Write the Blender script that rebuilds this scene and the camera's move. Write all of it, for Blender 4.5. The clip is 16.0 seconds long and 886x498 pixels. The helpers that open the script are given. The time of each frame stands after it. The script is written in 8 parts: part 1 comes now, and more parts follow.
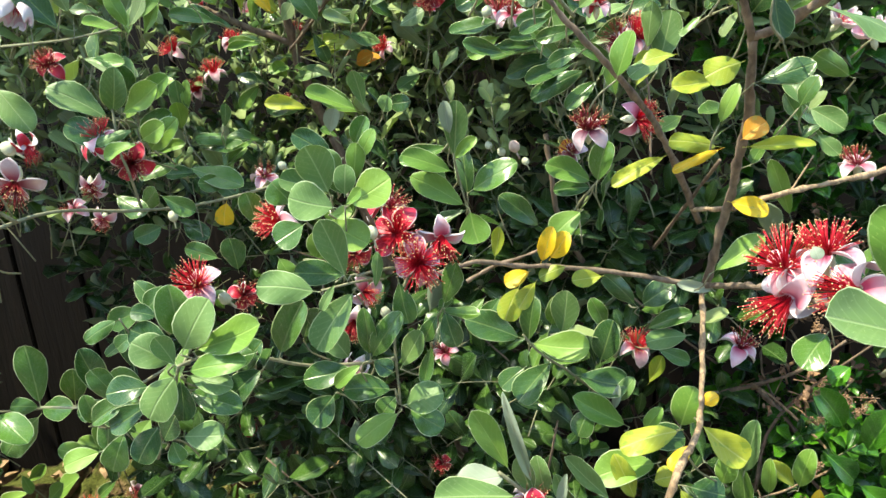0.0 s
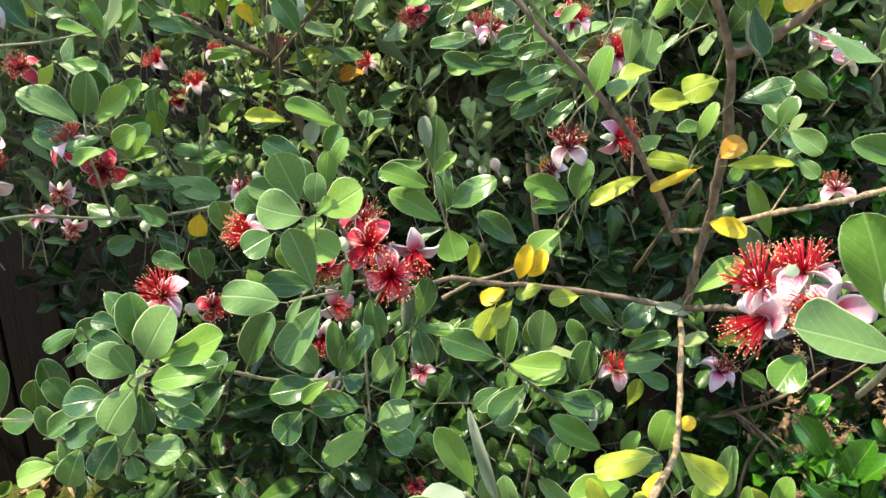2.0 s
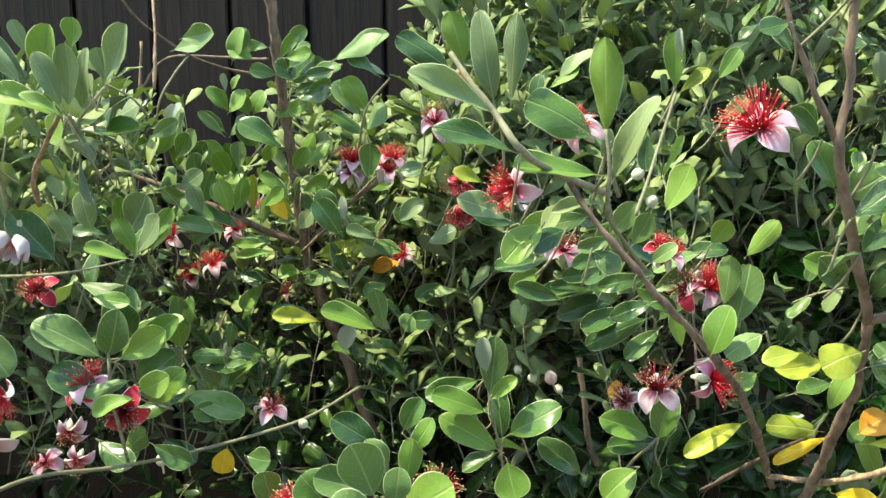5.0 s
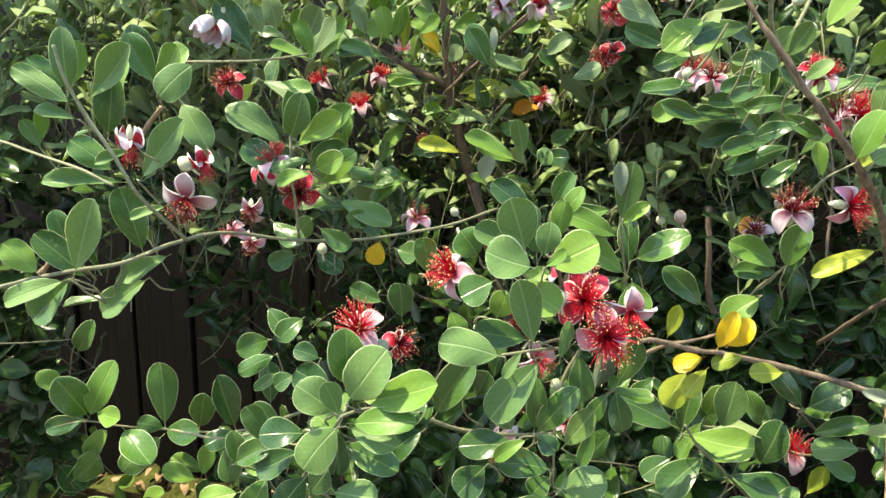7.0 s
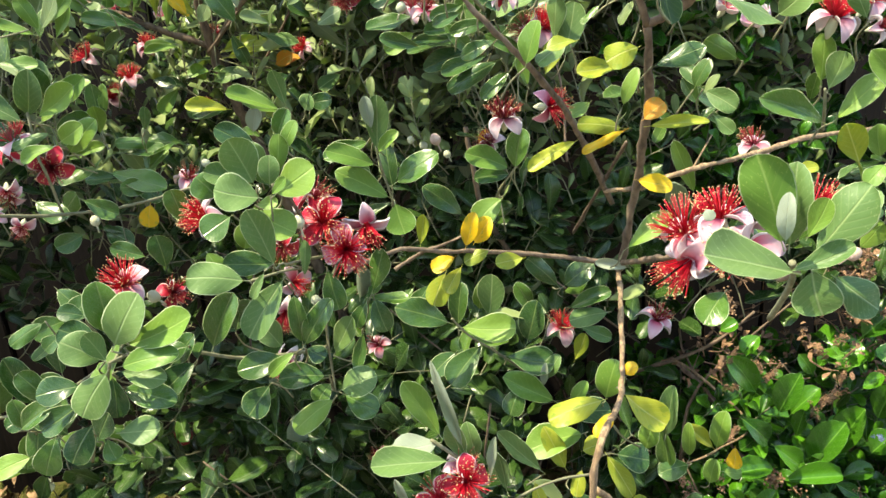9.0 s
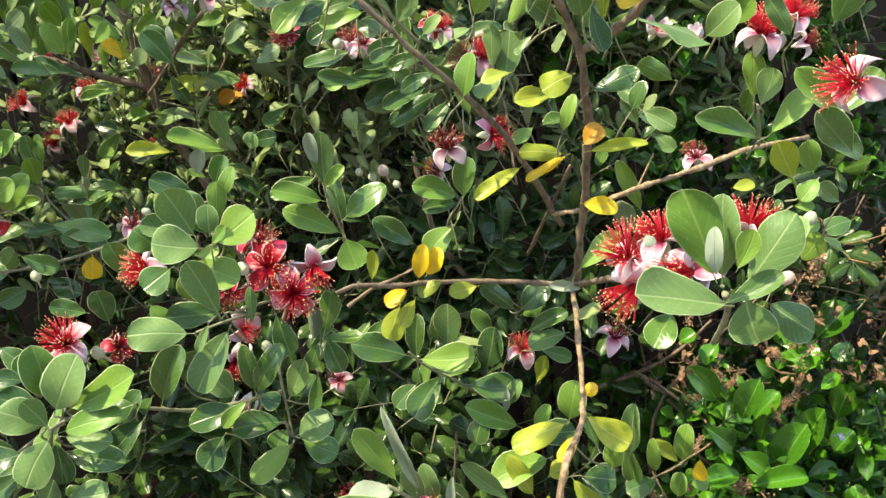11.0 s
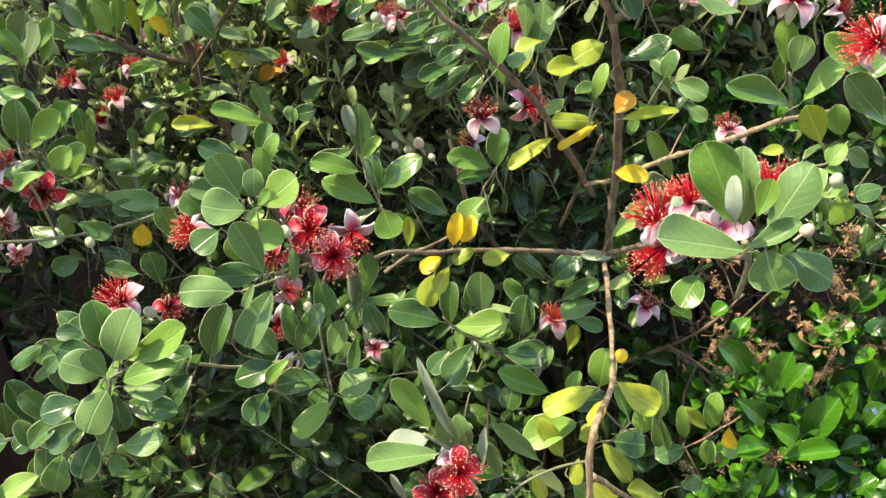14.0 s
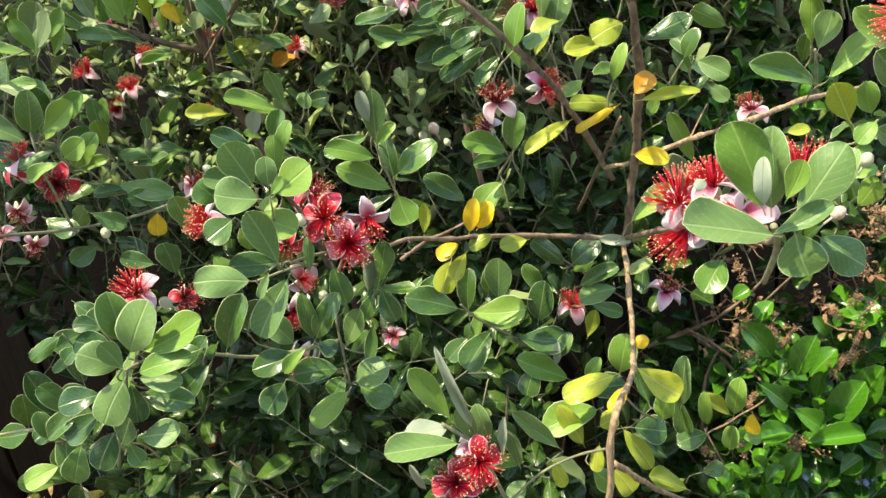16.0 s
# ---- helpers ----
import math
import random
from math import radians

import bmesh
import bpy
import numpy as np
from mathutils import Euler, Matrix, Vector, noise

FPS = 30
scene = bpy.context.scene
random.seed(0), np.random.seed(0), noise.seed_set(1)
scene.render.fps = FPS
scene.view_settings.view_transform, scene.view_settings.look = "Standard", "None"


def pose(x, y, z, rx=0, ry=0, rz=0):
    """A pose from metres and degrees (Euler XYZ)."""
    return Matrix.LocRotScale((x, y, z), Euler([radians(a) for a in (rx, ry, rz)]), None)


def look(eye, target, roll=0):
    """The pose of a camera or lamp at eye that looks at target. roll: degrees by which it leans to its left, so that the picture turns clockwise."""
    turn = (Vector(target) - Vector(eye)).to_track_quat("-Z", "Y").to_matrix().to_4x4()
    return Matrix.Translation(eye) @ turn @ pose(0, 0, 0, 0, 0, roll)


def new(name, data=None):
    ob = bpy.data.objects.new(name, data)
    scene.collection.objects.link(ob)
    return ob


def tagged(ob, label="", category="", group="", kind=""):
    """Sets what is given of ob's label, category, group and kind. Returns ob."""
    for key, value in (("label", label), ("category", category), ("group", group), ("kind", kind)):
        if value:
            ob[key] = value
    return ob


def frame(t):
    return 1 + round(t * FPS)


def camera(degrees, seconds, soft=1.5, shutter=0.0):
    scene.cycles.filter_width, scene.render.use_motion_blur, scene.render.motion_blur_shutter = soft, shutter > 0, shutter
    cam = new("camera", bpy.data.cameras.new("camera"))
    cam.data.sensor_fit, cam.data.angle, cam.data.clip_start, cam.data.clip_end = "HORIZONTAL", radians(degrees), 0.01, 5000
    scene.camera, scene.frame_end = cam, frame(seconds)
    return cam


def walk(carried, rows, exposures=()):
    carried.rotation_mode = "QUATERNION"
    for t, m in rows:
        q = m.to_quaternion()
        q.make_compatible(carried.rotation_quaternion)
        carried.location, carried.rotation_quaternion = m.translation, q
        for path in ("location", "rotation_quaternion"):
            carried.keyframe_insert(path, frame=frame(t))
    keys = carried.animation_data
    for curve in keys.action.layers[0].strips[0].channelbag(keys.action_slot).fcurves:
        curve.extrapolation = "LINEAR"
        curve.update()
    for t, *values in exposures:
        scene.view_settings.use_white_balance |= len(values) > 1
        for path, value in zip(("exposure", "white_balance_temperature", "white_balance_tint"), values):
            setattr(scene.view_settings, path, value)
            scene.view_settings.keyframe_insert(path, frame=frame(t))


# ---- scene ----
import itertools
cam = camera(61.9, 16.0)
PATH = [
    (0, (0.031, 0.024, 1.269), (-0.035, 1.912, 0.612), -3.0),
    (0.5, (0.024, 0.026, 1.284), (-0.125, 1.913, 0.638), -3.0),
    (1, (0.029, 0.016, 1.262), (-0.141, 1.899, 0.612), -2.4),
    (1.5, (0.022, 0.006, 1.231), (-0.092, 1.905, 0.613), -1.5),
    (2, (0.042, 0.033, 1.257), (0.011, 1.942, 0.661), -1.4),
    (2.5, (0.046, 0.047, 1.289), (0.103, 1.969, 0.74), -1.1),
    (3, (0.03, 0.076, 1.311), (0.144, 2.017, 0.844), -1.1),
    (3.5, (0.001, 0.121, 1.32), (0.144, 2.082, 0.953), -0.7),
    (3.7, (0.004, 0.138, 1.333), (0.132, 2.102, 0.975), -1.0),
    (5.8, (-0.05, 0.13, 1.344), (-0.141, 2.111, 1.086), 0.6),
    (6, (-0.05, 0.117, 1.339), (-0.183, 2.084, 1.002), 0.7),
    (6.5, (-0.06, 0.104, 1.313), (-0.287, 2.018, 0.78), 1.7),
    (7, (-0.06, 0.065, 1.266), (-0.324, 1.974, 0.731), 2.3),
    (7.5, (-0.054, 0.06, 1.26), (-0.308, 1.953, 0.666), 2.6),
    (8, (-0.05, 0.05, 1.253), (-0.255, 1.935, 0.616), 1.8),
    (8.5, (-0.028, 0.021, 1.242), (-0.116, 1.902, 0.57), -0.4),
    (9, (0.035, -0.004, 1.26), (0.154, 1.882, 0.606), -4.0),
    (9.2, (0.042, -0.011, 1.267), (0.238, 1.877, 0.636), -5.1),
    (11.3, (0.051, 0.004, 1.272), (0.261, 1.896, 0.657), -6.9),
    (11.5, (0.047, 0.0, 1.279), (0.239, 1.892, 0.662), -7.1),
    (12, (0.041, -0.004, 1.279), (0.201, 1.892, 0.662), -7.4),
    (12.5, (0.044, -0.012, 1.285), (0.171, 1.886, 0.667), -7.8),
    (13, (0.029, -0.029, 1.283), (0.143, 1.87, 0.668), -7.4),
    (13.5, (0.043, -0.02, 1.27), (0.156, 1.875, 0.64), -7.2),
    (14, (0.046, -0.023, 1.263), (0.168, 1.865, 0.615), -7.3),
    (14.5, (0.048, -0.01, 1.266), (0.166, 1.868, 0.587), -7.6),
    (15, (0.048, -0.007, 1.264), (0.155, 1.869, 0.578), -7.6),
    (15.5, (0.044, -0.008, 1.263), (0.143, 1.869, 0.581), -7.9),
    (16, (0.047, -0.013, 1.261), (0.118, 1.867, 0.581), -8.5),
]
# seconds, stops, kelvin and tint: the picture warms a little on the way
LOOK = [(0, 2.07, 6900, 1), (2, 2.05, 7100, 1), (3.5, 1.97, 7100, 1), (6, 2.03, 7250, 3), (8, 2.09, 7300, 3), (9.5, 1.95, 7600, 5), (16, 1.95, 7600, 5)]
walk(cam, [(t, look(eye, target, roll)) for t, eye, target, roll in PATH], LOOK)

# ---- light ----
SUN_ELEVATION, SUN_FROM = radians(65), Vector((-0.97, -0.22, 0.0))
to_sun = (SUN_FROM.normalized() * math.cos(SUN_ELEVATION) + Vector((0, 0, math.sin(SUN_ELEVATION)))).normalized()
world = bpy.data.worlds.new("sky")
scene.world = world
world.use_nodes = True
sky = world.node_tree.nodes.new("ShaderNodeTexSky")
sky.sky_type, sky.sun_disc = "NISHITA", False
sky.sun_elevation, sky.sun_rotation = SUN_ELEVATION, math.atan2(to_sun.x, to_sun.y)
backing = world.node_tree.nodes["Background"]
backing.inputs["Strength"].default_value = 0.15
world.node_tree.links.new(sky.outputs[0], backing.inputs["Color"])
sun = new("sun", bpy.data.lights.new("sun", "SUN"))
sun.data.energy, sun.data.angle, sun.data.color = 2.45, radians(0.55), (1.0, 0.93, 0.77)
sun.matrix_world = look(Vector((0, 0, 4)) + to_sun, (0, 0, 4))

# ---- materials ----
def nodes_of(name):
    m = bpy.data.materials.new(name)
    m.use_nodes = True
    tree = m.node_tree
    return m, tree, tree.nodes["Principled BSDF"], tree.nodes["Material Output"]


def node(tree, kind, **inputs):
    n = tree.nodes.new(kind)
    for key, value in inputs.items():
        n.inputs[int(key[1:]) if key[0] == "i" and key[1:].isdigit() else key].default_value = value
    return n


def mixed(tree, fac, a, b, blend="MIX"):
    """A colour mix; each of fac, a, b is a socket or a value."""
    n = tree.nodes.new("ShaderNodeMix")
    n.data_type, n.blend_type = "RGBA", blend
    for index, v in ((0, fac), (6, a), (7, b)):
        if isinstance(v, bpy.types.NodeSocket):
            tree.links.new(v, n.inputs[index])
        else:
            n.inputs[index].default_value = (*v, 1) if isinstance(v, tuple) else v
    return n.outputs[2]


def maths(tree, op, a, b=0.0, c=0.0):
    n = tree.nodes.new("ShaderNodeMath")
    n.operation = op
    for i, v in enumerate((a, b, c)):
        if isinstance(v, bpy.types.NodeSocket):
            tree.links.new(v, n.inputs[i])
        else:
            n.inputs[i].default_value = v
    return n.outputs[0]


def ramp(tree, fac, *stops):
    n = tree.nodes.new("ShaderNodeValToRGB")
    e = n.color_ramp.elements
    while len(e) < len(stops):
        e.new(0.5)
    for el, (at, col) in zip(e, stops):
        el.position, el.color = at, (*col, 1)
    tree.links.new(fac, n.inputs[0])
    return n.outputs[0]


def noisy(tree, scale, detail=3.0, vector=None, rough=0.5):
    n = node(tree, "ShaderNodeTexNoise", Scale=scale, Detail=detail, Roughness=rough)
    if vector is not None:
        tree.links.new(vector, n.inputs["Vector"])
    return n.outputs["Fac"]


def bumped(tree, bsdf, height, strength, distance=0.001):
    b = node(tree, "ShaderNodeBump", Strength=strength, Distance=distance)
    tree.links.new(height, b.inputs["Height"])
    tree.links.new(b.outputs[0], bsdf.inputs["Normal"])


def leaf_material(name, dark, light, vein, rough=0.36, through_light=0.20, island=False, blotch=None, gloss=0.46, vein_amount=0.5, sheen=0.05):
    """Leaf blade: midrib and side veins from the leaf's own coordinates, a tone of its own for each leaf."""
    m, tree, bsdf, out = nodes_of(name)
    uv = tree.nodes.new("ShaderNodeUVMap")
    sep = tree.nodes.new("ShaderNodeSeparateXYZ")
    tree.links.new(uv.outputs[0], sep.inputs[0])
    across, along = sep.outputs[0], sep.outputs[1]
    if island:
        rnd = tree.nodes.new("ShaderNodeNewGeometry").outputs["Random Per Island"]
    else:
        rnd = tree.nodes.new("ShaderNodeObjectInfo").outputs["Random"]
    place = tree.nodes.new("ShaderNodeTexCoord").outputs["Object"] if island else uv.outputs[0]
    tone = ramp(tree, rnd, (0.0, dark), (0.55, tuple((a + b) / 2 for a, b in zip(dark, light))), (1.0, light))
    side = maths(tree, "ABSOLUTE", across)
    mid = maths(tree, "SUBTRACT", 1.0, maths(tree, "SMOOTH_MIN", maths(tree, "MULTIPLY", side, 30.0), 1.0, 0.3))
    mid = maths(tree, "MAXIMUM", mid, 0.0)
    wave = maths(tree, "SINE", maths(tree, "MULTIPLY", maths(tree, "SUBTRACT", along, maths(tree, "MULTIPLY", side, 0.75)), 46.0))
    veins = maths(tree, "MULTIPLY", maths(tree, "POWER", maths(tree, "ABSOLUTE", maths(tree, "MULTIPLY_ADD", wave, 0.5, 0.5)), 10.0), 0.15)
    cloud = noisy(tree, 45.0 if island else 2.6, 3.0, place)
    tone = mixed(tree, maths(tree, "MULTIPLY", cloud, 0.45), tone, tuple(c * 0.7 for c in dark))
    speck = noisy(tree, 260.0 if island else 17.0, 2.0, place)
    tone = mixed(tree, maths(tree, "MULTIPLY", maths(tree, "GREATER_THAN", speck, 0.66), 0.22), tone, vein)
    if blotch:
        patch = noisy(tree, 3.2, 3.0, uv.outputs[0])
        tone = mixed(tree, maths(tree, "MULTIPLY", maths(tree, "GREATER_THAN", patch, 0.56), 0.6), tone, blotch)
    tone = mixed(tree, maths(tree, "MULTIPLY", maths(tree, "MAXIMUM", mid, veins), vein_amount), tone, vein)
    tree.links.new(tone, bsdf.inputs["Base Color"])
    bsdf.inputs["Specular IOR Level"].default_value = gloss
    bsdf.inputs["Sheen Weight"].default_value, bsdf.inputs["Sheen Roughness"].default_value = sheen, 0.45
    fine = noisy(tree, 700.0 if island else 60.0, 2.0, place)
    tree.links.new(maths(tree, "ADD", maths(tree, "MULTIPLY_ADD", fine, 0.2, rough - 0.2), maths(tree, "MULTIPLY", cloud, 0.2)), bsdf.inputs["Roughness"])
    bumped(tree, bsdf, maths(tree, "ADD", maths(tree, "MULTIPLY", maths(tree, "ADD", mid, veins), -0.6), maths(tree, "MULTIPLY", cloud, 1.0)), 0.5, 0.0012)
    thin = tree.nodes.new("ShaderNodeBsdfTranslucent")
    glow = mixed(tree, 1.0, tone, (1.45, 1.5, 0.75), "MULTIPLY")
    tree.links.new(glow, thin.inputs["Color"])
    mix = node(tree, "ShaderNodeMixShader", i0=through_light)
    tree.links.new(bsdf.outputs[0], mix.inputs[1])
    tree.links.new(thin.outputs[0], mix.inputs[2])
    tree.links.new(mix.outputs[0], out.inputs["Surface"])
    return m


GREEN = leaf_material("guava_leaf_green", (0.036, 0.096, 0.023), (0.112, 0.232, 0.038), (0.30, 0.40, 0.14), 0.27, gloss=0.55)
# for young leaves and for sunlit ones, whose brightness is put into the colour
YOUNG_LIT = leaf_material("guava_leaf_young_lit", (0.122, 0.248, 0.033), (0.222, 0.362, 0.055), (0.42, 0.55, 0.16), 0.45, vein_amount=0.4)
GREY = leaf_material("guava_leaf_silvery", (0.140, 0.212, 0.080), (0.270, 0.362, 0.140), (0.46, 0.53, 0.30), 0.46, 0.24, gloss=0.42, sheen=0.12)
SILVER = leaf_material("guava_leaf_broad", (0.094, 0.186, 0.048), (0.184, 0.302, 0.080), (0.44, 0.54, 0.25), 0.46, 0.20, gloss=0.42, sheen=0.12)
PALE = leaf_material("guava_leaf_felt", (0.30, 0.36, 0.25), (0.42, 0.47, 0.36), (0.48, 0.52, 0.40), 0.85, 0.25, gloss=0.2)
RIM = leaf_material("guava_leaf_rim", (0.38, 0.47, 0.23), (0.52, 0.60, 0.36), (0.55, 0.64, 0.4), 0.7, 0.3)
FELT = leaf_material("guava_leaf_underside", (0.24, 0.30, 0.19), (0.34, 0.40, 0.27), (0.42, 0.46, 0.34), 0.85, 0.4, gloss=0.2)
YELLOW = leaf_material("guava_leaf_yellow", (0.70, 0.47, 0.012), (0.84, 0.62, 0.03), (0.82, 0.62, 0.20), 0.45, 0.3, blotch=(0.42, 0.40, 0.04))
ORANGE = leaf_material("guava_leaf_orange", (0.55, 0.24, 0.02), (0.70, 0.36, 0.03), (0.75, 0.5, 0.15), 0.5, 0.3, blotch=(0.45, 0.38, 0.06))
MOTTLED = leaf_material("guava_leaf_mottled", (0.30, 0.37, 0.035), (0.50, 0.53, 0.06), (0.58, 0.60, 0.20), 0.40, 0.36, blotch=(0.22, 0.34, 0.04), vein_amount=0.85)
GREEN_SIDE = leaf_material("guava_leaf_side", (0.036, 0.092, 0.018), (0.132, 0.252, 0.034), (0.32, 0.42, 0.15), 0.32, 0.24, island=True, sheen=0.03)
# darker copy for deep leaves: the shade inside the shrub is in its colour
GREEN_SHADE = leaf_material("guava_leaf_inner_shade", (0.018, 0.050, 0.012), (0.072, 0.150, 0.023), (0.22, 0.32, 0.12), 0.28, 0.24, island=True, sheen=0.03)
# lighter copy for upper shoots: young leaf colour plus sunlight painted in
YOUNG_LIT_FAR = leaf_material("guava_leaf_inner_young_lit", (0.215, 0.300, 0.108), (0.410, 0.500, 0.205), (0.40, 0.48, 0.22), 0.50, 0.40, island=True, gloss=0.35)
FELT_FAR = leaf_material("guava_leaf_inner_underside", (0.22, 0.28, 0.18), (0.32, 0.38, 0.26), (0.40, 0.44, 0.33), 0.85, 0.4, island=True, gloss=0.2)
BUSH_LEAF = leaf_material("bush_leaf", (0.010, 0.055, 0.006), (0.105, 0.330, 0.014), (0.18, 0.40, 0.05), 0.27, 0.24, island=True, gloss=0.5)
BUSH_NEAR = leaf_material("bush_leaf_near", (0.016, 0.080, 0.007), (0.100, 0.310, 0.014), (0.18, 0.40, 0.06), 0.27, 0.24, gloss=0.5, vein_amount=0.7)


def plain(name, a, b, scale, rough=0.8, bump=0.4, distance=0.002, stretch=None, third=None, patch=0.13, shine=0.5):
    m, tree, bsdf, out = nodes_of(name)
    place = tree.nodes.new("ShaderNodeTexCoord").outputs["Object"]
    if stretch:
        mp = node(tree, "ShaderNodeMapping", Scale=stretch)
        tree.links.new(place, mp.inputs["Vector"])
        place = mp.outputs[0]
    n = noisy(tree, scale, 6.0, place, 0.6)
    big = noisy(tree, scale * patch, 4.0, place)
    rnd = tree.nodes.new("ShaderNodeObjectInfo").outputs["Random"]
    col = ramp(tree, n, (0.3, a), (0.7, b))
    if third:
        col = mixed(tree, maths(tree, "MULTIPLY", maths(tree, "GREATER_THAN", big, 0.52), 0.75), col, third)
    col = mixed(tree, maths(tree, "MULTIPLY", rnd, 0.35), col, tuple(c * 0.5 for c in a))
    tree.links.new(col, bsdf.inputs["Base Color"])
    bsdf.inputs["Roughness"].default_value = rough
    bsdf.inputs["Specular IOR Level"].default_value = shine
    bumped(tree, bsdf, n, bump, distance)
    return m


BARK = plain("guava_bark", (0.085, 0.058, 0.038), (0.30, 0.215, 0.145), 130, 0.9, 0.9, 0.002, (1, 1, 0.35))
TAN = plain("guava_bark_peeling", (0.23, 0.145, 0.072), (0.56, 0.40, 0.235), 110, 0.85, 0.8, 0.0015, (1, 1, 0.4))
tree = TAN.node_tree
peel_bsdf = tree.nodes["Principled BSDF"]
spot = node(tree, "ShaderNodeMapping", Scale=(1.0, 1.0, 0.3))
tree.links.new(tree.nodes.new("ShaderNodeTexCoord").outputs["Object"], spot.inputs["Vector"])
flake = ramp(tree, noisy(tree, 210.0, 5.0, spot.outputs[0], 0.7), (0.46, (0, 0, 0)), (0.54, (1, 1, 1)))
tree.links.new(mixed(tree, maths(tree, "MULTIPLY", flake, 0.7), peel_bsdf.inputs["Base Color"].links[0].from_socket, (0.13, 0.085, 0.055)), peel_bsdf.inputs["Base Color"])
TWIG = plain("young_twig", (0.17, 0.17, 0.09), (0.31, 0.30, 0.18), 220, 0.85, 0.4, 0.0008)
SHOOT = plain("green_shoot", (0.20, 0.33, 0.04), (0.34, 0.48, 0.08), 220, 0.6, 0.2, 0.0006)
BOARD = plain("stained_fence_board", (0.006, 0.0042, 0.0032), (0.026, 0.0175, 0.012), 34, 0.75, 0.6, 0.003, (4.0, 4.0, 0.22), (0.012, 0.008, 0.006), shine=0.25)
SOIL = plain("garden_soil", (0.030, 0.021, 0.014), (0.085, 0.060, 0.040), 55, 0.95, 1.0, 0.02)
tree = SOIL.node_tree
where = tree.nodes.new("ShaderNodeSeparateXYZ")
tree.links.new(tree.nodes.new("ShaderNodeTexCoord").outputs["Object"], where.inputs[0])
# unseen pale ground from the viewer backwards, added to bounce light onto the leaves
fill_mask = maths(tree, "MULTIPLY_ADD", noisy(tree, 9.0, 4.0), 0.25, maths(tree, "MULTIPLY", where.outputs[1], -1.0))
fill_ground = ramp(tree, noisy(tree, 120.0, 5.0), (0.3, (0.16, 0.14, 0.11)), (0.7, (0.30, 0.27, 0.22)))
soil_bsdf = tree.nodes["Principled BSDF"]
tree.links.new(mixed(tree, ramp(tree, fill_mask, (0.02, (0, 0, 0)), (0.12, (1, 1, 1))), soil_bsdf.inputs["Base Color"].links[0].from_socket, fill_ground), soil_bsdf.inputs["Base Color"])
def mossy(name):
    """Rough brown stone with cushions of yellow-green moss on its upper faces."""
    m, tree, bsdf, out = nodes_of(name)
    place = tree.nodes.new("ShaderNodeTexCoord").outputs["Object"]
    grit = noisy(tree, 60.0, 6.0, place, 0.65)
    rock = ramp(tree, grit, (0.3, (0.07, 0.045, 0.025)), (0.5, (0.18, 0.115, 0.060)), (0.72, (0.32, 0.22, 0.12)))
    tuft = noisy(tree, 150.0, 4.0, place, 0.7)
    moss = ramp(tree, tuft, (0.3, (0.040, 0.048, 0.010)), (0.7, (0.15, 0.165, 0.035)))
    up = tree.nodes.new("ShaderNodeSeparateXYZ")
    tree.links.new(tree.nodes.new("ShaderNodeNewGeometry").outputs["Normal"], up.inputs[0])
    grown = maths(tree, "ADD", maths(tree, "MULTIPLY", up.outputs[2], 0.32), noisy(tree, 14.0, 4.0, place, 0.6))
    cover = ramp(tree, grown, (0.60, (0, 0, 0)), (0.74, (1, 1, 1)))
    tree.links.new(mixed(tree, cover, rock, moss), bsdf.inputs["Base Color"])
    bsdf.inputs["Roughness"].default_value = 0.95
    bsdf.inputs["Specular IOR Level"].default_value = 0.2
    bumped(tree, bsdf, maths(tree, "ADD", grit, maths(tree, "MULTIPLY", tuft, cover)), 1.0, 0.010)
    return m


STONE = mossy("mossy_stone")
LITTER = plain("dry_leaf_litter", (0.20, 0.115, 0.055), (0.46, 0.31, 0.17), 40, 0.85, 0.3)
DRY = plain("dry_flower_head", (0.17, 0.085, 0.040), (0.48, 0.30, 0.17), 420, 0.9, 0.8, 0.002)
BLUE = plain("small_blue_flower", (0.22, 0.27, 0.55), (0.42, 0.46, 0.75), 300, 0.7)
BUDSKIN = plain("bud_skin", (0.52, 0.54, 0.34), (0.70, 0.70, 0.50), 260, 0.85, 0.3)
BUDPINK = plain("bud_skin_pink", (0.52, 0.36, 0.28), (0.66, 0.50, 0.40), 260, 0.8, 0.3)
BUDWHITE = plain("bud_white", (0.40, 0.43, 0.27), (0.58, 0.60, 0.42), 260, 0.8, 0.3)


def petal_material(name, base, tip, rough=0.55, margin=None):
    m, tree, bsdf, out = nodes_of(name)
    uv = tree.nodes.new("ShaderNodeUVMap")
    sep = tree.nodes.new("ShaderNodeSeparateXYZ")
    tree.links.new(uv.outputs[0], sep.inputs[0])
    col = ramp(tree, sep.outputs[1], (0.15, base), (0.72, tip))
    streak = noisy(tree, 7.0, 3.0, uv.outputs[0])
    col = mixed(tree, maths(tree, "MULTIPLY", streak, 0.45), col, tuple((a * 2 + b) / 3 for a, b in zip(base, tip)))
    if margin:
        rim = maths(tree, "GREATER_THAN", maths(tree, "ABSOLUTE", sep.outputs[0]), 0.40)
        col = mixed(tree, maths(tree, "MULTIPLY", rim, 0.9), col, margin)
    tree.links.new(col, bsdf.inputs["Base Color"])
    bsdf.inputs["Roughness"].default_value = rough
    thin = tree.nodes.new("ShaderNodeBsdfTranslucent")
    tree.links.new(col, thin.inputs["Color"])
    mix = node(tree, "ShaderNodeMixShader", i0=0.25)
    tree.links.new(bsdf.outputs[0], mix.inputs[1])
    tree.links.new(thin.outputs[0], mix.inputs[2])
    tree.links.new(mix.outputs[0], out.inputs["Surface"])
    return m


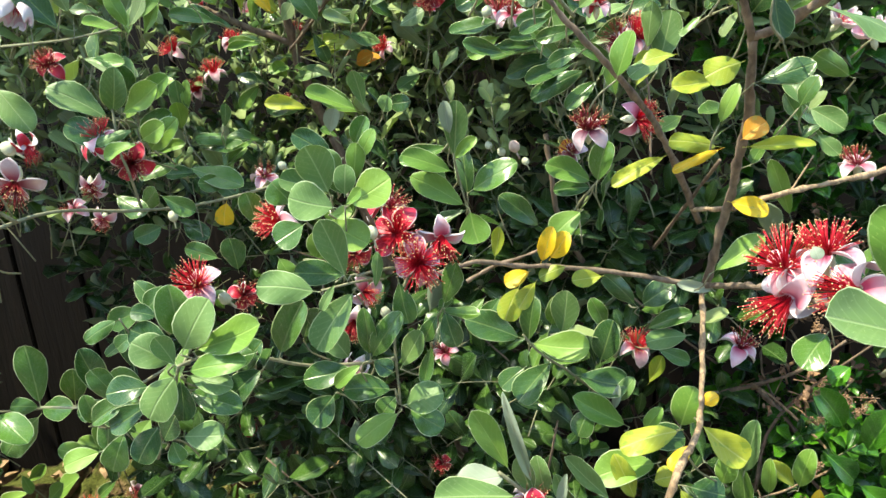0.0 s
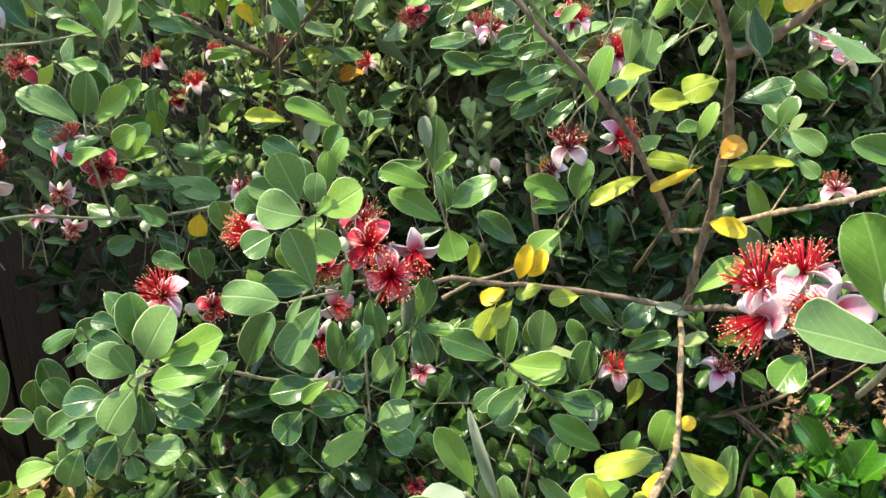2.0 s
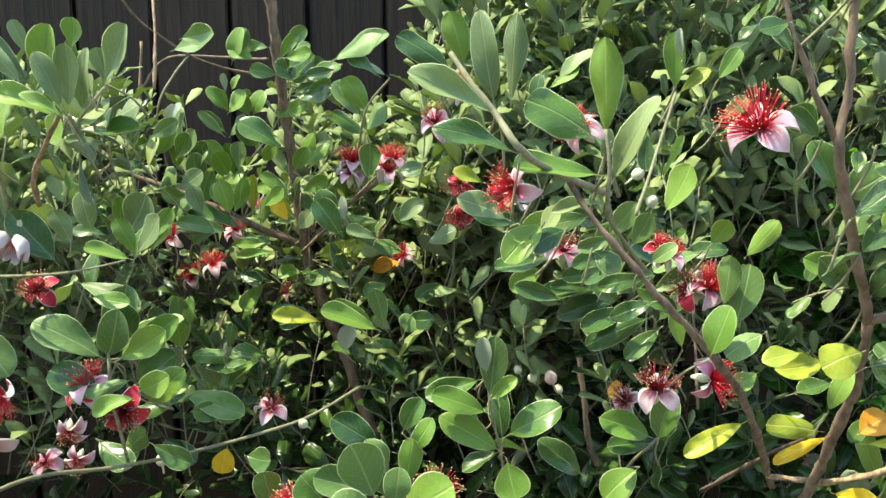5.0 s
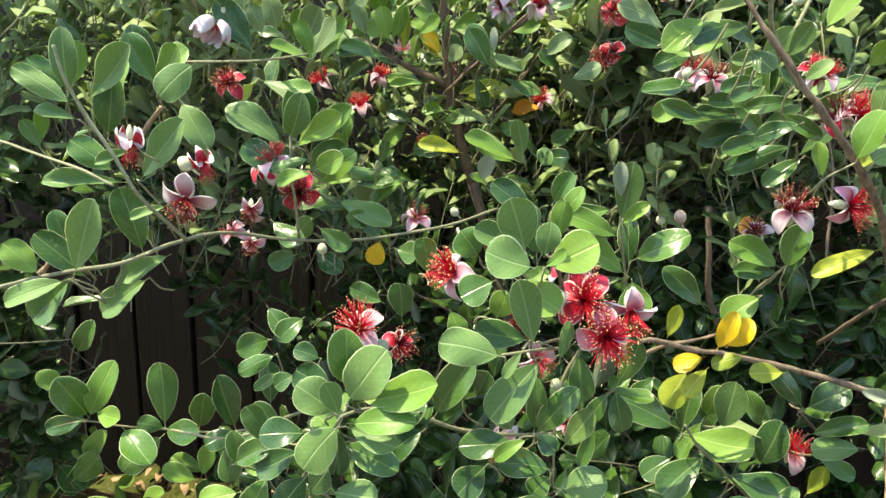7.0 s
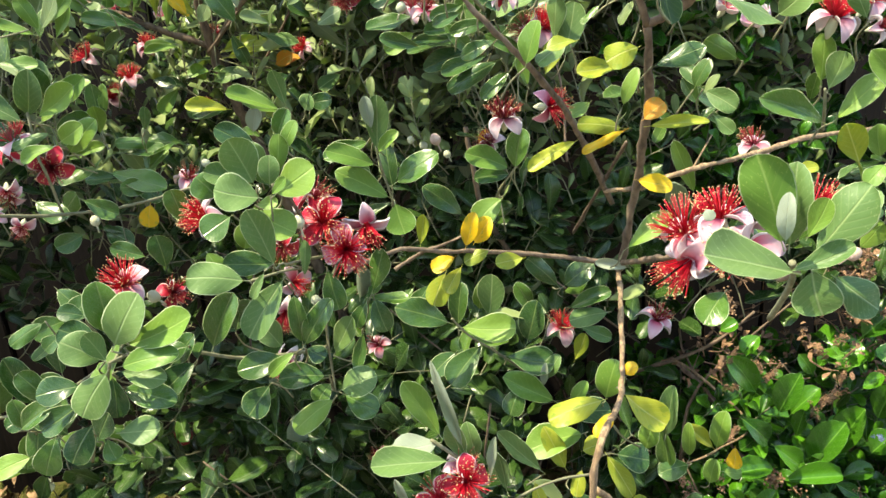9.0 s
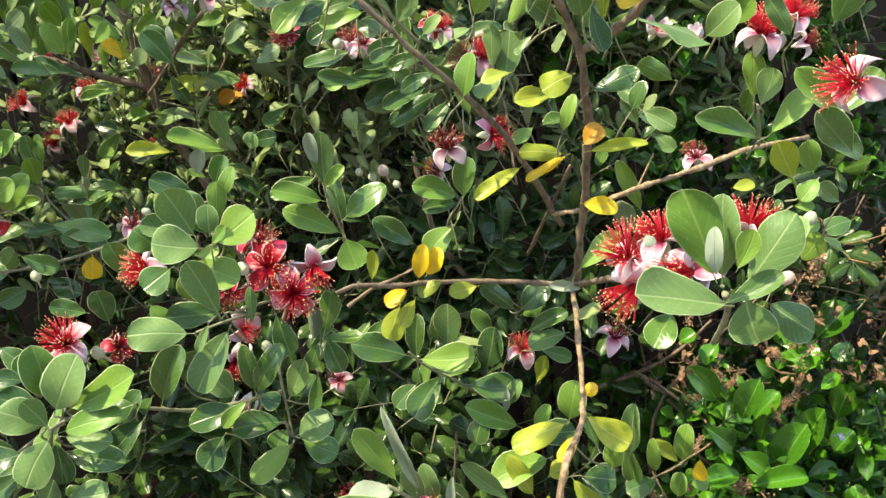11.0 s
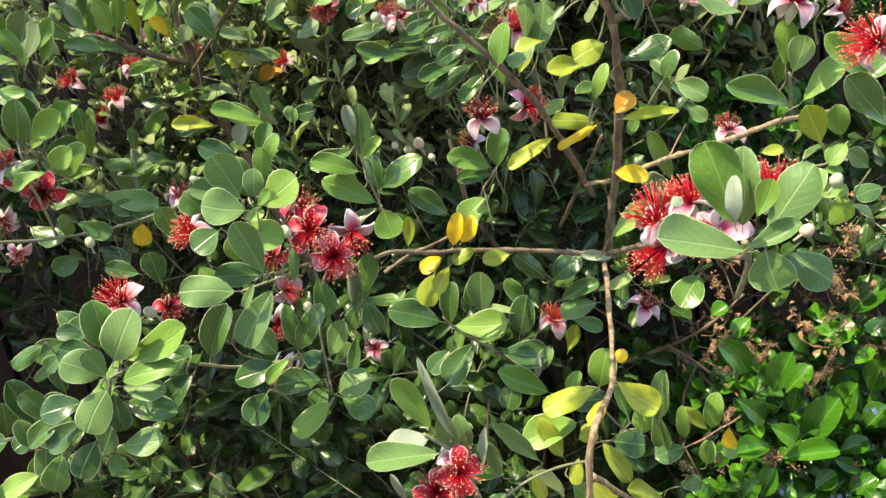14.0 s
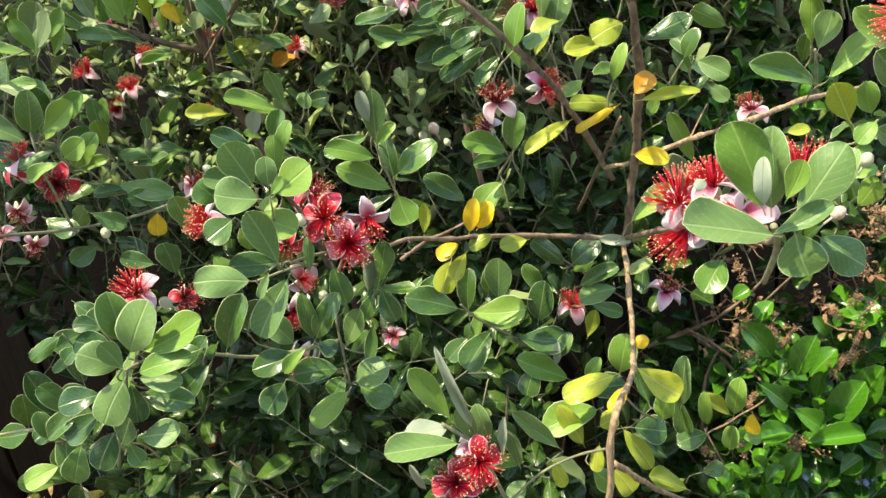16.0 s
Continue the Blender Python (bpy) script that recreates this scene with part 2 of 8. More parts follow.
PETAL_WHITE = petal_material("petal_outside", (0.66, 0.54, 0.55), (0.72, 0.68, 0.68))
PETAL_PINK = petal_material("petal_inside_pink", (0.52, 0.04, 0.12), (0.74, 0.56, 0.61), 0.5, (0.76, 0.70, 0.71))
PETAL_WINE = petal_material("petal_inside_wine", (0.45, 0.02, 0.08), (0.66, 0.30, 0.40), 0.5, (0.82, 0.72, 0.74))
PETAL_STREAK = petal_material("petal_inside_streaked", (0.30, 0.03, 0.07), (0.70, 0.58, 0.60), 0.5, (0.76, 0.72, 0.72))
PETAL_RED = petal_material("petal_inside_red", (0.44, 0.008, 0.022), (0.56, 0.03, 0.07), 0.45, (0.70, 0.45, 0.46))
FILAMENT = petal_material("stamen_red", (0.55, 0.006, 0.024), (0.70, 0.010, 0.036), 0.4)
FILAMENT_DARK = petal_material("stamen_dark_red", (0.22, 0.006, 0.014), (0.34, 0.012, 0.022), 0.45)
ANTHER = plain("anther_yellow", (0.72, 0.48, 0.20), (0.85, 0.66, 0.36), 400, 0.7, 0.1)


# ---- mesh helpers ----
def mesh_object(name, verts, faces, mats, parent=None, index=None, uv=None, smooth=True, label=""):
    me = bpy.data.meshes.new(name)
    me.from_pydata(verts, [], faces)
    for m in mats:
        me.materials.append(m)
    if index is not None:
        me.polygons.foreach_set("material_index", index)
    if uv is not None:
        layer = me.uv_layers.new(name="UVMap")
        loops = np.empty(len(me.loops), dtype=np.int32)
        me.loops.foreach_get("vertex_index", loops)
        layer.data.foreach_set("uv", np.asarray(uv, dtype=np.float32)[loops].ravel())
    if smooth:
        me.polygons.foreach_set("use_smooth", [True] * len(me.polygons))
    me.update()
    ob = new(name, me)
    ob.parent = parent
    if label:
        ob["label"] = label
    return ob


def placed(name, me, m, parent, label=""):
    ob = new(name, me)
    ob.parent = parent
    ob.matrix_basis = m
    if label:
        ob["label"] = label
    return ob


def smooth_line(points, per=6):
    """Catmull-Rom curve through the points."""
    p = [Vector(q) for q in points]
    p = [p[0] * 2 - p[1]] + p + [p[-1] * 2 - p[-2]]
    line = []
    for i in range(1, len(p) - 2):
        for k in range(per):
            t = k / per
            a, b, c, d = p[i - 1], p[i], p[i + 1], p[i + 2]
            line.append(0.5 * (2 * b + (c - a) * t + (2 * a - 5 * b + 4 * c - d) * t * t + (3 * b - a - 3 * c + d) * t ** 3))
    line.append(p[-2])
    return line


def tube(line, r0, r1, sides=7, rough=0.12):
    verts, faces = [], []
    n = len(line)
    side = Vector((0.3, 0.9, 0.1))
    for i, q in enumerate(line):
        way = (line[min(i + 1, n - 1)] - line[max(i - 1, 0)]).normalized()
        u = way.cross(side)
        u = (u if u.length > 1e-4 else way.cross(Vector((1, 0, 0)))).normalized()
        v = way.cross(u)
        side = u.cross(way)
        r = r0 + (r1 - r0) * i / max(1, n - 1)
        for k in range(sides):
            a = 2 * math.pi * k / sides
            bulge = 1 + rough * noise.noise(q * 90 + Vector((math.cos(a), math.sin(a), 0)) * 0.8)
            verts.append(q + (u * math.cos(a) + v * math.sin(a)) * r * bulge)
        if i:
            for k in range(sides):
                faces.append(((i - 1) * sides + k, (i - 1) * sides + (k + 1) % sides, i * sides + (k + 1) % sides, i * sides + k))
    faces.append(tuple(range(sides))[::-1])
    faces.append(tuple((n - 1) * sides + k for k in range(sides)))
    return verts, faces


# ---- leaf shapes ----
OUTLINES = ((0.86, 0.47), (0.78, 0.50), (1.00, 0.46), (0.82, 0.54), (0.80, 0.43), (0.92, 0.52), (0.84, 0.47))


def outline(s, kind=0):
    """Half the width of a blade, at s from its base to its tip."""
    a, b = OUTLINES[kind % len(OUTLINES)]
    return max(0.0, s) ** a * max(0.0, 1 - s) ** b


RIBS = {2: (-1, 0, 1), 6: (-1, -0.95, -0.5, 0, 0.5, 0.95, 1)}


def leaf_sheet(rows, cols, bend, fold, wave, twist, seed, thick, petiole=0.10):
    """A closed thin blade one long and one wide: verts, faces, material index (0 top, 1 underside and rim), uv."""
    rng = random.Random(seed)
    ph = rng.uniform(0, 6)
    skew = rng.uniform(-0.05, 0.05)
    verts, uv, faces, index = [], [], [], []
    peak = max(outline(i / 40, seed) for i in range(41))
    for layer in (0, 1):
        for i in range(rows + 1):
            s = i / rows
            s = 0.5 - 0.5 * math.cos(math.pi * (0.04 + 0.96 * s)) if s < 1 else 1.0
            half = 0.5 * outline(s, seed) / peak
            if i == 0:
                half = 0.012
            y = petiole + (1 - petiole) * s
            for j in range(cols + 1):
                c = RIBS[cols][j]
                x = c * half + skew * math.sin(math.pi * s)
                z = -bend * (s - 0.35) ** 2 + fold * abs(c) * half * 1.2 - 0.10 * fold * s
                z += wave * math.sin(7 * s + ph + 2 * c) * abs(c) * half
                z += twist * c * half * (s - 0.3)
                z += 0.12 * bend * 0.35 ** 2
                edge = 0.35 if abs(c) > 0.99 else 1.0
                verts.append((x, y, z - layer * thick * edge))
                uv.append((c * half, s))
    per = cols + 1
    block = per * (rows + 1)
    for i in range(rows):
        for j in range(cols):
            a = i * per + j
            faces.append((a, a + 1, a + per + 1, a + per))
            index.append(2 if cols == 6 and j in (0, 5) and i else 0)
            b = a + block
            faces.append((b, b + per, b + per + 1, b + 1))
            index.append(1)
        for a, flip in ((i * per, 0), (i * per + cols, 1)):
            q = (a, a + per, a + per + block, a + block)
            faces.append(q if not flip else q[::-1])
            index.append(2 if cols == 6 else 1)
    top = rows * per
    for j in range(cols):
        faces.append((top + j, top + j + 1, top + j + 1 + block, top + j + block))
        index.append(1)
    # petiole
    k = len(verts)
    for y, r in ((-0.0, 0.014), (petiole * 1.25, 0.011)):
        for a in range(4):
            verts.append((r * math.cos(a * math.pi / 2), y, r * math.sin(a * math.pi / 2) * 1.3 - 0.008 - bend * 0.05))
            uv.append((0.0, 0.02))
    for a in range(4):
        faces.append((k + a, k + (a + 1) % 4, k + 4 + (a + 1) % 4, k + 4 + a))
        index.append(1)
    return verts, faces, index, uv


SHAPES = [(0.16, 0.12, 0.10, 0.0), (0.28, 0.18, 0.12, 0.15), (-0.14, 0.22, 0.10, -0.15), (0.36, 0.08, 0.15, 0.12), (0.08, 0.26, 0.14, -0.12), (-0.20, 0.16, 0.12, 0.18), (0.22, -0.10, 0.18, 0.2)]
# n paints young and sunlit blades, g plain green and shaded ones
TONES = {"g": (GREEN, FELT, RIM), "n": (YOUNG_LIT, FELT, RIM), "s": (SILVER, FELT, RIM), "v": (GREY, FELT, RIM), "u": (PALE, FELT, PALE), "y": (YELLOW,) * 3, "o": (ORANGE,) * 3, "m": (MOTTLED,) * 3}
LABELS = {"g": "", "n": "light green leaf for young and for sunlit blades", "s": "broad soft green leaf with a pale rim", "v": "silvery grey-green leaf", "u": "pale grey-green felted leaf", "y": "yellow ageing leaf", "o": "orange ageing leaf", "m": "yellow-green mottled leaf"}
LEAF_MESH = {}
for tone_key, pair in TONES.items():
    for k, (bend, fold, wave, twist) in enumerate(SHAPES):
        v, f, ix, uv = leaf_sheet(10, 6, bend, fold, wave, twist, k, 0.014)
        ob = mesh_object("leaf", v, f, pair, None, ix, uv)
        LEAF_MESH[tone_key, k] = ob.data
        bpy.data.objects.remove(ob)

# ---- ground, fence, stones ----
def ground_height(x, y):
    return 0.02 * noise.noise(Vector((x * 3, y * 3, 0))) + 0.008 * noise.noise(Vector((x * 17, y * 17, 3)))


def build_ground():
    xs = [-80, -30, -8, -3] + [-2 + 0.05 * i for i in range(81)] + [3, 8, 30, 80]
    ys = [-80, -30, -8, -2] + [-1 + 0.05 * i for i in range(57)] + [3, 8, 30, 80]
    verts = [(x, y, ground_height(x, y) if abs(x) < 2.1 and -1.1 < y < 1.9 else 0.0) for y in ys for x in xs]
    w = len(xs)
    faces = [(j * w + i, j * w + i + 1, (j + 1) * w + i + 1, (j + 1) * w + i) for j in range(len(ys) - 1) for i in range(w - 1)]
    tagged(mesh_object("ground", verts, faces, [SOIL]), "dark garden soil with scattered dry leaves", "ground", kind="structure")


def boxed(w, d, h, bevel, seed, wobble=0.0):
    bm = bmesh.new()
    bmesh.ops.create_cube(bm, size=1)
    bmesh.ops.scale(bm, vec=(w, d, h), verts=bm.verts)
    bmesh.ops.bevel(bm, geom=bm.edges[:], offset=bevel, segments=2, affect="EDGES")
    if wobble:
        bmesh.ops.subdivide_edges(bm, edges=[e for e in bm.edges if e.calc_length() > 0.03], cuts=6, use_grid_fill=True)
        for v in bm.verts:
            v.co += Vector([noise.noise(v.co * 14 + Vector((seed * 7 + k * 31, 0, 0))) for k in range(3)]) * wobble
            v.co += noise.noise_vector(v.co * 55 + Vector((seed, 0, 0))) * wobble * 0.3
    me = bpy.data.meshes.new("block")
    bm.to_mesh(me)
    bm.free()
    me.polygons.foreach_set("use_smooth", [bool(wobble)] * len(me.polygons))
    return me


FENCE_Y = 1.60


def build_fence():
    fence = tagged(new("fence"), "dark brown stained wooden fence of upright boards", "fence", kind="structure")
    rng = random.Random(3)
    meshes = []
    for k in range(4):
        me = boxed(0.139, 0.019, 1.95, 0.003, k)
        me.materials.append(BOARD)
        meshes.append(me)
    for i in range(-31, 32):
        x = 0.147 * i - 0.05
        placed("board", meshes[i % 4], pose(x, FENCE_Y + rng.uniform(-0.003, 0.003), 1.0 + rng.uniform(-0.01, 0.01), 0, rng.uniform(-0.15, 0.15), rng.uniform(-0.6, 0.6)), fence)
    for i in range(-31, 32):
        placed("board", meshes[(i + 1) % 4], pose(0.147 * i + 0.0235, FENCE_Y + 0.022, 1.0, 0, 0, 0), fence)
    for z in (0.35, 1.65):
        me = boxed(9.4, 0.04, 0.09, 0.004, 9)
        me.materials.append(BOARD)
        placed("rail", me, pose(0, FENCE_Y + 0.055, z), fence)


def build_stones():
    rng = random.Random(8)
    x = -1.75
    while x < 1.6:
        w, h = rng.uniform(0.12, 0.27), rng.uniform(0.20, 0.275)
        me = boxed(w, 0.15, h, 0.030, rng.randint(0, 99), 0.040)
        me.materials.append(STONE)
        ob = new("edging_stone", me)
        ob.matrix_world = pose(x + w / 2, 1.47 + rng.uniform(-0.012, 0.012), h / 2 - 0.015, rng.uniform(-3, 3), rng.uniform(-3, 3), rng.uniform(-5, 5))
        tagged(ob, "brown stone with yellow-green moss before the fence", "stone", "edging stones along the fence")
        x += w + rng.uniform(0.006, 0.018)


def build_unseen_wall():
    """An unseen wall added behind the viewer: cuts the low sky, returns some fill."""
    wall = placed("wall_south", boxed(9.0, 0.2, 2.2, 0.004, 5), pose(0, -2.2, 1.1), None)
    wall.data.materials.append(plain("pale_fill_wall", (0.40, 0.38, 0.34), (0.50, 0.48, 0.44), 30, 0.9, 0.3))
    tagged(wall, "unseen plain pale wall added to shape the sky light", "wall", kind="structure")


build_ground()
build_unseen_wall()
build_fence()
build_stones()

# ---- the flowering shrub ----
shrub = tagged(new("guava_shrub"), "flowering feijoa shrub with grey-green leaves and red-tufted white flowers", "shrub")
shrub.location = (0.0, 0.0, 0.0)
pick = random.Random(21)


PLACED_LEAVES, PLACED_FLOWERS = [], []


def leaf(base, tip, width, roll, tone):
    """One leaf of the shrub from the foot of its stalk to its tip; roll turns it about that line, 0 with its face up."""
    b, t = Vector(base), Vector(tip)
    along = t - b
    length = along.length
    PLACED_LEAVES.append((b, t, width, tone))
    y = along.normalized()
    z = (Vector((0, 0, 1)) - y * y.z).normalized()
    x = y.cross(z)
    a = radians(roll)
    n = z * math.cos(a) + x * math.sin(a)
    x = y.cross(n)
    m = Matrix((x * width, y * length, n * length * 0.8)).transposed().to_4x4()
    m.translation = b
    placed("leaf", LEAF_MESH[tone, pick.randrange(len(SHAPES))], m, shrub, LABELS[tone])


STEM_KINDS = {"bark": ("branch", BARK), "tan": ("branch", TAN), "twig": ("twig", TWIG), "green": ("twig", SHOOT)}


def stem(points, r0, r1, kind):
    name, mat = STEM_KINDS[kind]
    line = smooth_line(points, 7)
    for i, q in enumerate(line[1:-1]):
        q += noise.noise_vector(q * 25) * (r0 + r1) * 0.22
    v, f = tube(line, r0, r1, 8, 0.75 if kind in ("bark", "tan") else 0.2)
    mesh_object(name, v, f, [mat], shrub)


def petal_sheet(cup, reflex, curl, seed, inner):
    """A spoon-shaped petal, thick, inner face up; starts at the centre and goes outward along y."""
    rng = random.Random(seed)
    verts, faces, index, uv = [], [], [], []
    rows, cols = 8, 6
    for layer in (0, 1):
        for i in range(rows + 1):
            s = i / rows
            half = 0.165 * (max(0.03, math.sin(math.pi * min(1, 0.10 + 0.70 * s))) ** 0.75) * math.sqrt(1 - 0.93 * (max(0.0, s - 0.72) / 0.28) ** 2)
            a = reflex * s * s + curl * max(0, s - 0.6) ** 2
            y, z0 = 0.05 + 0.40 * s * math.cos(a * 0.7), 0.05 - 0.36 * s * math.sin(a)
            for j in range(cols + 1):
                c = 2 * j / cols - 1
                x = half * math.sin(c * (0.8 + cup)) / math.sin(0.8 + cup) if cup < 0.7 else half * math.sin(c * 1.45)
                z = z0 + cup * half * 1.5 * c * c + 0.012 * math.sin(5 * s + 4 * c + seed)
                verts.append((x, y, z - layer * 0.012))
                uv.append((c * 0.5, s))
    per, block = cols + 1, (cols + 1) * (rows + 1)
    for i in range(rows):
        for j in range(cols):
            a = i * per + j
            faces += [(a, a + 1, a + per + 1, a + per), (a + block, a + block + per, a + block + per + 1, a + block + 1)]
            index += [0, 1]
        for a, flip in ((i * per, 0), (i * per + cols, 1)):
            q = (a, a + per, a + per + block, a + block)
            faces.append(q[::-1] if flip else q)
            index.append(1)
    for j in range(cols):
        a = rows * per + j
        faces.append((a, a + 1, a + 1 + block, a + block))
        index.append(1)
    return verts, faces, index, uv


def stamen_tuft(count, spread, length, seed, thick=0.0072):
    """Filaments in one mesh and their anthers in another."""
    rng = random.Random(seed)
    fv, ff, fuv, av, af = [], [], [], [], []
    for k in range(count):
        a = rng.uniform(0, 2 * math.pi)
        tilt = spread * math.sqrt(rng.random())
        l = length * rng.uniform(0.72, 1.08)
        out = Vector((math.cos(a), math.sin(a), 0))
        start = out * 0.045 * rng.random() + Vector((0, 0, 0.03))
        way = (out * math.sin(tilt) + Vector((0, 0, 1)) * math.cos(tilt)).normalized()
        sway = noise.noise_vector(way * 3 + Vector((seed, k, 0))) * 0.05
        line = [start + way * l * s + sway * s * s + out * 0.05 * s * s for s in (0, 0.35, 0.7, 1.0)]
        v, f = tube(line, thick, thick * 0.6, 3, 0)
        n = len(fv)
        fv += v
        ff += [tuple(i + n for i in q) for q in f]
        fuv += [(0.0, i / 12) for i in range(len(v))]
        n, c, r = len(av), line[-1], 0.0115 * rng.uniform(0.8, 1.25)
        av += [c + Vector(d) * r for d in ((1, 0, 0), (-1, 0, 0), (0, 1, 0), (0, -1, 0), (0, 0, 1), (0, 0, -1))]
        af += [(n + i, n + j, n + m) for i, j, m in ((0, 2, 4), (2, 1, 4), (1, 3, 4), (3, 0, 4), (2, 0, 5), (1, 2, 5), (3, 1, 5), (0, 3, 5))]
    return fv, ff, fuv, av, af


def template(name, *args):
    ob = mesh_object(name, *args)
    me = ob.data
    bpy.data.objects.remove(ob)
    return me


#        cup, reflex, curl, stamens, spread, length, inside, filament
KINDS = {
    "open": (0.40, 0.75, 1.0, 130, 0.95, 0.52, PETAL_PINK, FILAMENT),
    "flat": (0.24, 0.25, 0.9, 115, 1.05, 0.44, PETAL_RED, FILAMENT),
    "back": (0.55, 0.60, 0.7, 60, 0.80, 0.50, PETAL_PINK, FILAMENT_DARK),
    "wine": (0.40, 0.80, 1.1, 150, 0.98, 0.54, PETAL_WINE, FILAMENT),
    "fresh": (0.28, 0.50, 0.4, 130, 0.80, 0.48, PETAL_PINK, FILAMENT),
    "star": (0.30, 0.65, 0.3, 110, 0.80, 0.50, PETAL_STREAK, FILAMENT_DARK),
    "droop": (0.20, 0.35, 0.2, 80, 0.55, 0.50, PETAL_STREAK, FILAMENT_DARK),
    "tassel": (0.95, 1.50, 0.6, 45, 0.30, 0.72, PETAL_RED, FILAMENT),
    "maroon": (0.30, 0.60, 0.8, 110, 1.00, 0.40, PETAL_RED, FILAMENT_DARK),
    "nod": (0.45, 0.35, 0.3, 70, 0.55, 0.52, PETAL_PINK, FILAMENT),
    "dark": (0.55, 1.25, 1.2, 95, 1.05, 0.48, PETAL_RED, FILAMENT_DARK),
    "half": (0.95, -0.9, -0.8, 20, 0.45, 0.28, PETAL_PINK, FILAMENT),
    "brush": (0.80, 1.30, 1.5, 90, 0.45, 0.62, PETAL_PINK, FILAMENT),
}
FLOWER_MESH = {}
for kind, (cup, reflex, curl, count, spread, length, inside, fil) in KINDS.items():
    petals = []
    for k in range(3):
        v, f, ix, uv = petal_sheet(min(0.95, cup + 0.1 * (k - 1)), reflex + 0.18 * (k - 1), curl, k, inside)
        petals.append(template("petal", v, f, [inside, PETAL_WHITE], None, ix, uv))
    tufts = []
    for k in range(3):
        fv, ff, fuv, av, af = stamen_tuft(count, spread, length, 10 * k + len(kind))
        tufts.append((template("stamen_tuft", fv, ff, [fil], None, None, fuv), template("pollen", av, af, [ANTHER])))
    FLOWER_MESH[kind] = (petals, tufts)
cup_line = [Vector((0, 0, z)) for z in (-0.34, -0.28, -0.20, -0.10, 0.0, 0.03)]
v, f = [], []
for i, r in enumerate((0.022, 0.05, 0.085, 0.095, 0.075, 0.03)):
    v += [(r * math.cos(a * math.pi / 5), r * math.sin(a * math.pi / 5), cup_line[i].z) for a in range(10)]
    if i:
        f += [((i - 1) * 10 + a, (i - 1) * 10 + (a + 1) % 10, i * 10 + (a + 1) % 10, i * 10 + a) for a in range(10)]
f += [tuple(range(9, -1, -1)), tuple(range(50, 60))]
CALYX = template("flower", v, f, [BUDSKIN])


def flower(place, axis, size, kind):
    """A flower whose stamens point along axis."""
    PLACED_FLOWERS.append(Vector(place))
    z = Vector(axis).normalized()
    m = Matrix.Translation(place) @ z.to_track_quat("Z", "Y").to_matrix().to_4x4() @ pose(0, 0, 0, 0, 0, pick.uniform(0, 360)) @ Matrix.Scale(size, 4)
    body = placed("flower", CALYX, m, shrub, "open feijoa flower with red stamens")
    petals, tufts = FLOWER_MESH[kind]
    for k in range(4):
        turn = pose(0, 0, 0, pick.uniform(-14, 14), pick.uniform(-10, 10), 90 * k + pick.uniform(-14, 14))
        placed("petal", petals[pick.randrange(3)], turn @ Matrix.Scale(pick.uniform(0.95, 1.18), 4), body)
    brush, dots = tufts[pick.randrange(3)]
    placed("stamen_tuft", brush, Matrix.Identity(4), body, "red stamens")
    placed("pollen", dots, Matrix.Identity(4), body, "pale yellow anthers")


BUD_MESH = {}
for kind, mat in (("bud", BUDSKIN), ("pink", BUDPINK), ("white", BUDWHITE)):
    v, f = [], []
    for i in range(9):
        a = math.pi * i / 8
        r = math.sin(a) * (1.0 if i < 5 else 0.92) + 0.02
        for k in range(10):
            b = 2 * math.pi * k / 10
            lobe = 1 + (0.07 * math.cos(4 * b) if i > 5 else 0)
            v.append((r * math.cos(b) * lobe, r * math.sin(b) * lobe, -1.15 * math.cos(a)))
        if i:
            f += [((i - 1) * 10 + k, (i - 1) * 10 + (k + 1) % 10, i * 10 + (k + 1) % 10, i * 10 + k) for k in range(10)]
    s, g = tube([Vector((0, 0, z)) for z in (-2.6, -1.8, -1.05)], 0.17, 0.2, 6, 0.1)
    f += [tuple(i + len(v) for i in q) for q in g]
    v += [tuple(q) for q in s]
    BUD_MESH[kind] = template("bud", v, f, [mat])


def bud(place, radius, kind):
    way = Vector((pick.uniform(-0.5, 0.5), pick.uniform(-0.6, 0.1), pick.uniform(0.2, 1.0)))
    placed("bud", BUD_MESH[kind], Matrix.Translation(place) @ way.to_track_quat("Z", "Y").to_matrix().to_4x4() @ Matrix.Scale(radius * 0.82, 4), shrub, "round unopened bud")


# ---- the glossy bush at the right: its nearest sprigs ----
bush = tagged(new("evergreen_bush"), "bright green glossy small-leaved bush with dry brown flower heads", "bush")
BUSH_MESH = []
for k, (bend, fold, wave, twist) in enumerate(((0.5, 0.35, 0.1, 0.1), (0.25, 0.5, 0.1, -0.2), (-0.2, 0.3, 0.2, 0.2))):
    v, f, ix, uv = leaf_sheet(7, 6, bend, fold, wave, twist, k + 20, 0.012)
    BUSH_MESH.append(template("leaf", v, f, [BUSH_NEAR, BUSH_NEAR, BUSH_NEAR], None, ix, uv))


def bush_leaf(base, tip, width, roll):
    """One glossy leaf of the bush from its foot to its tip, turned about that line."""
    b, t = Vector(base), Vector(tip)
    y = (t - b).normalized()
    z = (Vector((0, 0, 1)) - y * y.z).normalized()
    n = z * math.cos(radians(roll)) + y.cross(z) * math.sin(radians(roll))
    m = Matrix((y.cross(n) * width, t - b, n * (t - b).length * 0.7)).transposed().to_4x4()
    m.translation = b
    placed("leaf", BUSH_MESH[pick.randrange(3)], m, bush)


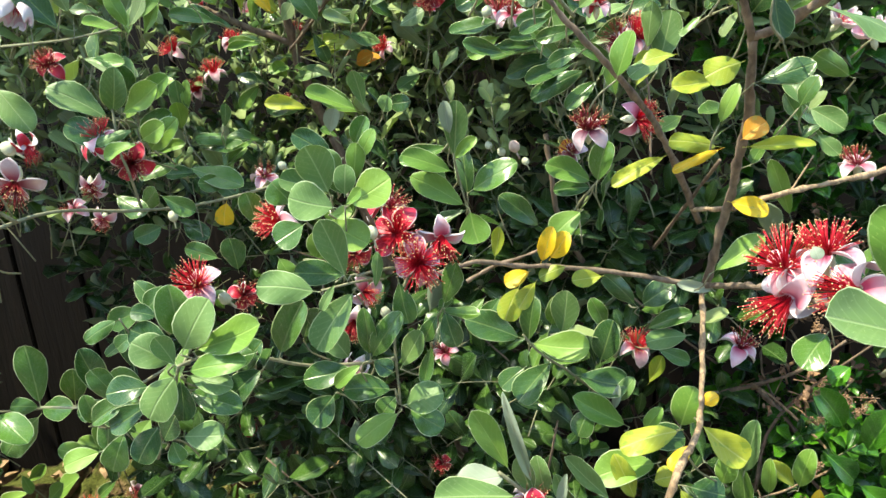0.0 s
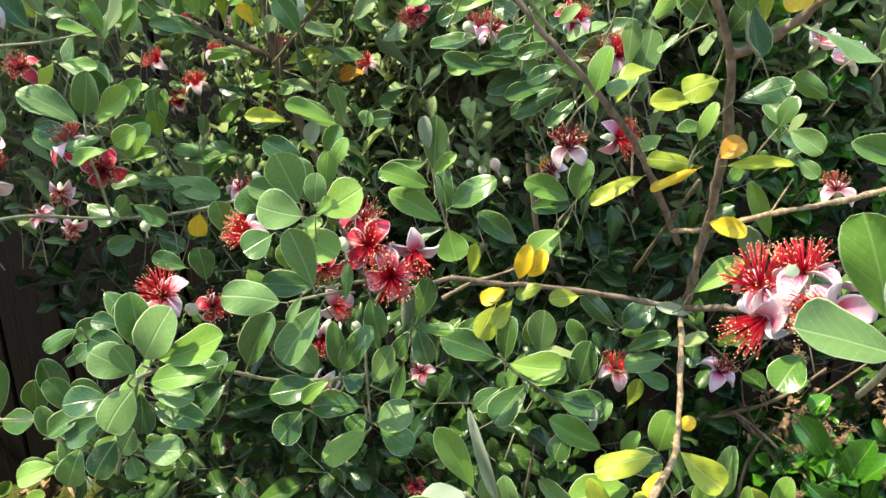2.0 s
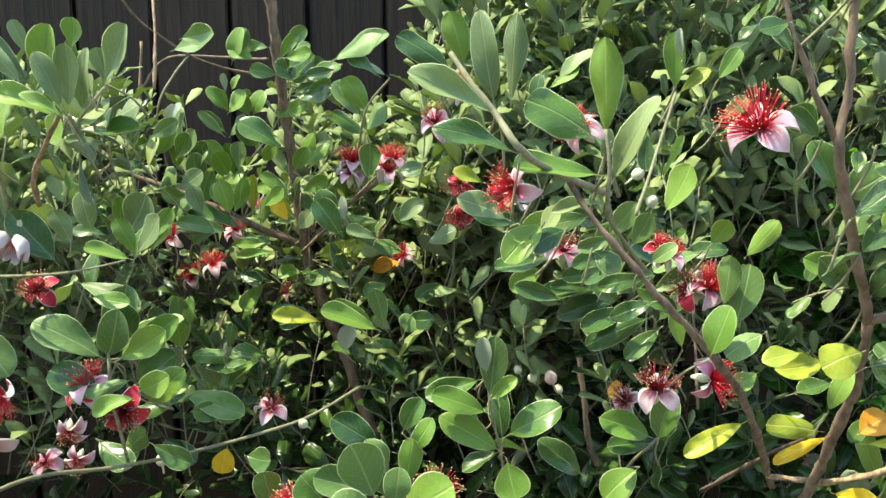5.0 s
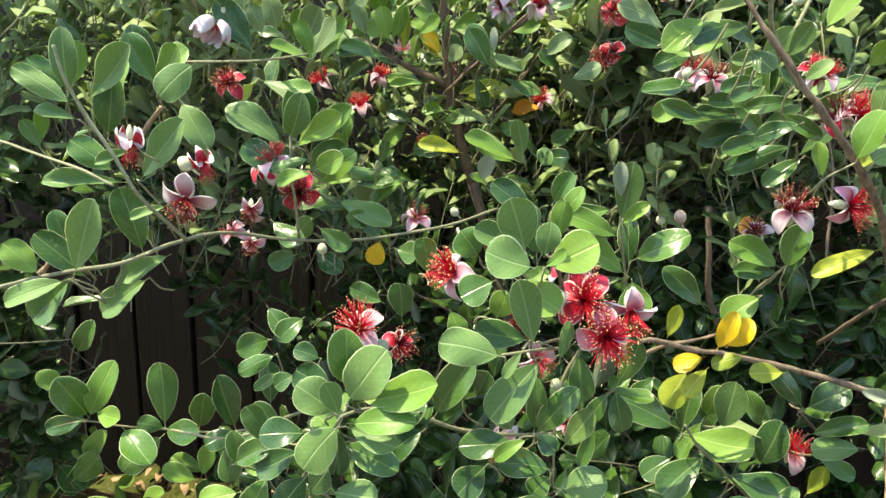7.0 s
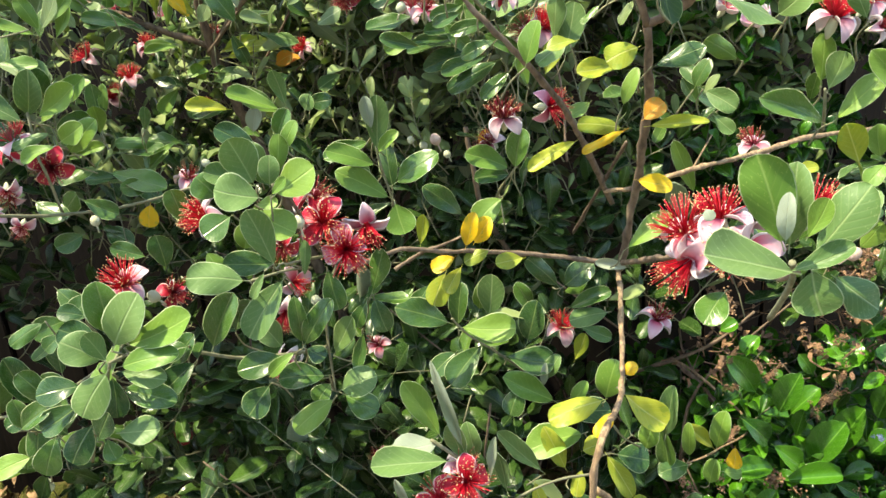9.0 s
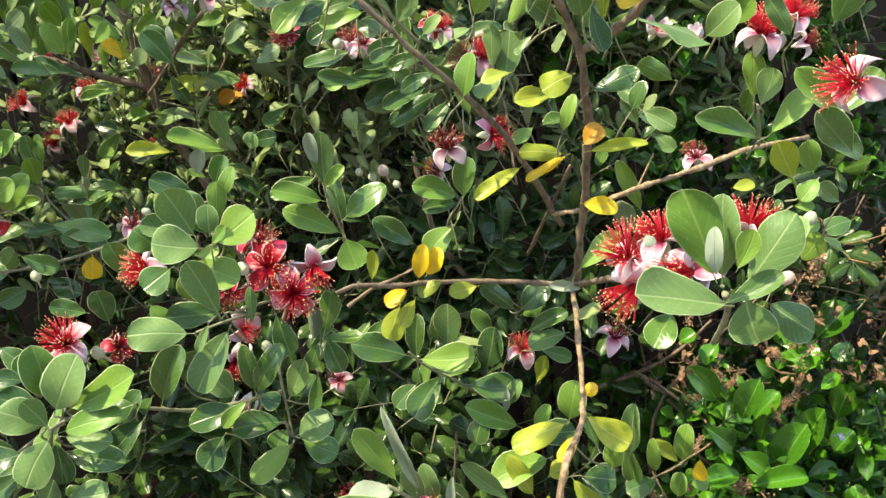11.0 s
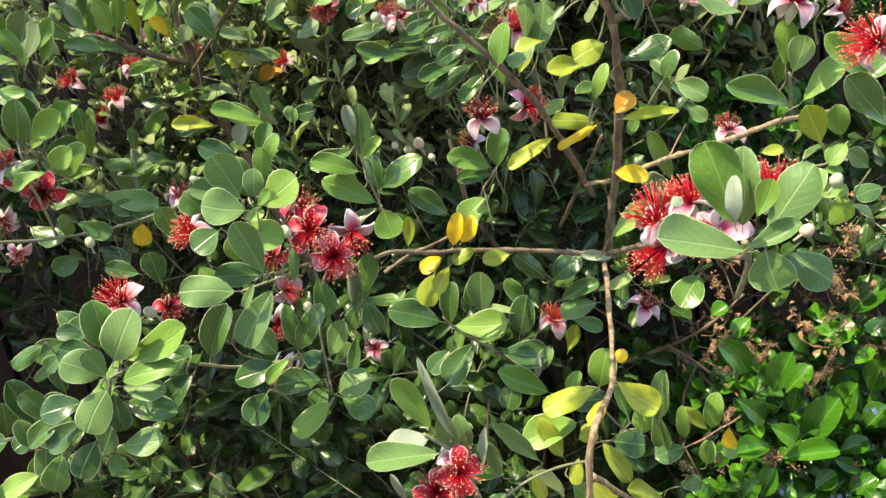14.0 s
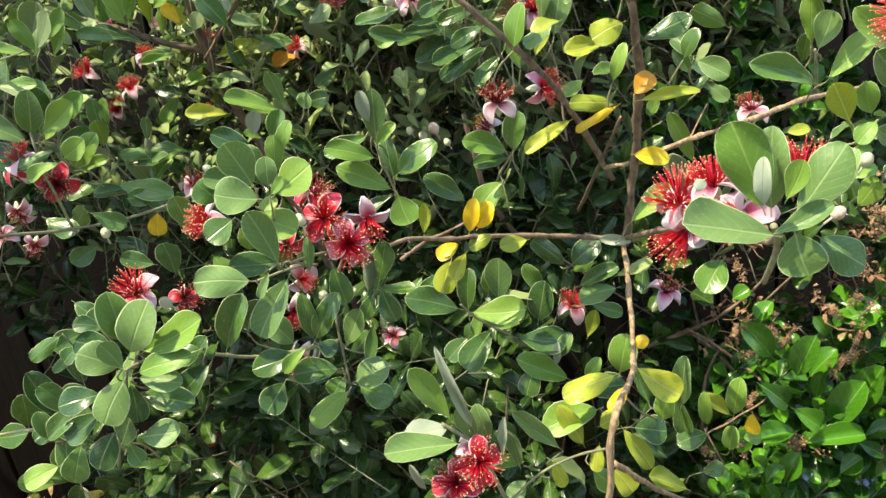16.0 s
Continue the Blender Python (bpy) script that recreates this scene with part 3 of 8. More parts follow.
def bush_sprig(tip, way, length):
    """A short shoot with a whorl of glossy leaves at its end."""
    at, w = Vector(tip), Vector(way).normalized()
    u = w.cross(Vector((0.2, 0.1, 1))).normalized()
    h = w.cross(u)
    v, f = tube(smooth_line([at - w * 0.09 + Vector((0.01, 0.03, -0.02)), at - w * 0.04, at], 4), 0.0016, 0.001, 5, 0.1)
    mesh_object("twig", v, f, [TWIG], bush)
    turn = pick.uniform(0, 6)
    for k in range(9):
        ring = k // 4
        a = turn + k * 1.57 + ring * 0.8 + pick.uniform(-0.3, 0.3)
        out = u * math.cos(a) + h * math.sin(a)
        y = (out + w * (0.25, 0.7, 1.8)[ring] + Vector((0, 0, -0.1))).normalized()
        n = w * 0.7 + to_sun * 0.5 + Vector((pick.uniform(-.3, .3), pick.uniform(-.3, .3), 0))
        n = (n - y * n.dot(y)).normalized()
        size = length * pick.uniform(0.75, 1.1) * (1.0, 0.9, 0.5)[ring]
        m = Matrix((y.cross(n) * size * 0.52, y * size, n * size * 0.7)).transposed().to_4x4()
        m.translation = at - w * 0.022 * (2 - ring)
        placed("leaf", BUSH_MESH[pick.randrange(3)], m, bush)


# -- shrub, piece by piece --
# low rosette beside the white flower
leaf((-0.188, 0.523, 1.030), (-0.186, 0.514, 1.077), 0.0269, -175, 'g')
leaf((-0.186, 0.515, 1.023), (-0.159, 0.506, 1.068), 0.0323, 92, 's')
leaf((-0.179, 0.521, 1.022), (-0.120, 0.510, 1.047), 0.0285, 55, 'n')
leaf((-0.184, 0.509, 1.012), (-0.136, 0.500, 1.025), 0.0207, 50, 'n')
leaf((-0.186, 0.517, 1.005), (-0.148, 0.509, 0.997), 0.0185, 42, 's')
leaf((-0.188, 0.509, 1.016), (-0.198, 0.503, 1.044), 0.0166, -82, 's')
leaf((-0.193, 0.517, 1.014), (-0.218, 0.510, 1.037), 0.0274, -56, 's')
leaf((-0.199, 0.529, 1.020), (-0.223, 0.522, 1.042), 0.0244, -56, 'g')
leaf((-0.216, 0.555, 1.037), (-0.235, 0.550, 1.045), 0.0147, -52, 'g')
leaf((-0.188, 0.507, 1.012), (-0.213, 0.499, 0.978), 0.0293, -60, 's')
leaf((-0.216, 0.523, 0.993), (-0.250, 0.515, 0.993), 0.0227, -47, 'g')
leaf((-0.247, 0.531, 0.973), (-0.261, 0.523, 1.008), 0.0184, -73, 'g')
leaf((-0.194, 0.525, 0.999), (-0.195, 0.518, 0.964), 0.0202, -21, 'g')
leaf((-0.193, 0.529, 0.985), (-0.149, 0.520, 0.974), 0.0226, 41, 'g')
leaf((-0.223, 0.529, 0.975), (-0.256, 0.521, 0.958), 0.0217, -51, 'g')
leaf((-0.279, 0.533, 0.953), (-0.248, 0.527, 0.976), 0.0192, 60, 'g')
leaf((-0.276, 0.541, 0.947), (-0.279, 0.536, 0.978), 0.0161, -123, 'g')
leaf((-0.216, 0.523, 0.960), (-0.237, 0.515, 0.929), 0.0243, -59, 'g')
leaf((-0.214, 0.517, 0.946), (-0.199, 0.512, 0.972), 0.0202, 87, 'g')
leaf((-0.197, 0.513, 0.954), (-0.161, 0.506, 0.959), 0.0229, 43, 's')
leaf((-0.210, 0.525, 0.944), (-0.204, 0.521, 0.926), 0.0152, 30, 'g')
leaf((-0.218, 0.523, 0.924), (-0.196, 0.519, 0.924), 0.0065, 39, 'n')
leaf((-0.253, 0.537, 0.945), (-0.268, 0.529, 0.910), 0.0228, -63, 'g')
leaf((-0.276, 0.539, 0.926), (-0.308, 0.532, 0.917), 0.0203, -46, 'n')
leaf((-0.134, 0.543, 0.995), (-0.163, 0.535, 0.973), 0.0220, -52, 'g')
leaf((-0.138, 0.545, 1.008), (-0.160, 0.540, 1.004), 0.0190, -49, 'g')
leaf((-0.258, 0.575, 1.028), (-0.288, 0.568, 1.012), 0.0148, -56, 'g')
leaf((-0.233, 0.545, 1.027), (-0.248, 0.541, 1.017), 0.0142, -56, 'g')
leaf((-0.160, 0.555, 0.986), (-0.137, 0.549, 1.014), 0.0200, 75, 'g')
stem([(-0.188, 0.513, 1.015), (-0.175, 0.530, 1.013), (-0.154, 0.560, 0.999), (-0.115, 0.600, 0.966), (-0.072, 0.620, 0.955), (-0.038, 0.630, 0.954)], 0.0012, 0.0018, 'twig')
stem([(-0.188, 0.513, 1.015), (-0.204, 0.530, 0.983), (-0.225, 0.550, 0.947), (-0.252, 0.580, 0.889)], 0.0013, 0.0016, 'twig')
stem([(-0.279, 0.580, 0.954), (-0.326, 0.610, 0.926), (-0.399, 0.660, 0.898)], 0.0010, 0.0013, 'twig')
stem([(-0.200, 0.600, 1.029), (-0.200, 0.580, 1.006), (-0.191, 0.530, 1.009)], 0.0010, 0.0012, 'twig')
# bright rosette at the middle
leaf((-0.070, 0.560, 1.128), (-0.084, 0.551, 1.169), 0.0289, -103, 's')
leaf((-0.067, 0.586, 1.149), (-0.097, 0.577, 1.174), 0.0200, -70, 'g')
leaf((-0.063, 0.578, 1.135), (-0.076, 0.572, 1.160), 0.0186, -89, 's')
leaf((-0.059, 0.568, 1.126), (-0.068, 0.564, 1.144), 0.0158, -91, 'g')
leaf((-0.053, 0.560, 1.135), (-0.047, 0.554, 1.168), 0.0148, 132, 'n')
leaf((-0.049, 0.574, 1.151), (-0.036, 0.569, 1.175), 0.0128, 93, 'n')
leaf((-0.055, 0.594, 1.157), (-0.043, 0.589, 1.182), 0.0150, 99, 'g')
leaf((-0.058, 0.550, 1.129), (-0.055, 0.545, 1.154), 0.0171, 147, 's')
leaf((-0.057, 0.552, 1.122), (-0.024, 0.545, 1.144), 0.0296, 67, 'n')
leaf((-0.070, 0.570, 1.126), (-0.108, 0.561, 1.143), 0.0201, -61, 's')
leaf((-0.063, 0.544, 1.123), (-0.096, 0.536, 1.135), 0.0300, -60, 's')
leaf((-0.104, 0.580, 1.117), (-0.117, 0.575, 1.137), 0.0261, -79, 'g')
leaf((-0.057, 0.542, 1.125), (-0.043, 0.538, 1.139), 0.0091, 75, 'n')
leaf((-0.072, 0.556, 1.115), (-0.054, 0.552, 1.118), 0.0112, 57, 'n')
leaf((-0.090, 0.556, 1.109), (-0.113, 0.550, 1.096), 0.0241, -56, 'g')
leaf((-0.060, 0.538, 1.068), (-0.074, 0.528, 1.120), 0.0237, -105, 's')
leaf((-0.078, 0.562, 1.110), (-0.044, 0.554, 1.092), 0.0262, 51, 'n')
leaf((-0.089, 0.570, 1.074), (-0.083, 0.566, 1.097), 0.0194, 119, 'n')
leaf((-0.062, 0.564, 1.063), (-0.104, 0.555, 1.069), 0.0217, -53, 'g')
leaf((-0.079, 0.526, 1.065), (-0.122, 0.516, 1.076), 0.0273, -53, 's')
leaf((-0.053, 0.534, 1.064), (-0.087, 0.523, 1.019), 0.0262, -54, 's')
leaf((-0.067, 0.528, 1.071), (-0.079, 0.523, 1.051), 0.0080, -55, 's')
leaf((-0.042, 0.554, 1.052), (-0.037, 0.548, 1.085), 0.0090, 136, 's')
leaf((-0.027, 0.590, 1.048), (-0.020, 0.582, 1.010), 0.0201, 34, 'g')
leaf((-0.056, 0.580, 0.978), (-0.028, 0.571, 1.024), 0.0213, 79, 'g')
leaf((-0.055, 0.584, 0.978), (-0.056, 0.576, 1.026), 0.0163, -169, 'g')
leaf((-0.135, 0.590, 0.979), (-0.107, 0.579, 1.035), 0.0265, 92, 'g')
leaf((-0.113, 0.596, 0.992), (-0.102, 0.590, 1.025), 0.0192, 106, 'g')
leaf((-0.102, 0.586, 1.003), (-0.093, 0.581, 1.028), 0.0189, 103, 'g')
leaf((-0.070, 0.578, 0.980), (-0.087, 0.571, 1.013), 0.0220, -81, 's')
leaf((-0.064, 0.580, 0.970), (-0.111, 0.570, 0.970), 0.0232, -46, 'g')
leaf((-0.059, 0.568, 0.983), (-0.084, 0.562, 0.965), 0.0120, -48, 'n')
leaf((-0.037, 0.594, 0.943), (-0.080, 0.585, 0.950), 0.0239, -47, 'g')
leaf((-0.090, 0.598, 0.939), (-0.112, 0.591, 0.912), 0.0275, -51, 'g')
leaf((-0.054, 0.586, 0.976), (-0.037, 0.582, 0.967), 0.0170, 46, 'g')
leaf((-0.032, 0.594, 0.926), (0.003, 0.587, 0.942), 0.0299, 50, 's')
leaf((-0.029, 0.604, 0.918), (0.003, 0.596, 0.900), 0.0253, 44, 'g')
leaf((-0.033, 0.592, 0.922), (-0.074, 0.582, 0.897), 0.0233, -44, 'n')
leaf((-0.038, 0.610, 0.927), (-0.054, 0.605, 0.909), 0.0205, -47, 'g')
leaf((-0.032, 0.600, 0.959), (-0.012, 0.593, 0.997), 0.0200, 80, 's')
leaf((0.007, 0.620, 1.007), (0.020, 0.612, 1.050), 0.0197, 100, 'g')
leaf((0.008, 0.630, 1.001), (0.018, 0.623, 0.966), 0.0207, 47, 'g')
leaf((0.002, 0.626, 0.999), (-0.011, 0.620, 0.975), 0.0148, -49, 'g')
leaf((-0.004, 0.634, 0.967), (-0.014, 0.626, 0.929), 0.0129, -41, 'g')
leaf((-0.149, 0.630, 1.084), (-0.153, 0.623, 1.117), 0.0203, -126, 'g')
leaf((-0.185, 0.630, 1.057), (-0.213, 0.623, 1.071), 0.0163, -57, 'g')
leaf((-0.168, 0.620, 1.047), (-0.170, 0.614, 1.080), 0.0213, -145, 'g')
leaf((-0.127, 0.600, 1.068), (-0.115, 0.596, 1.050), 0.0162, 46, 'n')
stem([(-0.054, 0.548, 1.131), (-0.047, 0.570, 1.113), (-0.040, 0.590, 1.085), (-0.032, 0.610, 1.055), (-0.011, 0.630, 1.033), (0.038, 0.680, 1.026), (0.085, 0.710, 1.009), (0.130, 0.740, 0.994), (0.198, 0.770, 0.973), (0.286, 0.785, 0.950)], 0.0014, 0.0030, 'bark')
stem([(-0.055, 0.555, 1.065), (-0.041, 0.590, 1.056), (-0.026, 0.620, 1.047)], 0.0011, 0.0014, 'twig')
stem([(-0.082, 0.545, 1.058), (-0.057, 0.560, 1.058), (-0.041, 0.600, 1.044)], 0.0010, 0.0013, 'twig')
stem([(-0.036, 0.615, 0.914), (-0.037, 0.620, 0.941), (-0.038, 0.625, 0.975), (-0.034, 0.630, 1.007), (-0.021, 0.630, 1.036)], 0.0011, 0.0017, 'twig')
stem([(0.029, 0.710, 0.995), (0.058, 0.715, 1.009), (0.083, 0.720, 1.014), (0.103, 0.725, 1.020)], 0.0020, 0.0012, 'bark')
stem([(-0.137, 0.600, 0.974), (-0.132, 0.600, 0.969)], 0.0008, 0.0008, 'twig')
stem([(-0.054, 0.600, 1.149), (-0.056, 0.570, 1.138), (-0.056, 0.550, 1.130)], 0.0010, 0.0010, 'twig')
# flowers of the middle
flower((-0.026, 0.595, 1.085), (-0.054, -0.927, 0.370), 0.050, 'flat')
flower((-0.009, 0.585, 1.063), (0.168, -0.976, 0.138), 0.048, 'wine')
flower((0.009, 0.605, 1.080), (0.051, -0.771, -0.635), 0.046, 'nod')
flower((-0.036, 0.625, 1.097), (0.311, -0.138, 0.940), 0.042, 'dark')
flower((-0.125, 0.620, 1.091), (-0.767, -0.505, 0.396), 0.046, 'fresh')
flower((-0.200, 0.605, 1.041), (0.029, -0.623, 0.782), 0.050, 'fresh')
flower((-0.176, 0.645, 1.015), (0.575, -0.767, 0.284), 0.036, 'dark')
flower((-0.059, 0.608, 1.031), (0.530, -0.845, -0.066), 0.034, 'nod')
flower((-0.070, 0.620, 1.001), (-0.257, -0.487, -0.835), 0.034, 'brush')
flower((-0.078, 0.640, 0.941), (-0.584, -0.498, -0.642), 0.036, 'brush')
flower((-0.068, 0.640, 1.054), (-0.332, -0.923, -0.193), 0.036, 'dark')
bud((-0.184, 0.620, 1.024), 0.0066, 'bud')
bud((-0.044, 0.580, 1.092), 0.0061, 'bud')
bud((-0.041, 0.600, 1.014), 0.0055, 'bud')
bud((-0.139, 0.700, 1.123), 0.0049, 'white')
# yellow leaves along the crossing twig
leaf((0.103, 0.715, 1.008), (0.113, 0.707, 1.048), 0.0181, 105, 'y')
leaf((0.112, 0.720, 1.010), (0.129, 0.713, 1.040), 0.0229, 76, 'y')
leaf((0.094, 0.715, 1.002), (0.067, 0.709, 0.991), 0.0183, -47, 'y')
leaf((0.100, 0.720, 0.990), (0.081, 0.713, 0.962), 0.0194, -45, 'm')
leaf((0.083, 0.725, 0.983), (0.066, 0.717, 0.947), 0.0266, -43, 'm')
leaf((0.168, 0.723, 0.990), (0.134, 0.716, 0.988), 0.0193, -48, 'm')
leaf((0.132, 0.725, 1.002), (0.102, 0.719, 0.993), 0.0161, -47, 'm')
leaf((0.057, 0.705, 1.019), (0.063, 0.698, 1.055), 0.0137, 119, 'm')
leaf((0.187, 0.700, 1.178), (0.198, 0.701, 1.211), 0.0178, 67, 'm')
leaf((0.211, 0.720, 1.190), (0.221, 0.719, 1.244), 0.0273, 74, 's')
# leaves behind the crossing twig
leaf((0.020, 0.840, 1.090), (0.025, 0.827, 1.157), 0.0280, 151, 's')
leaf((0.017, 0.832, 1.118), (0.012, 0.824, 1.158), 0.0156, -146, 'u')
leaf((0.019, 0.834, 1.091), (0.045, 0.827, 1.117), 0.0156, 72, 'n')
leaf((0.021, 0.840, 1.076), (-0.036, 0.827, 1.102), 0.0262, -64, 'n')
leaf((0.035, 0.845, 1.033), (-0.026, 0.830, 1.077), 0.0290, -69, 'n')
leaf((0.016, 0.880, 1.099), (-0.044, 0.868, 1.085), 0.0242, -56, 'g')
leaf((0.034, 0.835, 1.053), (0.086, 0.822, 1.090), 0.0316, 65, 'g')
leaf((0.035, 0.820, 1.038), (0.044, 0.812, 1.000), 0.0360, 46, 'n')
leaf((0.120, 0.850, 1.002), (0.073, 0.838, 1.047), 0.0260, -76, 'g')
leaf((0.167, 0.780, 1.073), (0.117, 0.769, 1.098), 0.0256, -67, 'n')
leaf((0.167, 0.784, 1.067), (0.124, 0.776, 1.068), 0.0196, -55, 'g')
leaf((0.167, 0.770, 1.073), (0.175, 0.761, 1.120), 0.0255, 115, 'g')
leaf((0.157, 0.790, 1.041), (0.122, 0.781, 1.014), 0.0301, -47, 'n')
leaf((0.130, 0.760, 0.905), (0.134, 0.750, 0.962), 0.0317, 137, 's')
leaf((0.092, 0.750, 0.904), (0.157, 0.737, 0.902), 0.0338, 48, 'n')
leaf((0.174, 0.770, 0.864), (0.184, 0.760, 0.920), 0.0329, 104, 'g')
leaf((0.090, 0.760, 0.904), (0.029, 0.747, 0.938), 0.0326, -57, 'g')
leaf((0.125, 0.780, 0.868), (0.083, 0.767, 0.822), 0.0367, -42, 'g')
leaf((0.094, 0.790, 0.855), (0.063, 0.782, 0.832), 0.0263, -42, 'g')
leaf((0.145, 0.770, 0.853), (0.204, 0.758, 0.842), 0.0352, 47, 'g')
leaf((0.190, 0.760, 0.820), (0.208, 0.753, 0.854), 0.0190, 68, 's')
leaf((0.189, 0.752, 0.815), (0.191, 0.746, 0.848), 0.0099, 135, 'u')
leaf((0.206, 0.750, 0.794), (0.142, 0.736, 0.843), 0.0296, -60, 'n')
leaf((0.168, 0.780, 0.805), (0.151, 0.772, 0.769), 0.0289, -37, 'g')
leaf((0.230, 0.830, 0.906), (0.189, 0.819, 0.952), 0.0245, -80, 'g')
leaf((0.231, 0.830, 0.906), (0.266, 0.820, 0.939), 0.0329, 58, 'g')
leaf((0.234, 0.820, 0.881), (0.286, 0.808, 0.906), 0.0214, 51, 'g')
leaf((0.288, 0.810, 0.877), (0.234, 0.800, 0.876), 0.0258, -44, 's')
leaf((0.254, 0.840, 0.847), (0.296, 0.831, 0.830), 0.0198, 52, 'g')
leaf((0.243, 0.820, 0.807), (0.257, 0.812, 0.850), 0.0180, 81, 'm')
leaf((0.218, 0.740, 0.794), (0.235, 0.733, 0.827), 0.0181, 66, 'n')
leaf((0.262, 0.750, 0.788), (0.270, 0.740, 0.845), 0.0359, 107, 'n')
leaf((0.201, 0.860, 0.862), (0.180, 0.852, 0.907), 0.0214, -100, 'g')
leaf((0.067, 0.800, 0.939), (0.046, 0.793, 0.915), 0.0203, -46, 'g')
stem([(0.020, 0.840, 1.119), (0.021, 0.845, 1.084), (0.033, 0.860, 1.028), (0.041, 0.880, 0.975)], 0.0012, 0.0018, 'twig')
stem([(0.180, 0.770, 1.090), (0.164, 0.780, 1.067), (0.151, 0.800, 1.040), (0.144, 0.840, 0.994)], 0.0011, 0.0016, 'twig')
stem([(0.084, 0.710, 0.934), (0.105, 0.730, 0.901), (0.147, 0.770, 0.851), (0.196, 0.800, 0.793)], 0.0011, 0.0015, 'twig')
stem([(0.264, 0.690, 1.112), (0.272, 0.800, 1.041), (0.277, 0.950, 0.936)], 0.0016, 0.0024, 'bark')
stem([(0.269, 0.950, 1.036), (0.267, 0.970, 1.133), (0.255, 0.980, 1.187)], 0.0018, 0.0013, 'bark')
stem([(0.141, 1.000, 1.085), (0.149, 1.000, 1.018), (0.165, 1.020, 0.950), (0.209, 1.050, 0.869)], 0.0034, 0.0042, 'bark')
# leaning stem, its fork and the branch that hangs from it
leaf((0.257, 0.645, 1.086), (0.292, 0.638, 1.078), 0.0190, 57, 'y')
leaf((0.249, 0.600, 1.143), (0.302, 0.589, 1.147), 0.0118, 57, 'm')
leaf((0.249, 0.605, 1.147), (0.266, 0.600, 1.162), 0.0193, 61, 'o')
leaf((0.247, 0.640, 1.135), (0.202, 0.631, 1.145), 0.0179, -60, 'm')
leaf((0.246, 0.630, 1.137), (0.202, 0.621, 1.122), 0.0094, -47, 'y')
leaf((0.242, 0.590, 1.210), (0.212, 0.584, 1.201), 0.0248, -51, 'm')
leaf((0.234, 0.620, 1.193), (0.196, 0.613, 1.191), 0.0185, -56, 'm')
leaf((0.236, 0.620, 1.156), (0.246, 0.613, 1.190), 0.0133, 90, 'n')
leaf((0.261, 0.620, 1.189), (0.304, 0.610, 1.205), 0.0205, 59, 'g')
leaf((0.226, 0.720, 1.113), (0.170, 0.708, 1.089), 0.0174, -47, 'm')
leaf((0.442, 0.850, 1.108), (0.392, 0.840, 1.132), 0.0223, -72, 'g')
leaf((0.442, 0.850, 1.082), (0.407, 0.843, 1.109), 0.0106, -84, 's')
leaf((0.273, 0.720, 0.989), (0.317, 0.707, 1.031), 0.0246, 48, 'n')
leaf((0.362, 0.750, 1.032), (0.331, 0.738, 1.097), 0.0184, -124, 'n')
leaf((0.223, 0.450, 1.283), (0.225, 0.442, 1.322), 0.0170, 123, 'm')
leaf((0.287, 0.550, 1.268), (0.262, 0.545, 1.260), 0.0160, -42, 'y')
leaf((0.263, 0.580, 1.245), (0.262, 0.574, 1.274), 0.0109, 152, 'm')
leaf((0.203, 0.550, 1.298), (0.228, 0.543, 1.321), 0.0179, 62, 'g')
leaf((0.247, 0.520, 1.309), (0.216, 0.514, 1.307), 0.0169, -55, 'g')
leaf((0.221, 0.570, 1.274), (0.238, 0.563, 1.299), 0.0153, 65, 'g')
leaf((0.244, 0.620, 1.250), (0.213, 0.614, 1.266), 0.0164, -77, 'n')
leaf((0.184, 0.550, 1.343), (0.163, 0.545, 1.360), 0.0111, -99, 'g')
leaf((0.307, 0.640, 1.164), (0.317, 0.634, 1.191), 0.0173, 69, 'g')
leaf((0.385, 0.640, 1.011), (0.354, 0.634, 1.037), 0.0180, -72, 'g')
leaf((0.187, 0.530, 1.421), (0.203, 0.525, 1.432), 0.0132, 71, 'g')
leaf((0.187, 0.530, 1.421), (0.163, 0.525, 1.429), 0.0134, -88, 'g')
leaf((0.181, 0.525, 1.448), (0.197, 0.520, 1.463), 0.0127, 75, 'g')
leaf((0.181, 0.525, 1.448), (0.159, 0.520, 1.460), 0.0118, -103, 's')
leaf((0.180, 0.525, 1.485), (0.190, 0.519, 1.505), 0.0126, 86, 's')
leaf((0.180, 0.525, 1.485), (0.163, 0.519, 1.504), 0.0115, -123, 'n')
leaf((0.151, 0.525, 1.403), (0.133, 0.521, 1.398), 0.0112, -63, 'g')
leaf((0.146, 0.525, 1.425), (0.160, 0.521, 1.435), 0.0112, 74, 's')
leaf((0.137, 0.525, 1.449), (0.123, 0.520, 1.465), 0.0106, -117, 'n')
leaf((0.137, 0.525, 1.449), (0.146, 0.520, 1.468), 0.0110, 89, 's')
stem([(0.291, 0.785, 0.951), (0.287, 0.735, 1.042), (0.281, 0.690, 1.107), (0.269, 0.645, 1.168), (0.253, 0.607, 1.224)], 0.0045, 0.0039, 'bark')
stem([(0.253, 0.607, 1.224), (0.229, 0.585, 1.270), (0.208, 0.565, 1.310), (0.193, 0.550, 1.340), (0.194, 0.545, 1.365), (0.191, 0.540, 1.391), (0.189, 0.535, 1.423), (0.182, 0.530, 1.455), (0.182, 0.530, 1.490)], 0.0035, 0.0016, 'bark')
stem([(0.193, 0.550, 1.341), (0.183, 0.545, 1.355), (0.173, 0.540, 1.367), (0.164, 0.535, 1.385), (0.153, 0.530, 1.404), (0.148, 0.530, 1.427), (0.139, 0.530, 1.452)], 0.0018, 0.0009, 'bark')
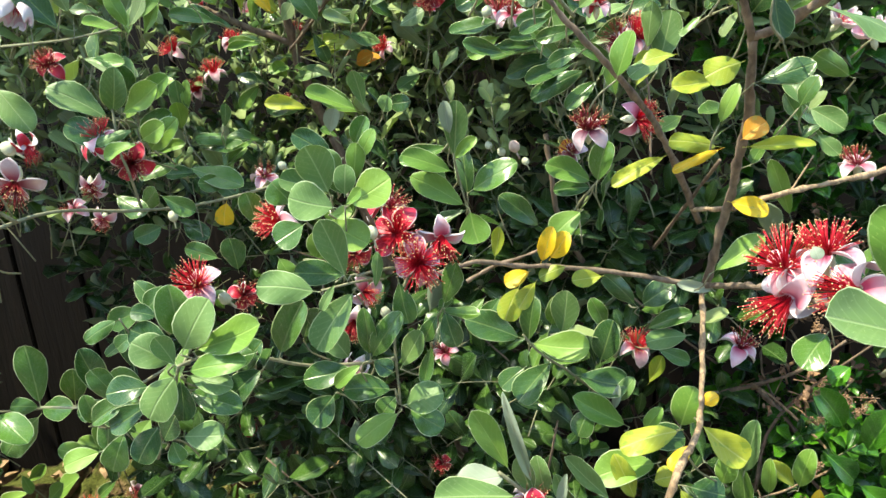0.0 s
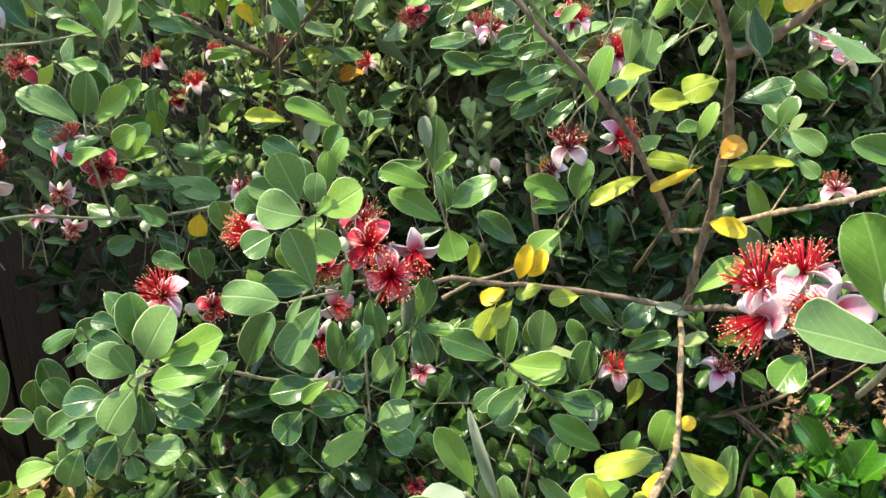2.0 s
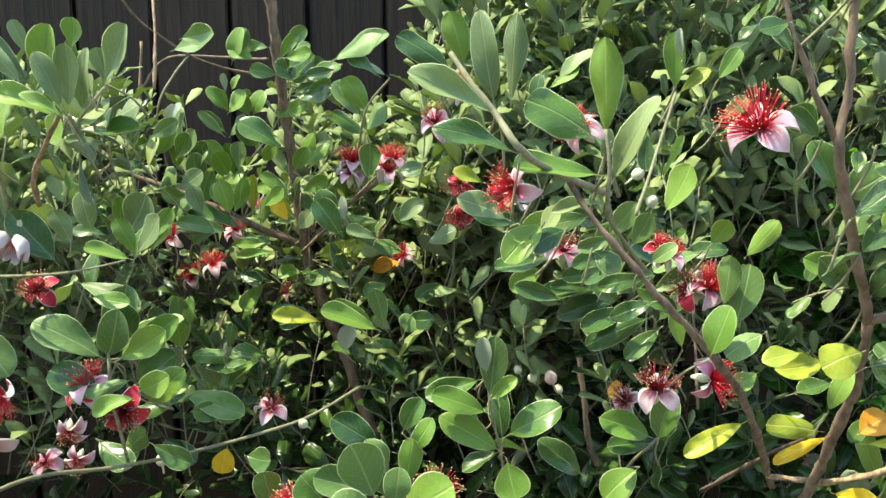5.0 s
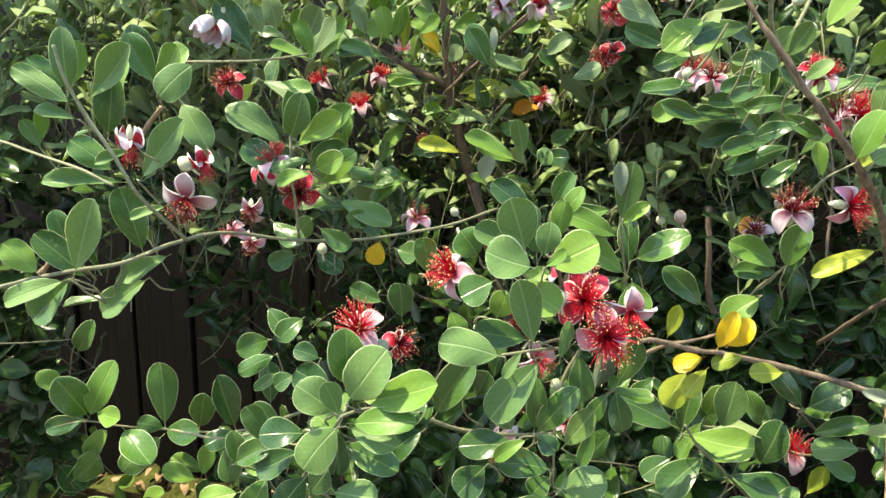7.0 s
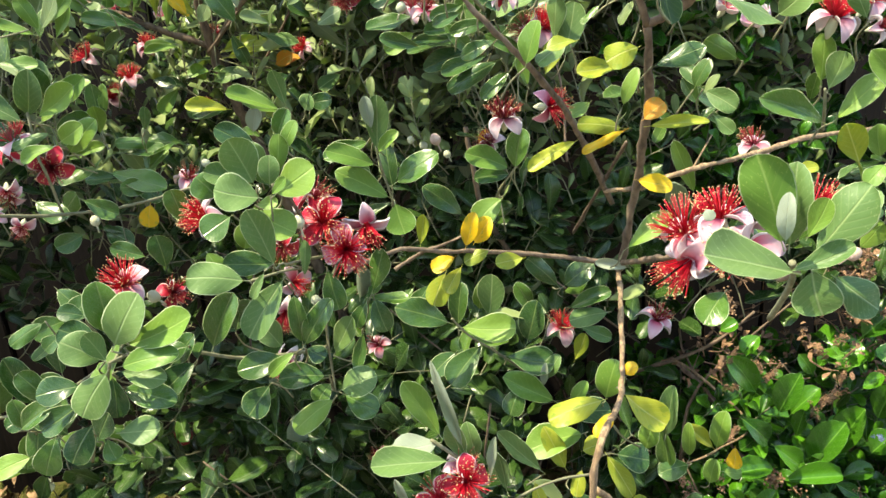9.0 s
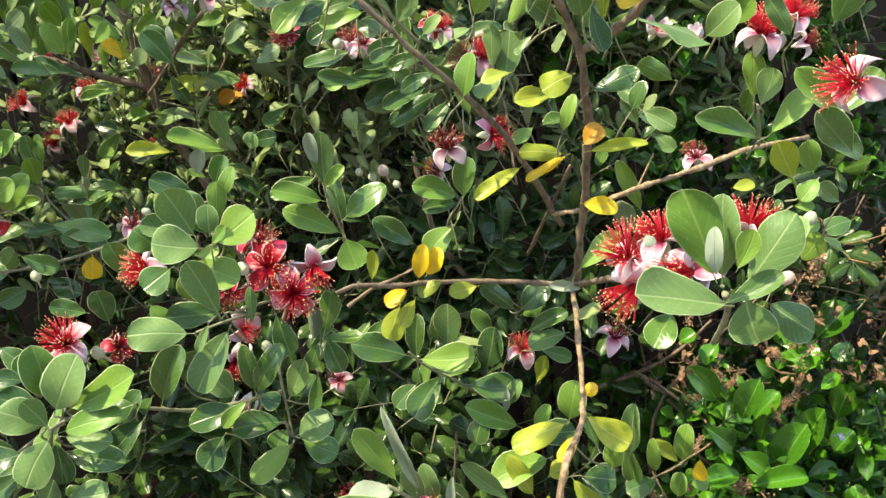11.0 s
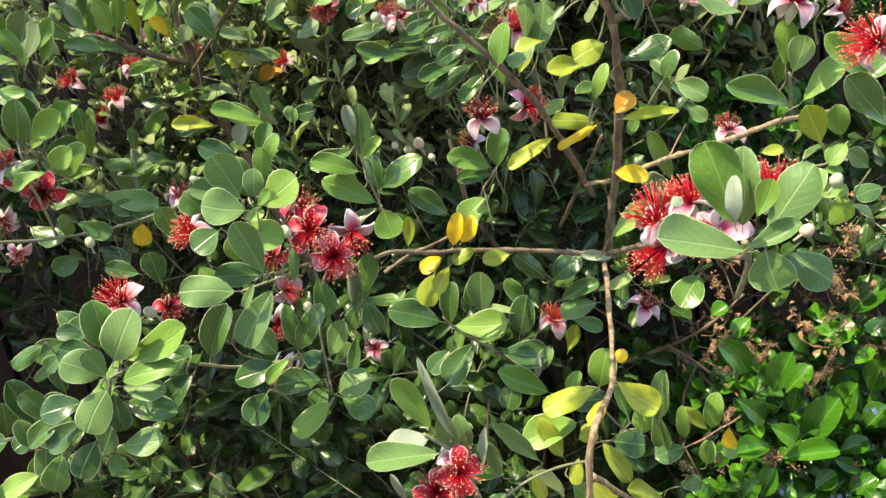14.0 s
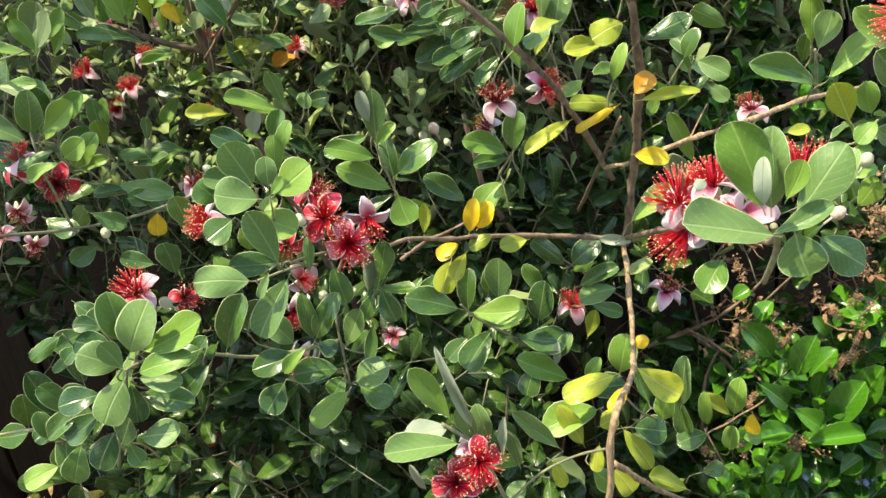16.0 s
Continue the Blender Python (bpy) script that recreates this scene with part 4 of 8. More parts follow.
stem([(0.253, 0.607, 1.224), (0.269, 0.590, 1.236), (0.283, 0.570, 1.250), (0.291, 0.550, 1.265), (0.301, 0.530, 1.277), (0.324, 0.510, 1.292), (0.359, 0.500, 1.305)], 0.0036, 0.0024, 'bark')
stem([(0.286, 0.785, 0.949), (0.274, 0.730, 0.906), (0.260, 0.680, 0.863), (0.240, 0.635, 0.852), (0.218, 0.600, 0.852), (0.202, 0.580, 0.817), (0.190, 0.600, 0.620), (0.200, 0.700, 0.300), (0.220, 0.800, 0.000)], 0.0028, 0.0036, 'tan')
stem([(0.286, 0.785, 0.949), (0.284, 0.690, 0.988), (0.269, 0.560, 1.039), (0.244, 0.420, 1.085), (0.219, 0.320, 1.117), (0.206, 0.283, 1.136)], 0.0034, 0.0015, 'bark')
stem([(0.263, 0.760, 1.046), (0.289, 0.730, 1.053), (0.315, 0.700, 1.072), (0.367, 0.720, 1.075), (0.430, 0.760, 1.072), (0.519, 0.800, 1.077), (0.629, 0.860, 1.066)], 0.0026, 0.0028, 'tan')
stem([(0.338, 0.710, 1.072), (0.352, 0.720, 1.086), (0.367, 0.730, 1.103)], 0.0012, 0.0008, 'tan')
leaf((0.294, 0.760, 0.952), (0.255, 0.763, 0.962), 0.0129, -71, 'u')
# slanting branch above
stem([(0.054, 0.620, 1.321), (0.066, 0.615, 1.301), (0.081, 0.615, 1.282), (0.099, 0.615, 1.262), (0.113, 0.618, 1.244), (0.126, 0.620, 1.231), (0.146, 0.630, 1.211), (0.168, 0.645, 1.187), (0.193, 0.665, 1.158), (0.222, 0.700, 1.116), (0.278, 0.780, 1.025)], 0.0019, 0.0032, 'bark')
leaf((0.134, 0.800, 1.216), (0.062, 0.791, 1.202), 0.0238, -43, 'g')
leaf((0.140, 0.800, 1.203), (0.078, 0.788, 1.188), 0.0208, -60, 'g')
leaf((0.134, 0.790, 1.226), (0.080, 0.783, 1.223), 0.0175, -64, 'g')
leaf((0.148, 0.780, 1.197), (0.094, 0.766, 1.181), 0.0190, -63, 'g')
leaf((0.077, 0.850, 1.222), (0.039, 0.837, 1.203), 0.0220, -76, 'n')
leaf((0.077, 0.800, 1.239), (0.022, 0.798, 1.228), 0.0228, -35, 'g')
leaf((0.124, 0.780, 1.248), (0.086, 0.770, 1.236), 0.0152, -72, 'g')
leaf((0.119, 0.780, 1.260), (0.139, 0.762, 1.290), 0.0210, 109, 's')
leaf((0.156, 0.760, 1.193), (0.099, 0.767, 1.165), 0.0206, -69, 'g')
leaf((0.168, 0.770, 1.181), (0.134, 0.764, 1.154), 0.0172, -59, 'g')
leaf((0.044, 0.790, 1.270), (0.000, 0.789, 1.287), 0.0232, -83, 'g')
leaf((0.069, 0.800, 1.272), (0.030, 0.790, 1.254), 0.0214, -72, 'g')
leaf((0.092, 0.780, 1.277), (0.044, 0.777, 1.270), 0.0197, -72, 'n')
leaf((0.183, 0.760, 1.162), (0.175, 0.764, 1.195), 0.0139, -63, 'n')
leaf((0.193, 0.750, 1.251), (0.150, 0.743, 1.237), 0.0185, -29, 's')
leaf((0.188, 0.720, 1.260), (0.197, 0.704, 1.282), 0.0176, 128, 'n')
leaf((0.220, 0.730, 1.247), (0.242, 0.719, 1.279), 0.0162, 88, 'n')
leaf((0.098, 0.780, 1.234), (0.129, 0.778, 1.201), 0.0170, 85, 'g')
leaf((0.108, 0.790, 1.214), (0.071, 0.789, 1.214), 0.0130, -70, 'g')
leaf((0.153, 0.770, 1.210), (0.191, 0.763, 1.234), 0.0182, 73, 's')
leaf((0.187, 0.780, 1.228), (0.136, 0.773, 1.258), 0.0194, -92, 'g')
flower((0.182, 0.744, 1.217), (-0.542, -0.343, 0.767), 0.043, 'dark')
flower((0.194, 0.744, 1.219), (0.520, -0.387, 0.762), 0.043, 'open')
flower((0.155, 0.720, 1.249), (0.024, -0.007, 1.000), 0.032, 'open')
flower((0.074, 0.850, 1.243), (0.016, -0.024, 1.000), 0.043, 'back')
flower((-0.003, 0.978, 1.259), (-0.468, -0.872, -0.142), 0.035, 'dark')
flower((-0.007, 0.858, 1.303), (-0.430, -0.896, 0.111), 0.036, 'dark')
flower((0.151, 0.727, 1.137), (-0.050, -0.450, 0.900), 0.046, 'star')
flower((0.149, 0.810, 1.097), (-0.600, -0.550, 0.520), 0.038, 'star')
flower((0.195, 0.730, 1.146), (0.800, -0.550, 0.050), 0.042, 'wine')
bud((0.093, 0.917, 1.087), 0.0085, 'pink')
bud((0.080, 0.970, 1.070), 0.0069, 'bud')
bud((0.064, 0.980, 1.077), 0.0062, 'bud')
bud((0.111, 0.970, 1.056), 0.0062, 'bud')
leaf((0.158, 0.850, 1.089), (0.139, 0.838, 1.101), 0.0207, -81, 'o')
# far small flowers
flower((-0.437, 1.282, 1.197), (-0.702, -0.130, 0.700), 0.048, 'open')
flower((-0.436, 1.355, 1.122), (-0.325, -0.383, 0.865), 0.050, 'open')
flower((-0.360, 1.222, 1.163), (-0.137, -0.181, 0.974), 0.046, 'open')
flower((-0.343, 1.282, 1.210), (0.220, -0.170, 0.961), 0.038, 'open')
flower((-0.387, 1.285, 1.276), (0.029, -0.648, 0.761), 0.031, 'dark')
flower((-0.071, 1.084, 1.198), (-0.534, -0.452, 0.714), 0.033, 'open')
flower((-0.276, 1.384, 1.091), (-0.667, -0.335, 0.666), 0.044, 'back')
flower((-0.130, 1.000, 1.306), (0.126, -0.036, 0.991), 0.042, 'back')
flower((-0.085, 0.980, 1.309), (0.126, -0.036, 0.991), 0.040, 'open')
flower((-0.307, 0.702, 1.155), (-0.246, -0.162, 0.955), 0.038, 'open')
flower((-0.354, 0.767, 1.093), (-0.149, -0.919, -0.366), 0.029, 'back')
flower((-0.006, 0.978, 0.779), (-0.308, -0.736, 0.603), 0.043, 'back')
flower((0.241, 0.876, 0.827), (0.090, -0.310, 0.946), 0.049, 'open')
flower((0.333, 0.783, 0.870), (0.391, -0.236, 0.890), 0.048, 'back')
flower((-0.016, 0.908, 0.641), (-0.142, -0.830, 0.540), 0.036, 'dark')
flower((-0.373, 0.807, 1.050), (-0.016, -0.887, -0.461), 0.031, 'back')
flower((-0.216, 1.203, 1.226), (0.065, -0.461, 0.885), 0.030, 'dark')
flower((-0.299, 1.254, 1.250), (0.065, -0.461, 0.885), 0.037, 'half')
# flowers and buds at the near rosette
leaf((0.200, 0.283, 1.145), (0.185, 0.283, 1.188), 0.0223, -109, 'n')
leaf((0.207, 0.292, 1.140), (0.202, 0.284, 1.182), 0.0177, 174, 's')
leaf((0.192, 0.269, 1.153), (0.189, 0.265, 1.176), 0.0078, 176, 'u')
leaf((0.203, 0.273, 1.153), (0.209, 0.269, 1.172), 0.0098, 72, 'n')
leaf((0.211, 0.281, 1.141), (0.228, 0.273, 1.175), 0.0203, 56, 's')
leaf((0.225, 0.293, 1.138), (0.241, 0.286, 1.168), 0.0152, 55, 's')
leaf((0.200, 0.269, 1.140), (0.153, 0.260, 1.156), 0.0236, -45, 's')
leaf((0.195, 0.273, 1.139), (0.221, 0.267, 1.151), 0.0095, 41, 's')
leaf((0.215, 0.287, 1.135), (0.220, 0.282, 1.113), 0.0214, 71, 's')
leaf((0.229, 0.293, 1.128), (0.251, 0.287, 1.111), 0.0187, 59, 's')
flower((0.243, 0.490, 1.082), (-0.380, -0.300, 0.870), 0.050, 'open')
flower((0.247, 0.482, 1.069), (-0.800, -0.300, -0.520), 0.052, 'brush')
flower((0.260, 0.470, 1.098), (-0.142, -0.006, 0.990), 0.045, 'open')
flower((0.270, 0.446, 1.084), (-0.900, -0.400, 0.150), 0.050, 'brush')
flower((0.293, 0.420, 1.115), (0.403, 0.039, 0.914), 0.042, 'open')
bud((0.336, 0.420, 1.118), 0.0051, 'white')
bud((0.285, 0.430, 1.132), 0.0059, 'white')
leaf((0.267, 0.470, 1.046), (0.243, 0.452, 1.030), 0.0235, -23, 'g')
leaf((0.230, 0.430, 1.121), (0.232, 0.425, 1.114), 0.0084, 29, 'u')
bud((0.250, 0.310, 1.130), 0.0041, 'pink')
stem([(0.201, 0.278, 1.142), (0.206, 0.285, 1.135), (0.219, 0.310, 1.115), (0.239, 0.360, 1.075)], 0.0015, 0.0016, 'twig')
# high sprigs at the right
leaf((0.425, 0.620, 1.127), (0.358, 0.607, 1.159), 0.0230, -71, 'g')
leaf((0.407, 0.600, 1.159), (0.415, 0.592, 1.193), 0.0219, 88, 's')
leaf((0.419, 0.630, 1.160), (0.412, 0.621, 1.205), 0.0192, -179, 'n')
leaf((0.421, 0.610, 1.131), (0.454, 0.598, 1.171), 0.0221, 58, 'n')
leaf((0.411, 0.500, 1.163), (0.373, 0.491, 1.202), 0.0202, -105, 'n')
leaf((0.425, 0.500, 1.132), (0.384, 0.491, 1.173), 0.0246, -102, 'g')
leaf((0.363, 0.480, 1.126), (0.344, 0.473, 1.159), 0.0199, -122, 'm')
leaf((0.378, 0.480, 1.129), (0.369, 0.475, 1.155), 0.0154, -145, 'n')
leaf((0.376, 0.470, 1.129), (0.360, 0.466, 1.116), 0.0140, -31, 'n')
leaf((0.358, 0.480, 1.089), (0.382, 0.475, 1.094), 0.0137, 50, 'n')
leaf((0.356, 0.470, 1.111), (0.371, 0.467, 1.109), 0.0079, 56, 'n')
leaf((0.430, 0.520, 1.090), (0.405, 0.515, 1.110), 0.0150, -87, 's')
leaf((0.473, 0.560, 1.060), (0.444, 0.555, 1.057), 0.0193, -40, 'g')
leaf((0.326, 0.500, 1.122), (0.343, 0.496, 1.124), 0.0099, 53, 'm')
flower((0.409, 0.604, 1.218), (0.090, -0.310, 0.946), 0.049, 'open')
flower((0.448, 0.621, 1.228), (0.563, -0.140, 0.814), 0.041, 'open')
flower((0.319, 0.361, 1.210), (-0.919, -0.149, 0.365), 0.037, 'open')
flower((0.486, 0.872, 1.054), (-0.246, -0.162, 0.955), 0.048, 'back')
flower((0.458, 0.823, 1.201), (-0.453, -0.249, 0.856), 0.040, 'half')
flower((0.447, 0.603, 1.209), (0.892, -0.382, 0.242), 0.028, 'back')
leaf((0.383, 0.500, 1.054), (0.388, 0.484, 1.080), 0.0183, 104, 'n')
leaf((0.356, 0.600, 1.223), (0.372, 0.576, 1.248), 0.0256, 93, 's')
leaf((0.371, 0.600, 1.230), (0.388, 0.579, 1.252), 0.0213, 92, 'n')
leaf((0.285, 0.580, 1.250), (0.349, 0.569, 1.224), 0.0285, 22, 's')
leaf((0.206, 0.460, 1.255), (0.201, 0.449, 1.274), 0.0161, -165, 'g')
leaf((0.274, 0.600, 1.245), (0.297, 0.598, 1.246), 0.0109, 79, 'n')
leaf((0.404, 0.550, 1.218), (0.383, 0.548, 1.250), 0.0155, -106, 's')
leaf((0.401, 0.500, 1.228), (0.401, 0.478, 1.258), 0.0217, 134, 'g')
leaf((0.359, 0.660, 1.184), (0.320, 0.643, 1.206), 0.0193, -93, 'n')
leaf((0.342, 0.700, 1.155), (0.366, 0.677, 1.138), 0.0223, 62, 's')
leaf((0.362, 0.720, 1.127), (0.379, 0.706, 1.109), 0.0158, 58, 's')
# low sprig in front with two flowers
leaf((0.053, 0.421, 0.978), (0.029, 0.421, 1.025), 0.0175, -70, 'n')
leaf((0.067, 0.417, 0.967), (0.049, 0.404, 1.041), 0.0077, -123, 'u')
leaf((0.052, 0.425, 0.974), (0.017, 0.418, 0.973), 0.0215, -32, 'u')
leaf((0.059, 0.415, 0.965), (0.004, 0.404, 0.974), 0.0230, -34, 's')
leaf((0.068, 0.431, 0.952), (0.056, 0.425, 0.988), 0.0139, -103, 's')
leaf((0.077, 0.435, 0.948), (0.070, 0.430, 0.981), 0.0142, -133, 's')
leaf((0.083, 0.425, 0.937), (0.087, 0.419, 0.976), 0.0063, 113, 'u')
leaf((0.097, 0.439, 0.917), (0.091, 0.433, 0.957), 0.0115, -154, 's')
leaf((0.027, 0.429, 0.920), (0.018, 0.425, 0.947), 0.0059, -100, 'u')
flower((0.066, 0.419, 0.945), (0.228, -0.890, 0.395), 0.042, 'flat')
flower((0.049, 0.418, 0.931), (-0.356, -0.636, 0.684), 0.040, 'flat')
flower((0.062, 0.426, 0.951), (0.741, -0.159, 0.652), 0.031, 'back')
stem([(0.045, 0.424, 0.977), (0.057, 0.425, 0.965), (0.068, 0.430, 0.950), (0.078, 0.450, 0.906), (0.090, 0.480, 0.847)], 0.0012, 0.0018, 'twig')
# leaves below the fork
leaf((0.238, 0.660, 0.849), (0.173, 0.647, 0.840), 0.0291, -31, 'm')
leaf((0.252, 0.660, 0.855), (0.297, 0.648, 0.817), 0.0317, 51, 'm')
leaf((0.307, 0.675, 0.779), (0.308, 0.664, 0.849), 0.0246, 131, 's')
leaf((0.287, 0.680, 0.764), (0.292, 0.674, 0.802), 0.0249, 98, 'n')
leaf((0.238, 0.630, 0.853), (0.214, 0.623, 0.829), 0.0161, -27, 'y')
leaf((0.220, 0.670, 0.804), (0.150, 0.656, 0.801), 0.0362, -31, 'n')
leaf((0.195, 0.660, 0.762), (0.171, 0.650, 0.823), 0.0207, -102, 'm')
leaf((0.212, 0.670, 0.780), (0.234, 0.665, 0.790), 0.0234, 36, 'm')
leaf((0.230, 0.640, 0.797), (0.260, 0.628, 0.743), 0.0218, 59, 'm')
leaf((0.255, 0.690, 0.758), (0.294, 0.682, 0.751), 0.0346, 37, 'g')
leaf((0.168, 0.650, 0.771), (0.114, 0.636, 0.839), 0.0195, -63, 's')
leaf((0.208, 0.650, 0.774), (0.199, 0.643, 0.742), 0.0166, -19, 'm')
leaf((0.120, 0.620, 0.784), (0.105, 0.612, 0.837), 0.0150, -116, 's')
leaf((0.154, 0.640, 0.772), (0.163, 0.633, 0.737), 0.0158, 56, 'm')
leaf((0.214, 0.630, 0.755), (0.234, 0.623, 0.724), 0.0272, 55, 'm')
leaf((0.310, 0.660, 0.682), (0.259, 0.650, 0.719), 0.0286, -43, 'm')
leaf((0.356, 0.720, 0.717), (0.350, 0.712, 0.769), 0.0168, -175, 'n')
leaf((0.388, 0.720, 0.724), (0.391, 0.711, 0.780), 0.0246, 117, 'n')
leaf((0.392, 0.730, 0.720), (0.354, 0.721, 0.762), 0.0176, -64, 'm')
leaf((0.355, 0.710, 0.718), (0.313, 0.702, 0.718), 0.0282, -28, 'g')
leaf((0.412, 0.720, 0.729), (0.409, 0.714, 0.701), 0.0181, 10, 'y')
leaf((0.387, 0.730, 0.668), (0.389, 0.724, 0.707), 0.0220, 114, 'n')
leaf((0.405, 0.735, 0.683), (0.428, 0.730, 0.681), 0.0174, 36, 'n')
leaf((0.262, 0.685, 0.861), (0.276, 0.681, 0.873), 0.0163, 42, 'y')
leaf((0.201, 0.670, 0.729), (0.225, 0.663, 0.701), 0.0252, 50, 'n')
leaf((0.129, 0.670, 0.728), (0.106, 0.664, 0.709), 0.0223, -27, 's')
leaf((0.347, 0.720, 0.654), (0.374, 0.714, 0.663), 0.0214, 33, 'g')
stem([(0.204, 0.600, 0.802), (0.167, 0.590, 0.807), (0.131, 0.580, 0.802), (0.097, 0.600, 0.759)], 0.0014, 0.0011, 'twig')
stem([(0.386, 0.880, 0.582), (0.432, 0.890, 0.584), (0.477, 0.900, 0.593), (0.551, 0.950, 0.596), (0.491, 1.000, 0.660), (0.465, 1.050, 0.670)], 0.0012, 0.0020, 'tan')
stem([(0.260, 0.670, 0.845), (0.254, 0.680, 0.849)], 0.0010, 0.0010, 'twig')
stem([(0.305, 0.710, 0.741), (0.262, 0.670, 0.789), (0.236, 0.640, 0.831)], 0.0010, 0.0012, 'twig')
stem([(0.206, 0.590, 0.792), (0.226, 0.600, 0.767), (0.261, 0.620, 0.723), (0.314, 0.660, 0.664)], 0.0034, 0.0022, 'tan')
# left sprig low by the fence
leaf((-0.434, 0.710, 0.867), (-0.436, 0.711, 0.940), 0.0308, -36, 'g')
leaf((-0.439, 0.715, 0.858), (-0.495, 0.715, 0.804), 0.0315, -76, 'g')
leaf((-0.470, 0.690, 0.877), (-0.426, 0.663, 0.859), 0.0322, 17, 'g')
leaf((-0.436, 0.710, 0.868), (-0.389, 0.689, 0.879), 0.0266, 57, 'g')
leaf((-0.434, 0.710, 0.869), (-0.454, 0.693, 0.881), 0.0191, -63, 'g')
leaf((-0.516, 0.700, 0.872), (-0.486, 0.704, 0.938), 0.0293, 88, 'n')
leaf((-0.515, 0.705, 0.872), (-0.523, 0.674, 0.928), 0.0342, -107, 'g')
leaf((-0.505, 0.700, 0.885), (-0.466, 0.683, 0.889), 0.0222, 52, 'n')
leaf((-0.515, 0.700, 0.875), (-0.562, 0.700, 0.858), 0.0204, -70, 'g')
leaf((-0.580, 0.760, 0.871), (-0.595, 0.738, 0.900), 0.0219, -70, 'n')
leaf((-0.402, 0.720, 0.865), (-0.384, 0.699, 0.916), 0.0257, 156, 'g')
leaf((-0.342, 0.680, 0.893), (-0.351, 0.666, 0.956), 0.0263, -98, 'g')
leaf((-0.346, 0.690, 0.887), (-0.370, 0.669, 0.880), 0.0213, -44, 'g')
leaf((-0.343, 0.690, 0.886), (-0.354, 0.677, 0.834), 0.0253, -47, 'g')
leaf((-0.329, 0.660, 0.904), (-0.290, 0.641, 0.910), 0.0251, 51, 'g')
leaf((-0.502, 0.900, 0.677), (-0.541, 0.881, 0.703), 0.0265, -51, 'n')
leaf((-0.497, 0.900, 0.682), (-0.478, 0.893, 0.738), 0.0242, 108, 'n')
leaf((-0.361, 0.800, 0.797), (-0.375, 0.780, 0.779), 0.0251, -45, 'n')
leaf((-0.629, 0.850, 0.872), (-0.594, 0.834, 0.922), 0.0255, 114, 'g')
leaf((-0.705, 0.950, 0.647), (-0.662, 0.934, 0.709), 0.0315, 96, 'n')
leaf((-0.798, 1.000, 0.624), (-0.808, 0.969, 0.592), 0.0400, -40, 'g')
leaf((-0.791, 1.000, 0.605), (-0.719, 0.962, 0.589), 0.0401, 20, 'g')
leaf((-0.792, 0.950, 0.766), (-0.817, 0.923, 0.758), 0.0296, -56, 'g')
leaf((-0.771, 0.950, 0.786), (-0.799, 0.920, 0.805), 0.0294, -65, 'g')
leaf((-0.800, 1.000, 0.851), (-0.824, 0.980, 0.830), 0.0227, -72, 'g')
leaf((-0.754, 1.000, 0.856), (-0.798, 0.989, 0.873), 0.0226, -63, 'g')
leaf((-0.298, 0.660, 0.934), (-0.301, 0.663, 0.978), 0.0208, -11, 'g')
leaf((-0.279, 0.640, 0.933), (-0.306, 0.619, 0.946), 0.0275, -67, 'g')
leaf((-0.948, 1.100, 0.591), (-0.883, 1.067, 0.575), 0.0443, 14, 'g')
leaf((-0.971, 1.100, 0.499), (-0.890, 1.065, 0.498), 0.0452, 30, 'g')
stem([(-0.562, 0.700, 0.858), (-0.518, 0.700, 0.872), (-0.477, 0.700, 0.871), (-0.433, 0.710, 0.867), (-0.381, 0.700, 0.876), (-0.338, 0.680, 0.893), (-0.269, 0.640, 0.940), (-0.215, 0.600, 0.985)], 0.0009, 0.0016, 'twig')
stem([(-0.682, 0.900, 0.784), (-0.650, 0.870, 0.859), (-0.630, 0.860, 0.889), (-0.614, 0.850, 0.906)], 0.0009, 0.0008, 'twig')
stem([(-0.810, 1.000, 0.520), (-0.731, 0.970, 0.612), (-0.684, 0.950, 0.677)], 0.0010, 0.0008, 'twig')
# left sprigs at middle height
leaf((-0.411, 0.555, 1.084), (-0.383, 0.543, 1.147), 0.0252, 119, 's')
leaf((-0.426, 0.575, 1.097), (-0.431, 0.568, 1.131), 0.0174, -105, 'g')
leaf((-0.435, 0.550, 1.085), (-0.456, 0.542, 1.111), 0.0219, -56, 'n')
leaf((-0.408, 0.545, 1.086), (-0.457, 0.534, 1.067), 0.0181, -55, 's')
leaf((-0.420, 0.565, 1.079), (-0.452, 0.556, 1.045), 0.0267, -67, 'g')
leaf((-0.396, 0.630, 1.081), (-0.406, 0.618, 1.141), 0.0283, -104, 'g')
leaf((-0.354, 0.600, 1.135), (-0.384, 0.594, 1.123), 0.0099, -59, 's')
leaf((-0.366, 0.620, 1.088), (-0.407, 0.611, 1.065), 0.0181, -58, 's')
leaf((-0.390, 0.625, 1.064), (-0.432, 0.615, 1.031), 0.0244, -60, 's')
leaf((-0.389, 0.600, 1.151), (-0.453, 0.586, 1.151), 0.0155, -55, 's')
leaf((-0.368, 0.585, 1.181), (-0.401, 0.578, 1.169), 0.0096, -62, 's')
leaf((-0.391, 0.620, 1.147), (-0.345, 0.608, 1.201), 0.0241, 93, 's')
leaf((-0.398, 0.600, 1.158), (-0.428, 0.591, 1.184), 0.0230, -59, 'g')
leaf((-0.418, 0.625, 1.180), (-0.404, 0.614, 1.232), 0.0259, 145, 'g')
leaf((-0.427, 0.615, 1.210), (-0.378, 0.603, 1.256), 0.0230, 92, 's')
leaf((-0.428, 0.600, 1.209), (-0.469, 0.588, 1.238), 0.0187, -59, 's')
leaf((-0.425, 0.600, 1.198), (-0.457, 0.593, 1.206), 0.0115, -57, 's')
leaf((-0.452, 0.625, 1.214), (-0.476, 0.616, 1.243), 0.0217, -65, 'g')
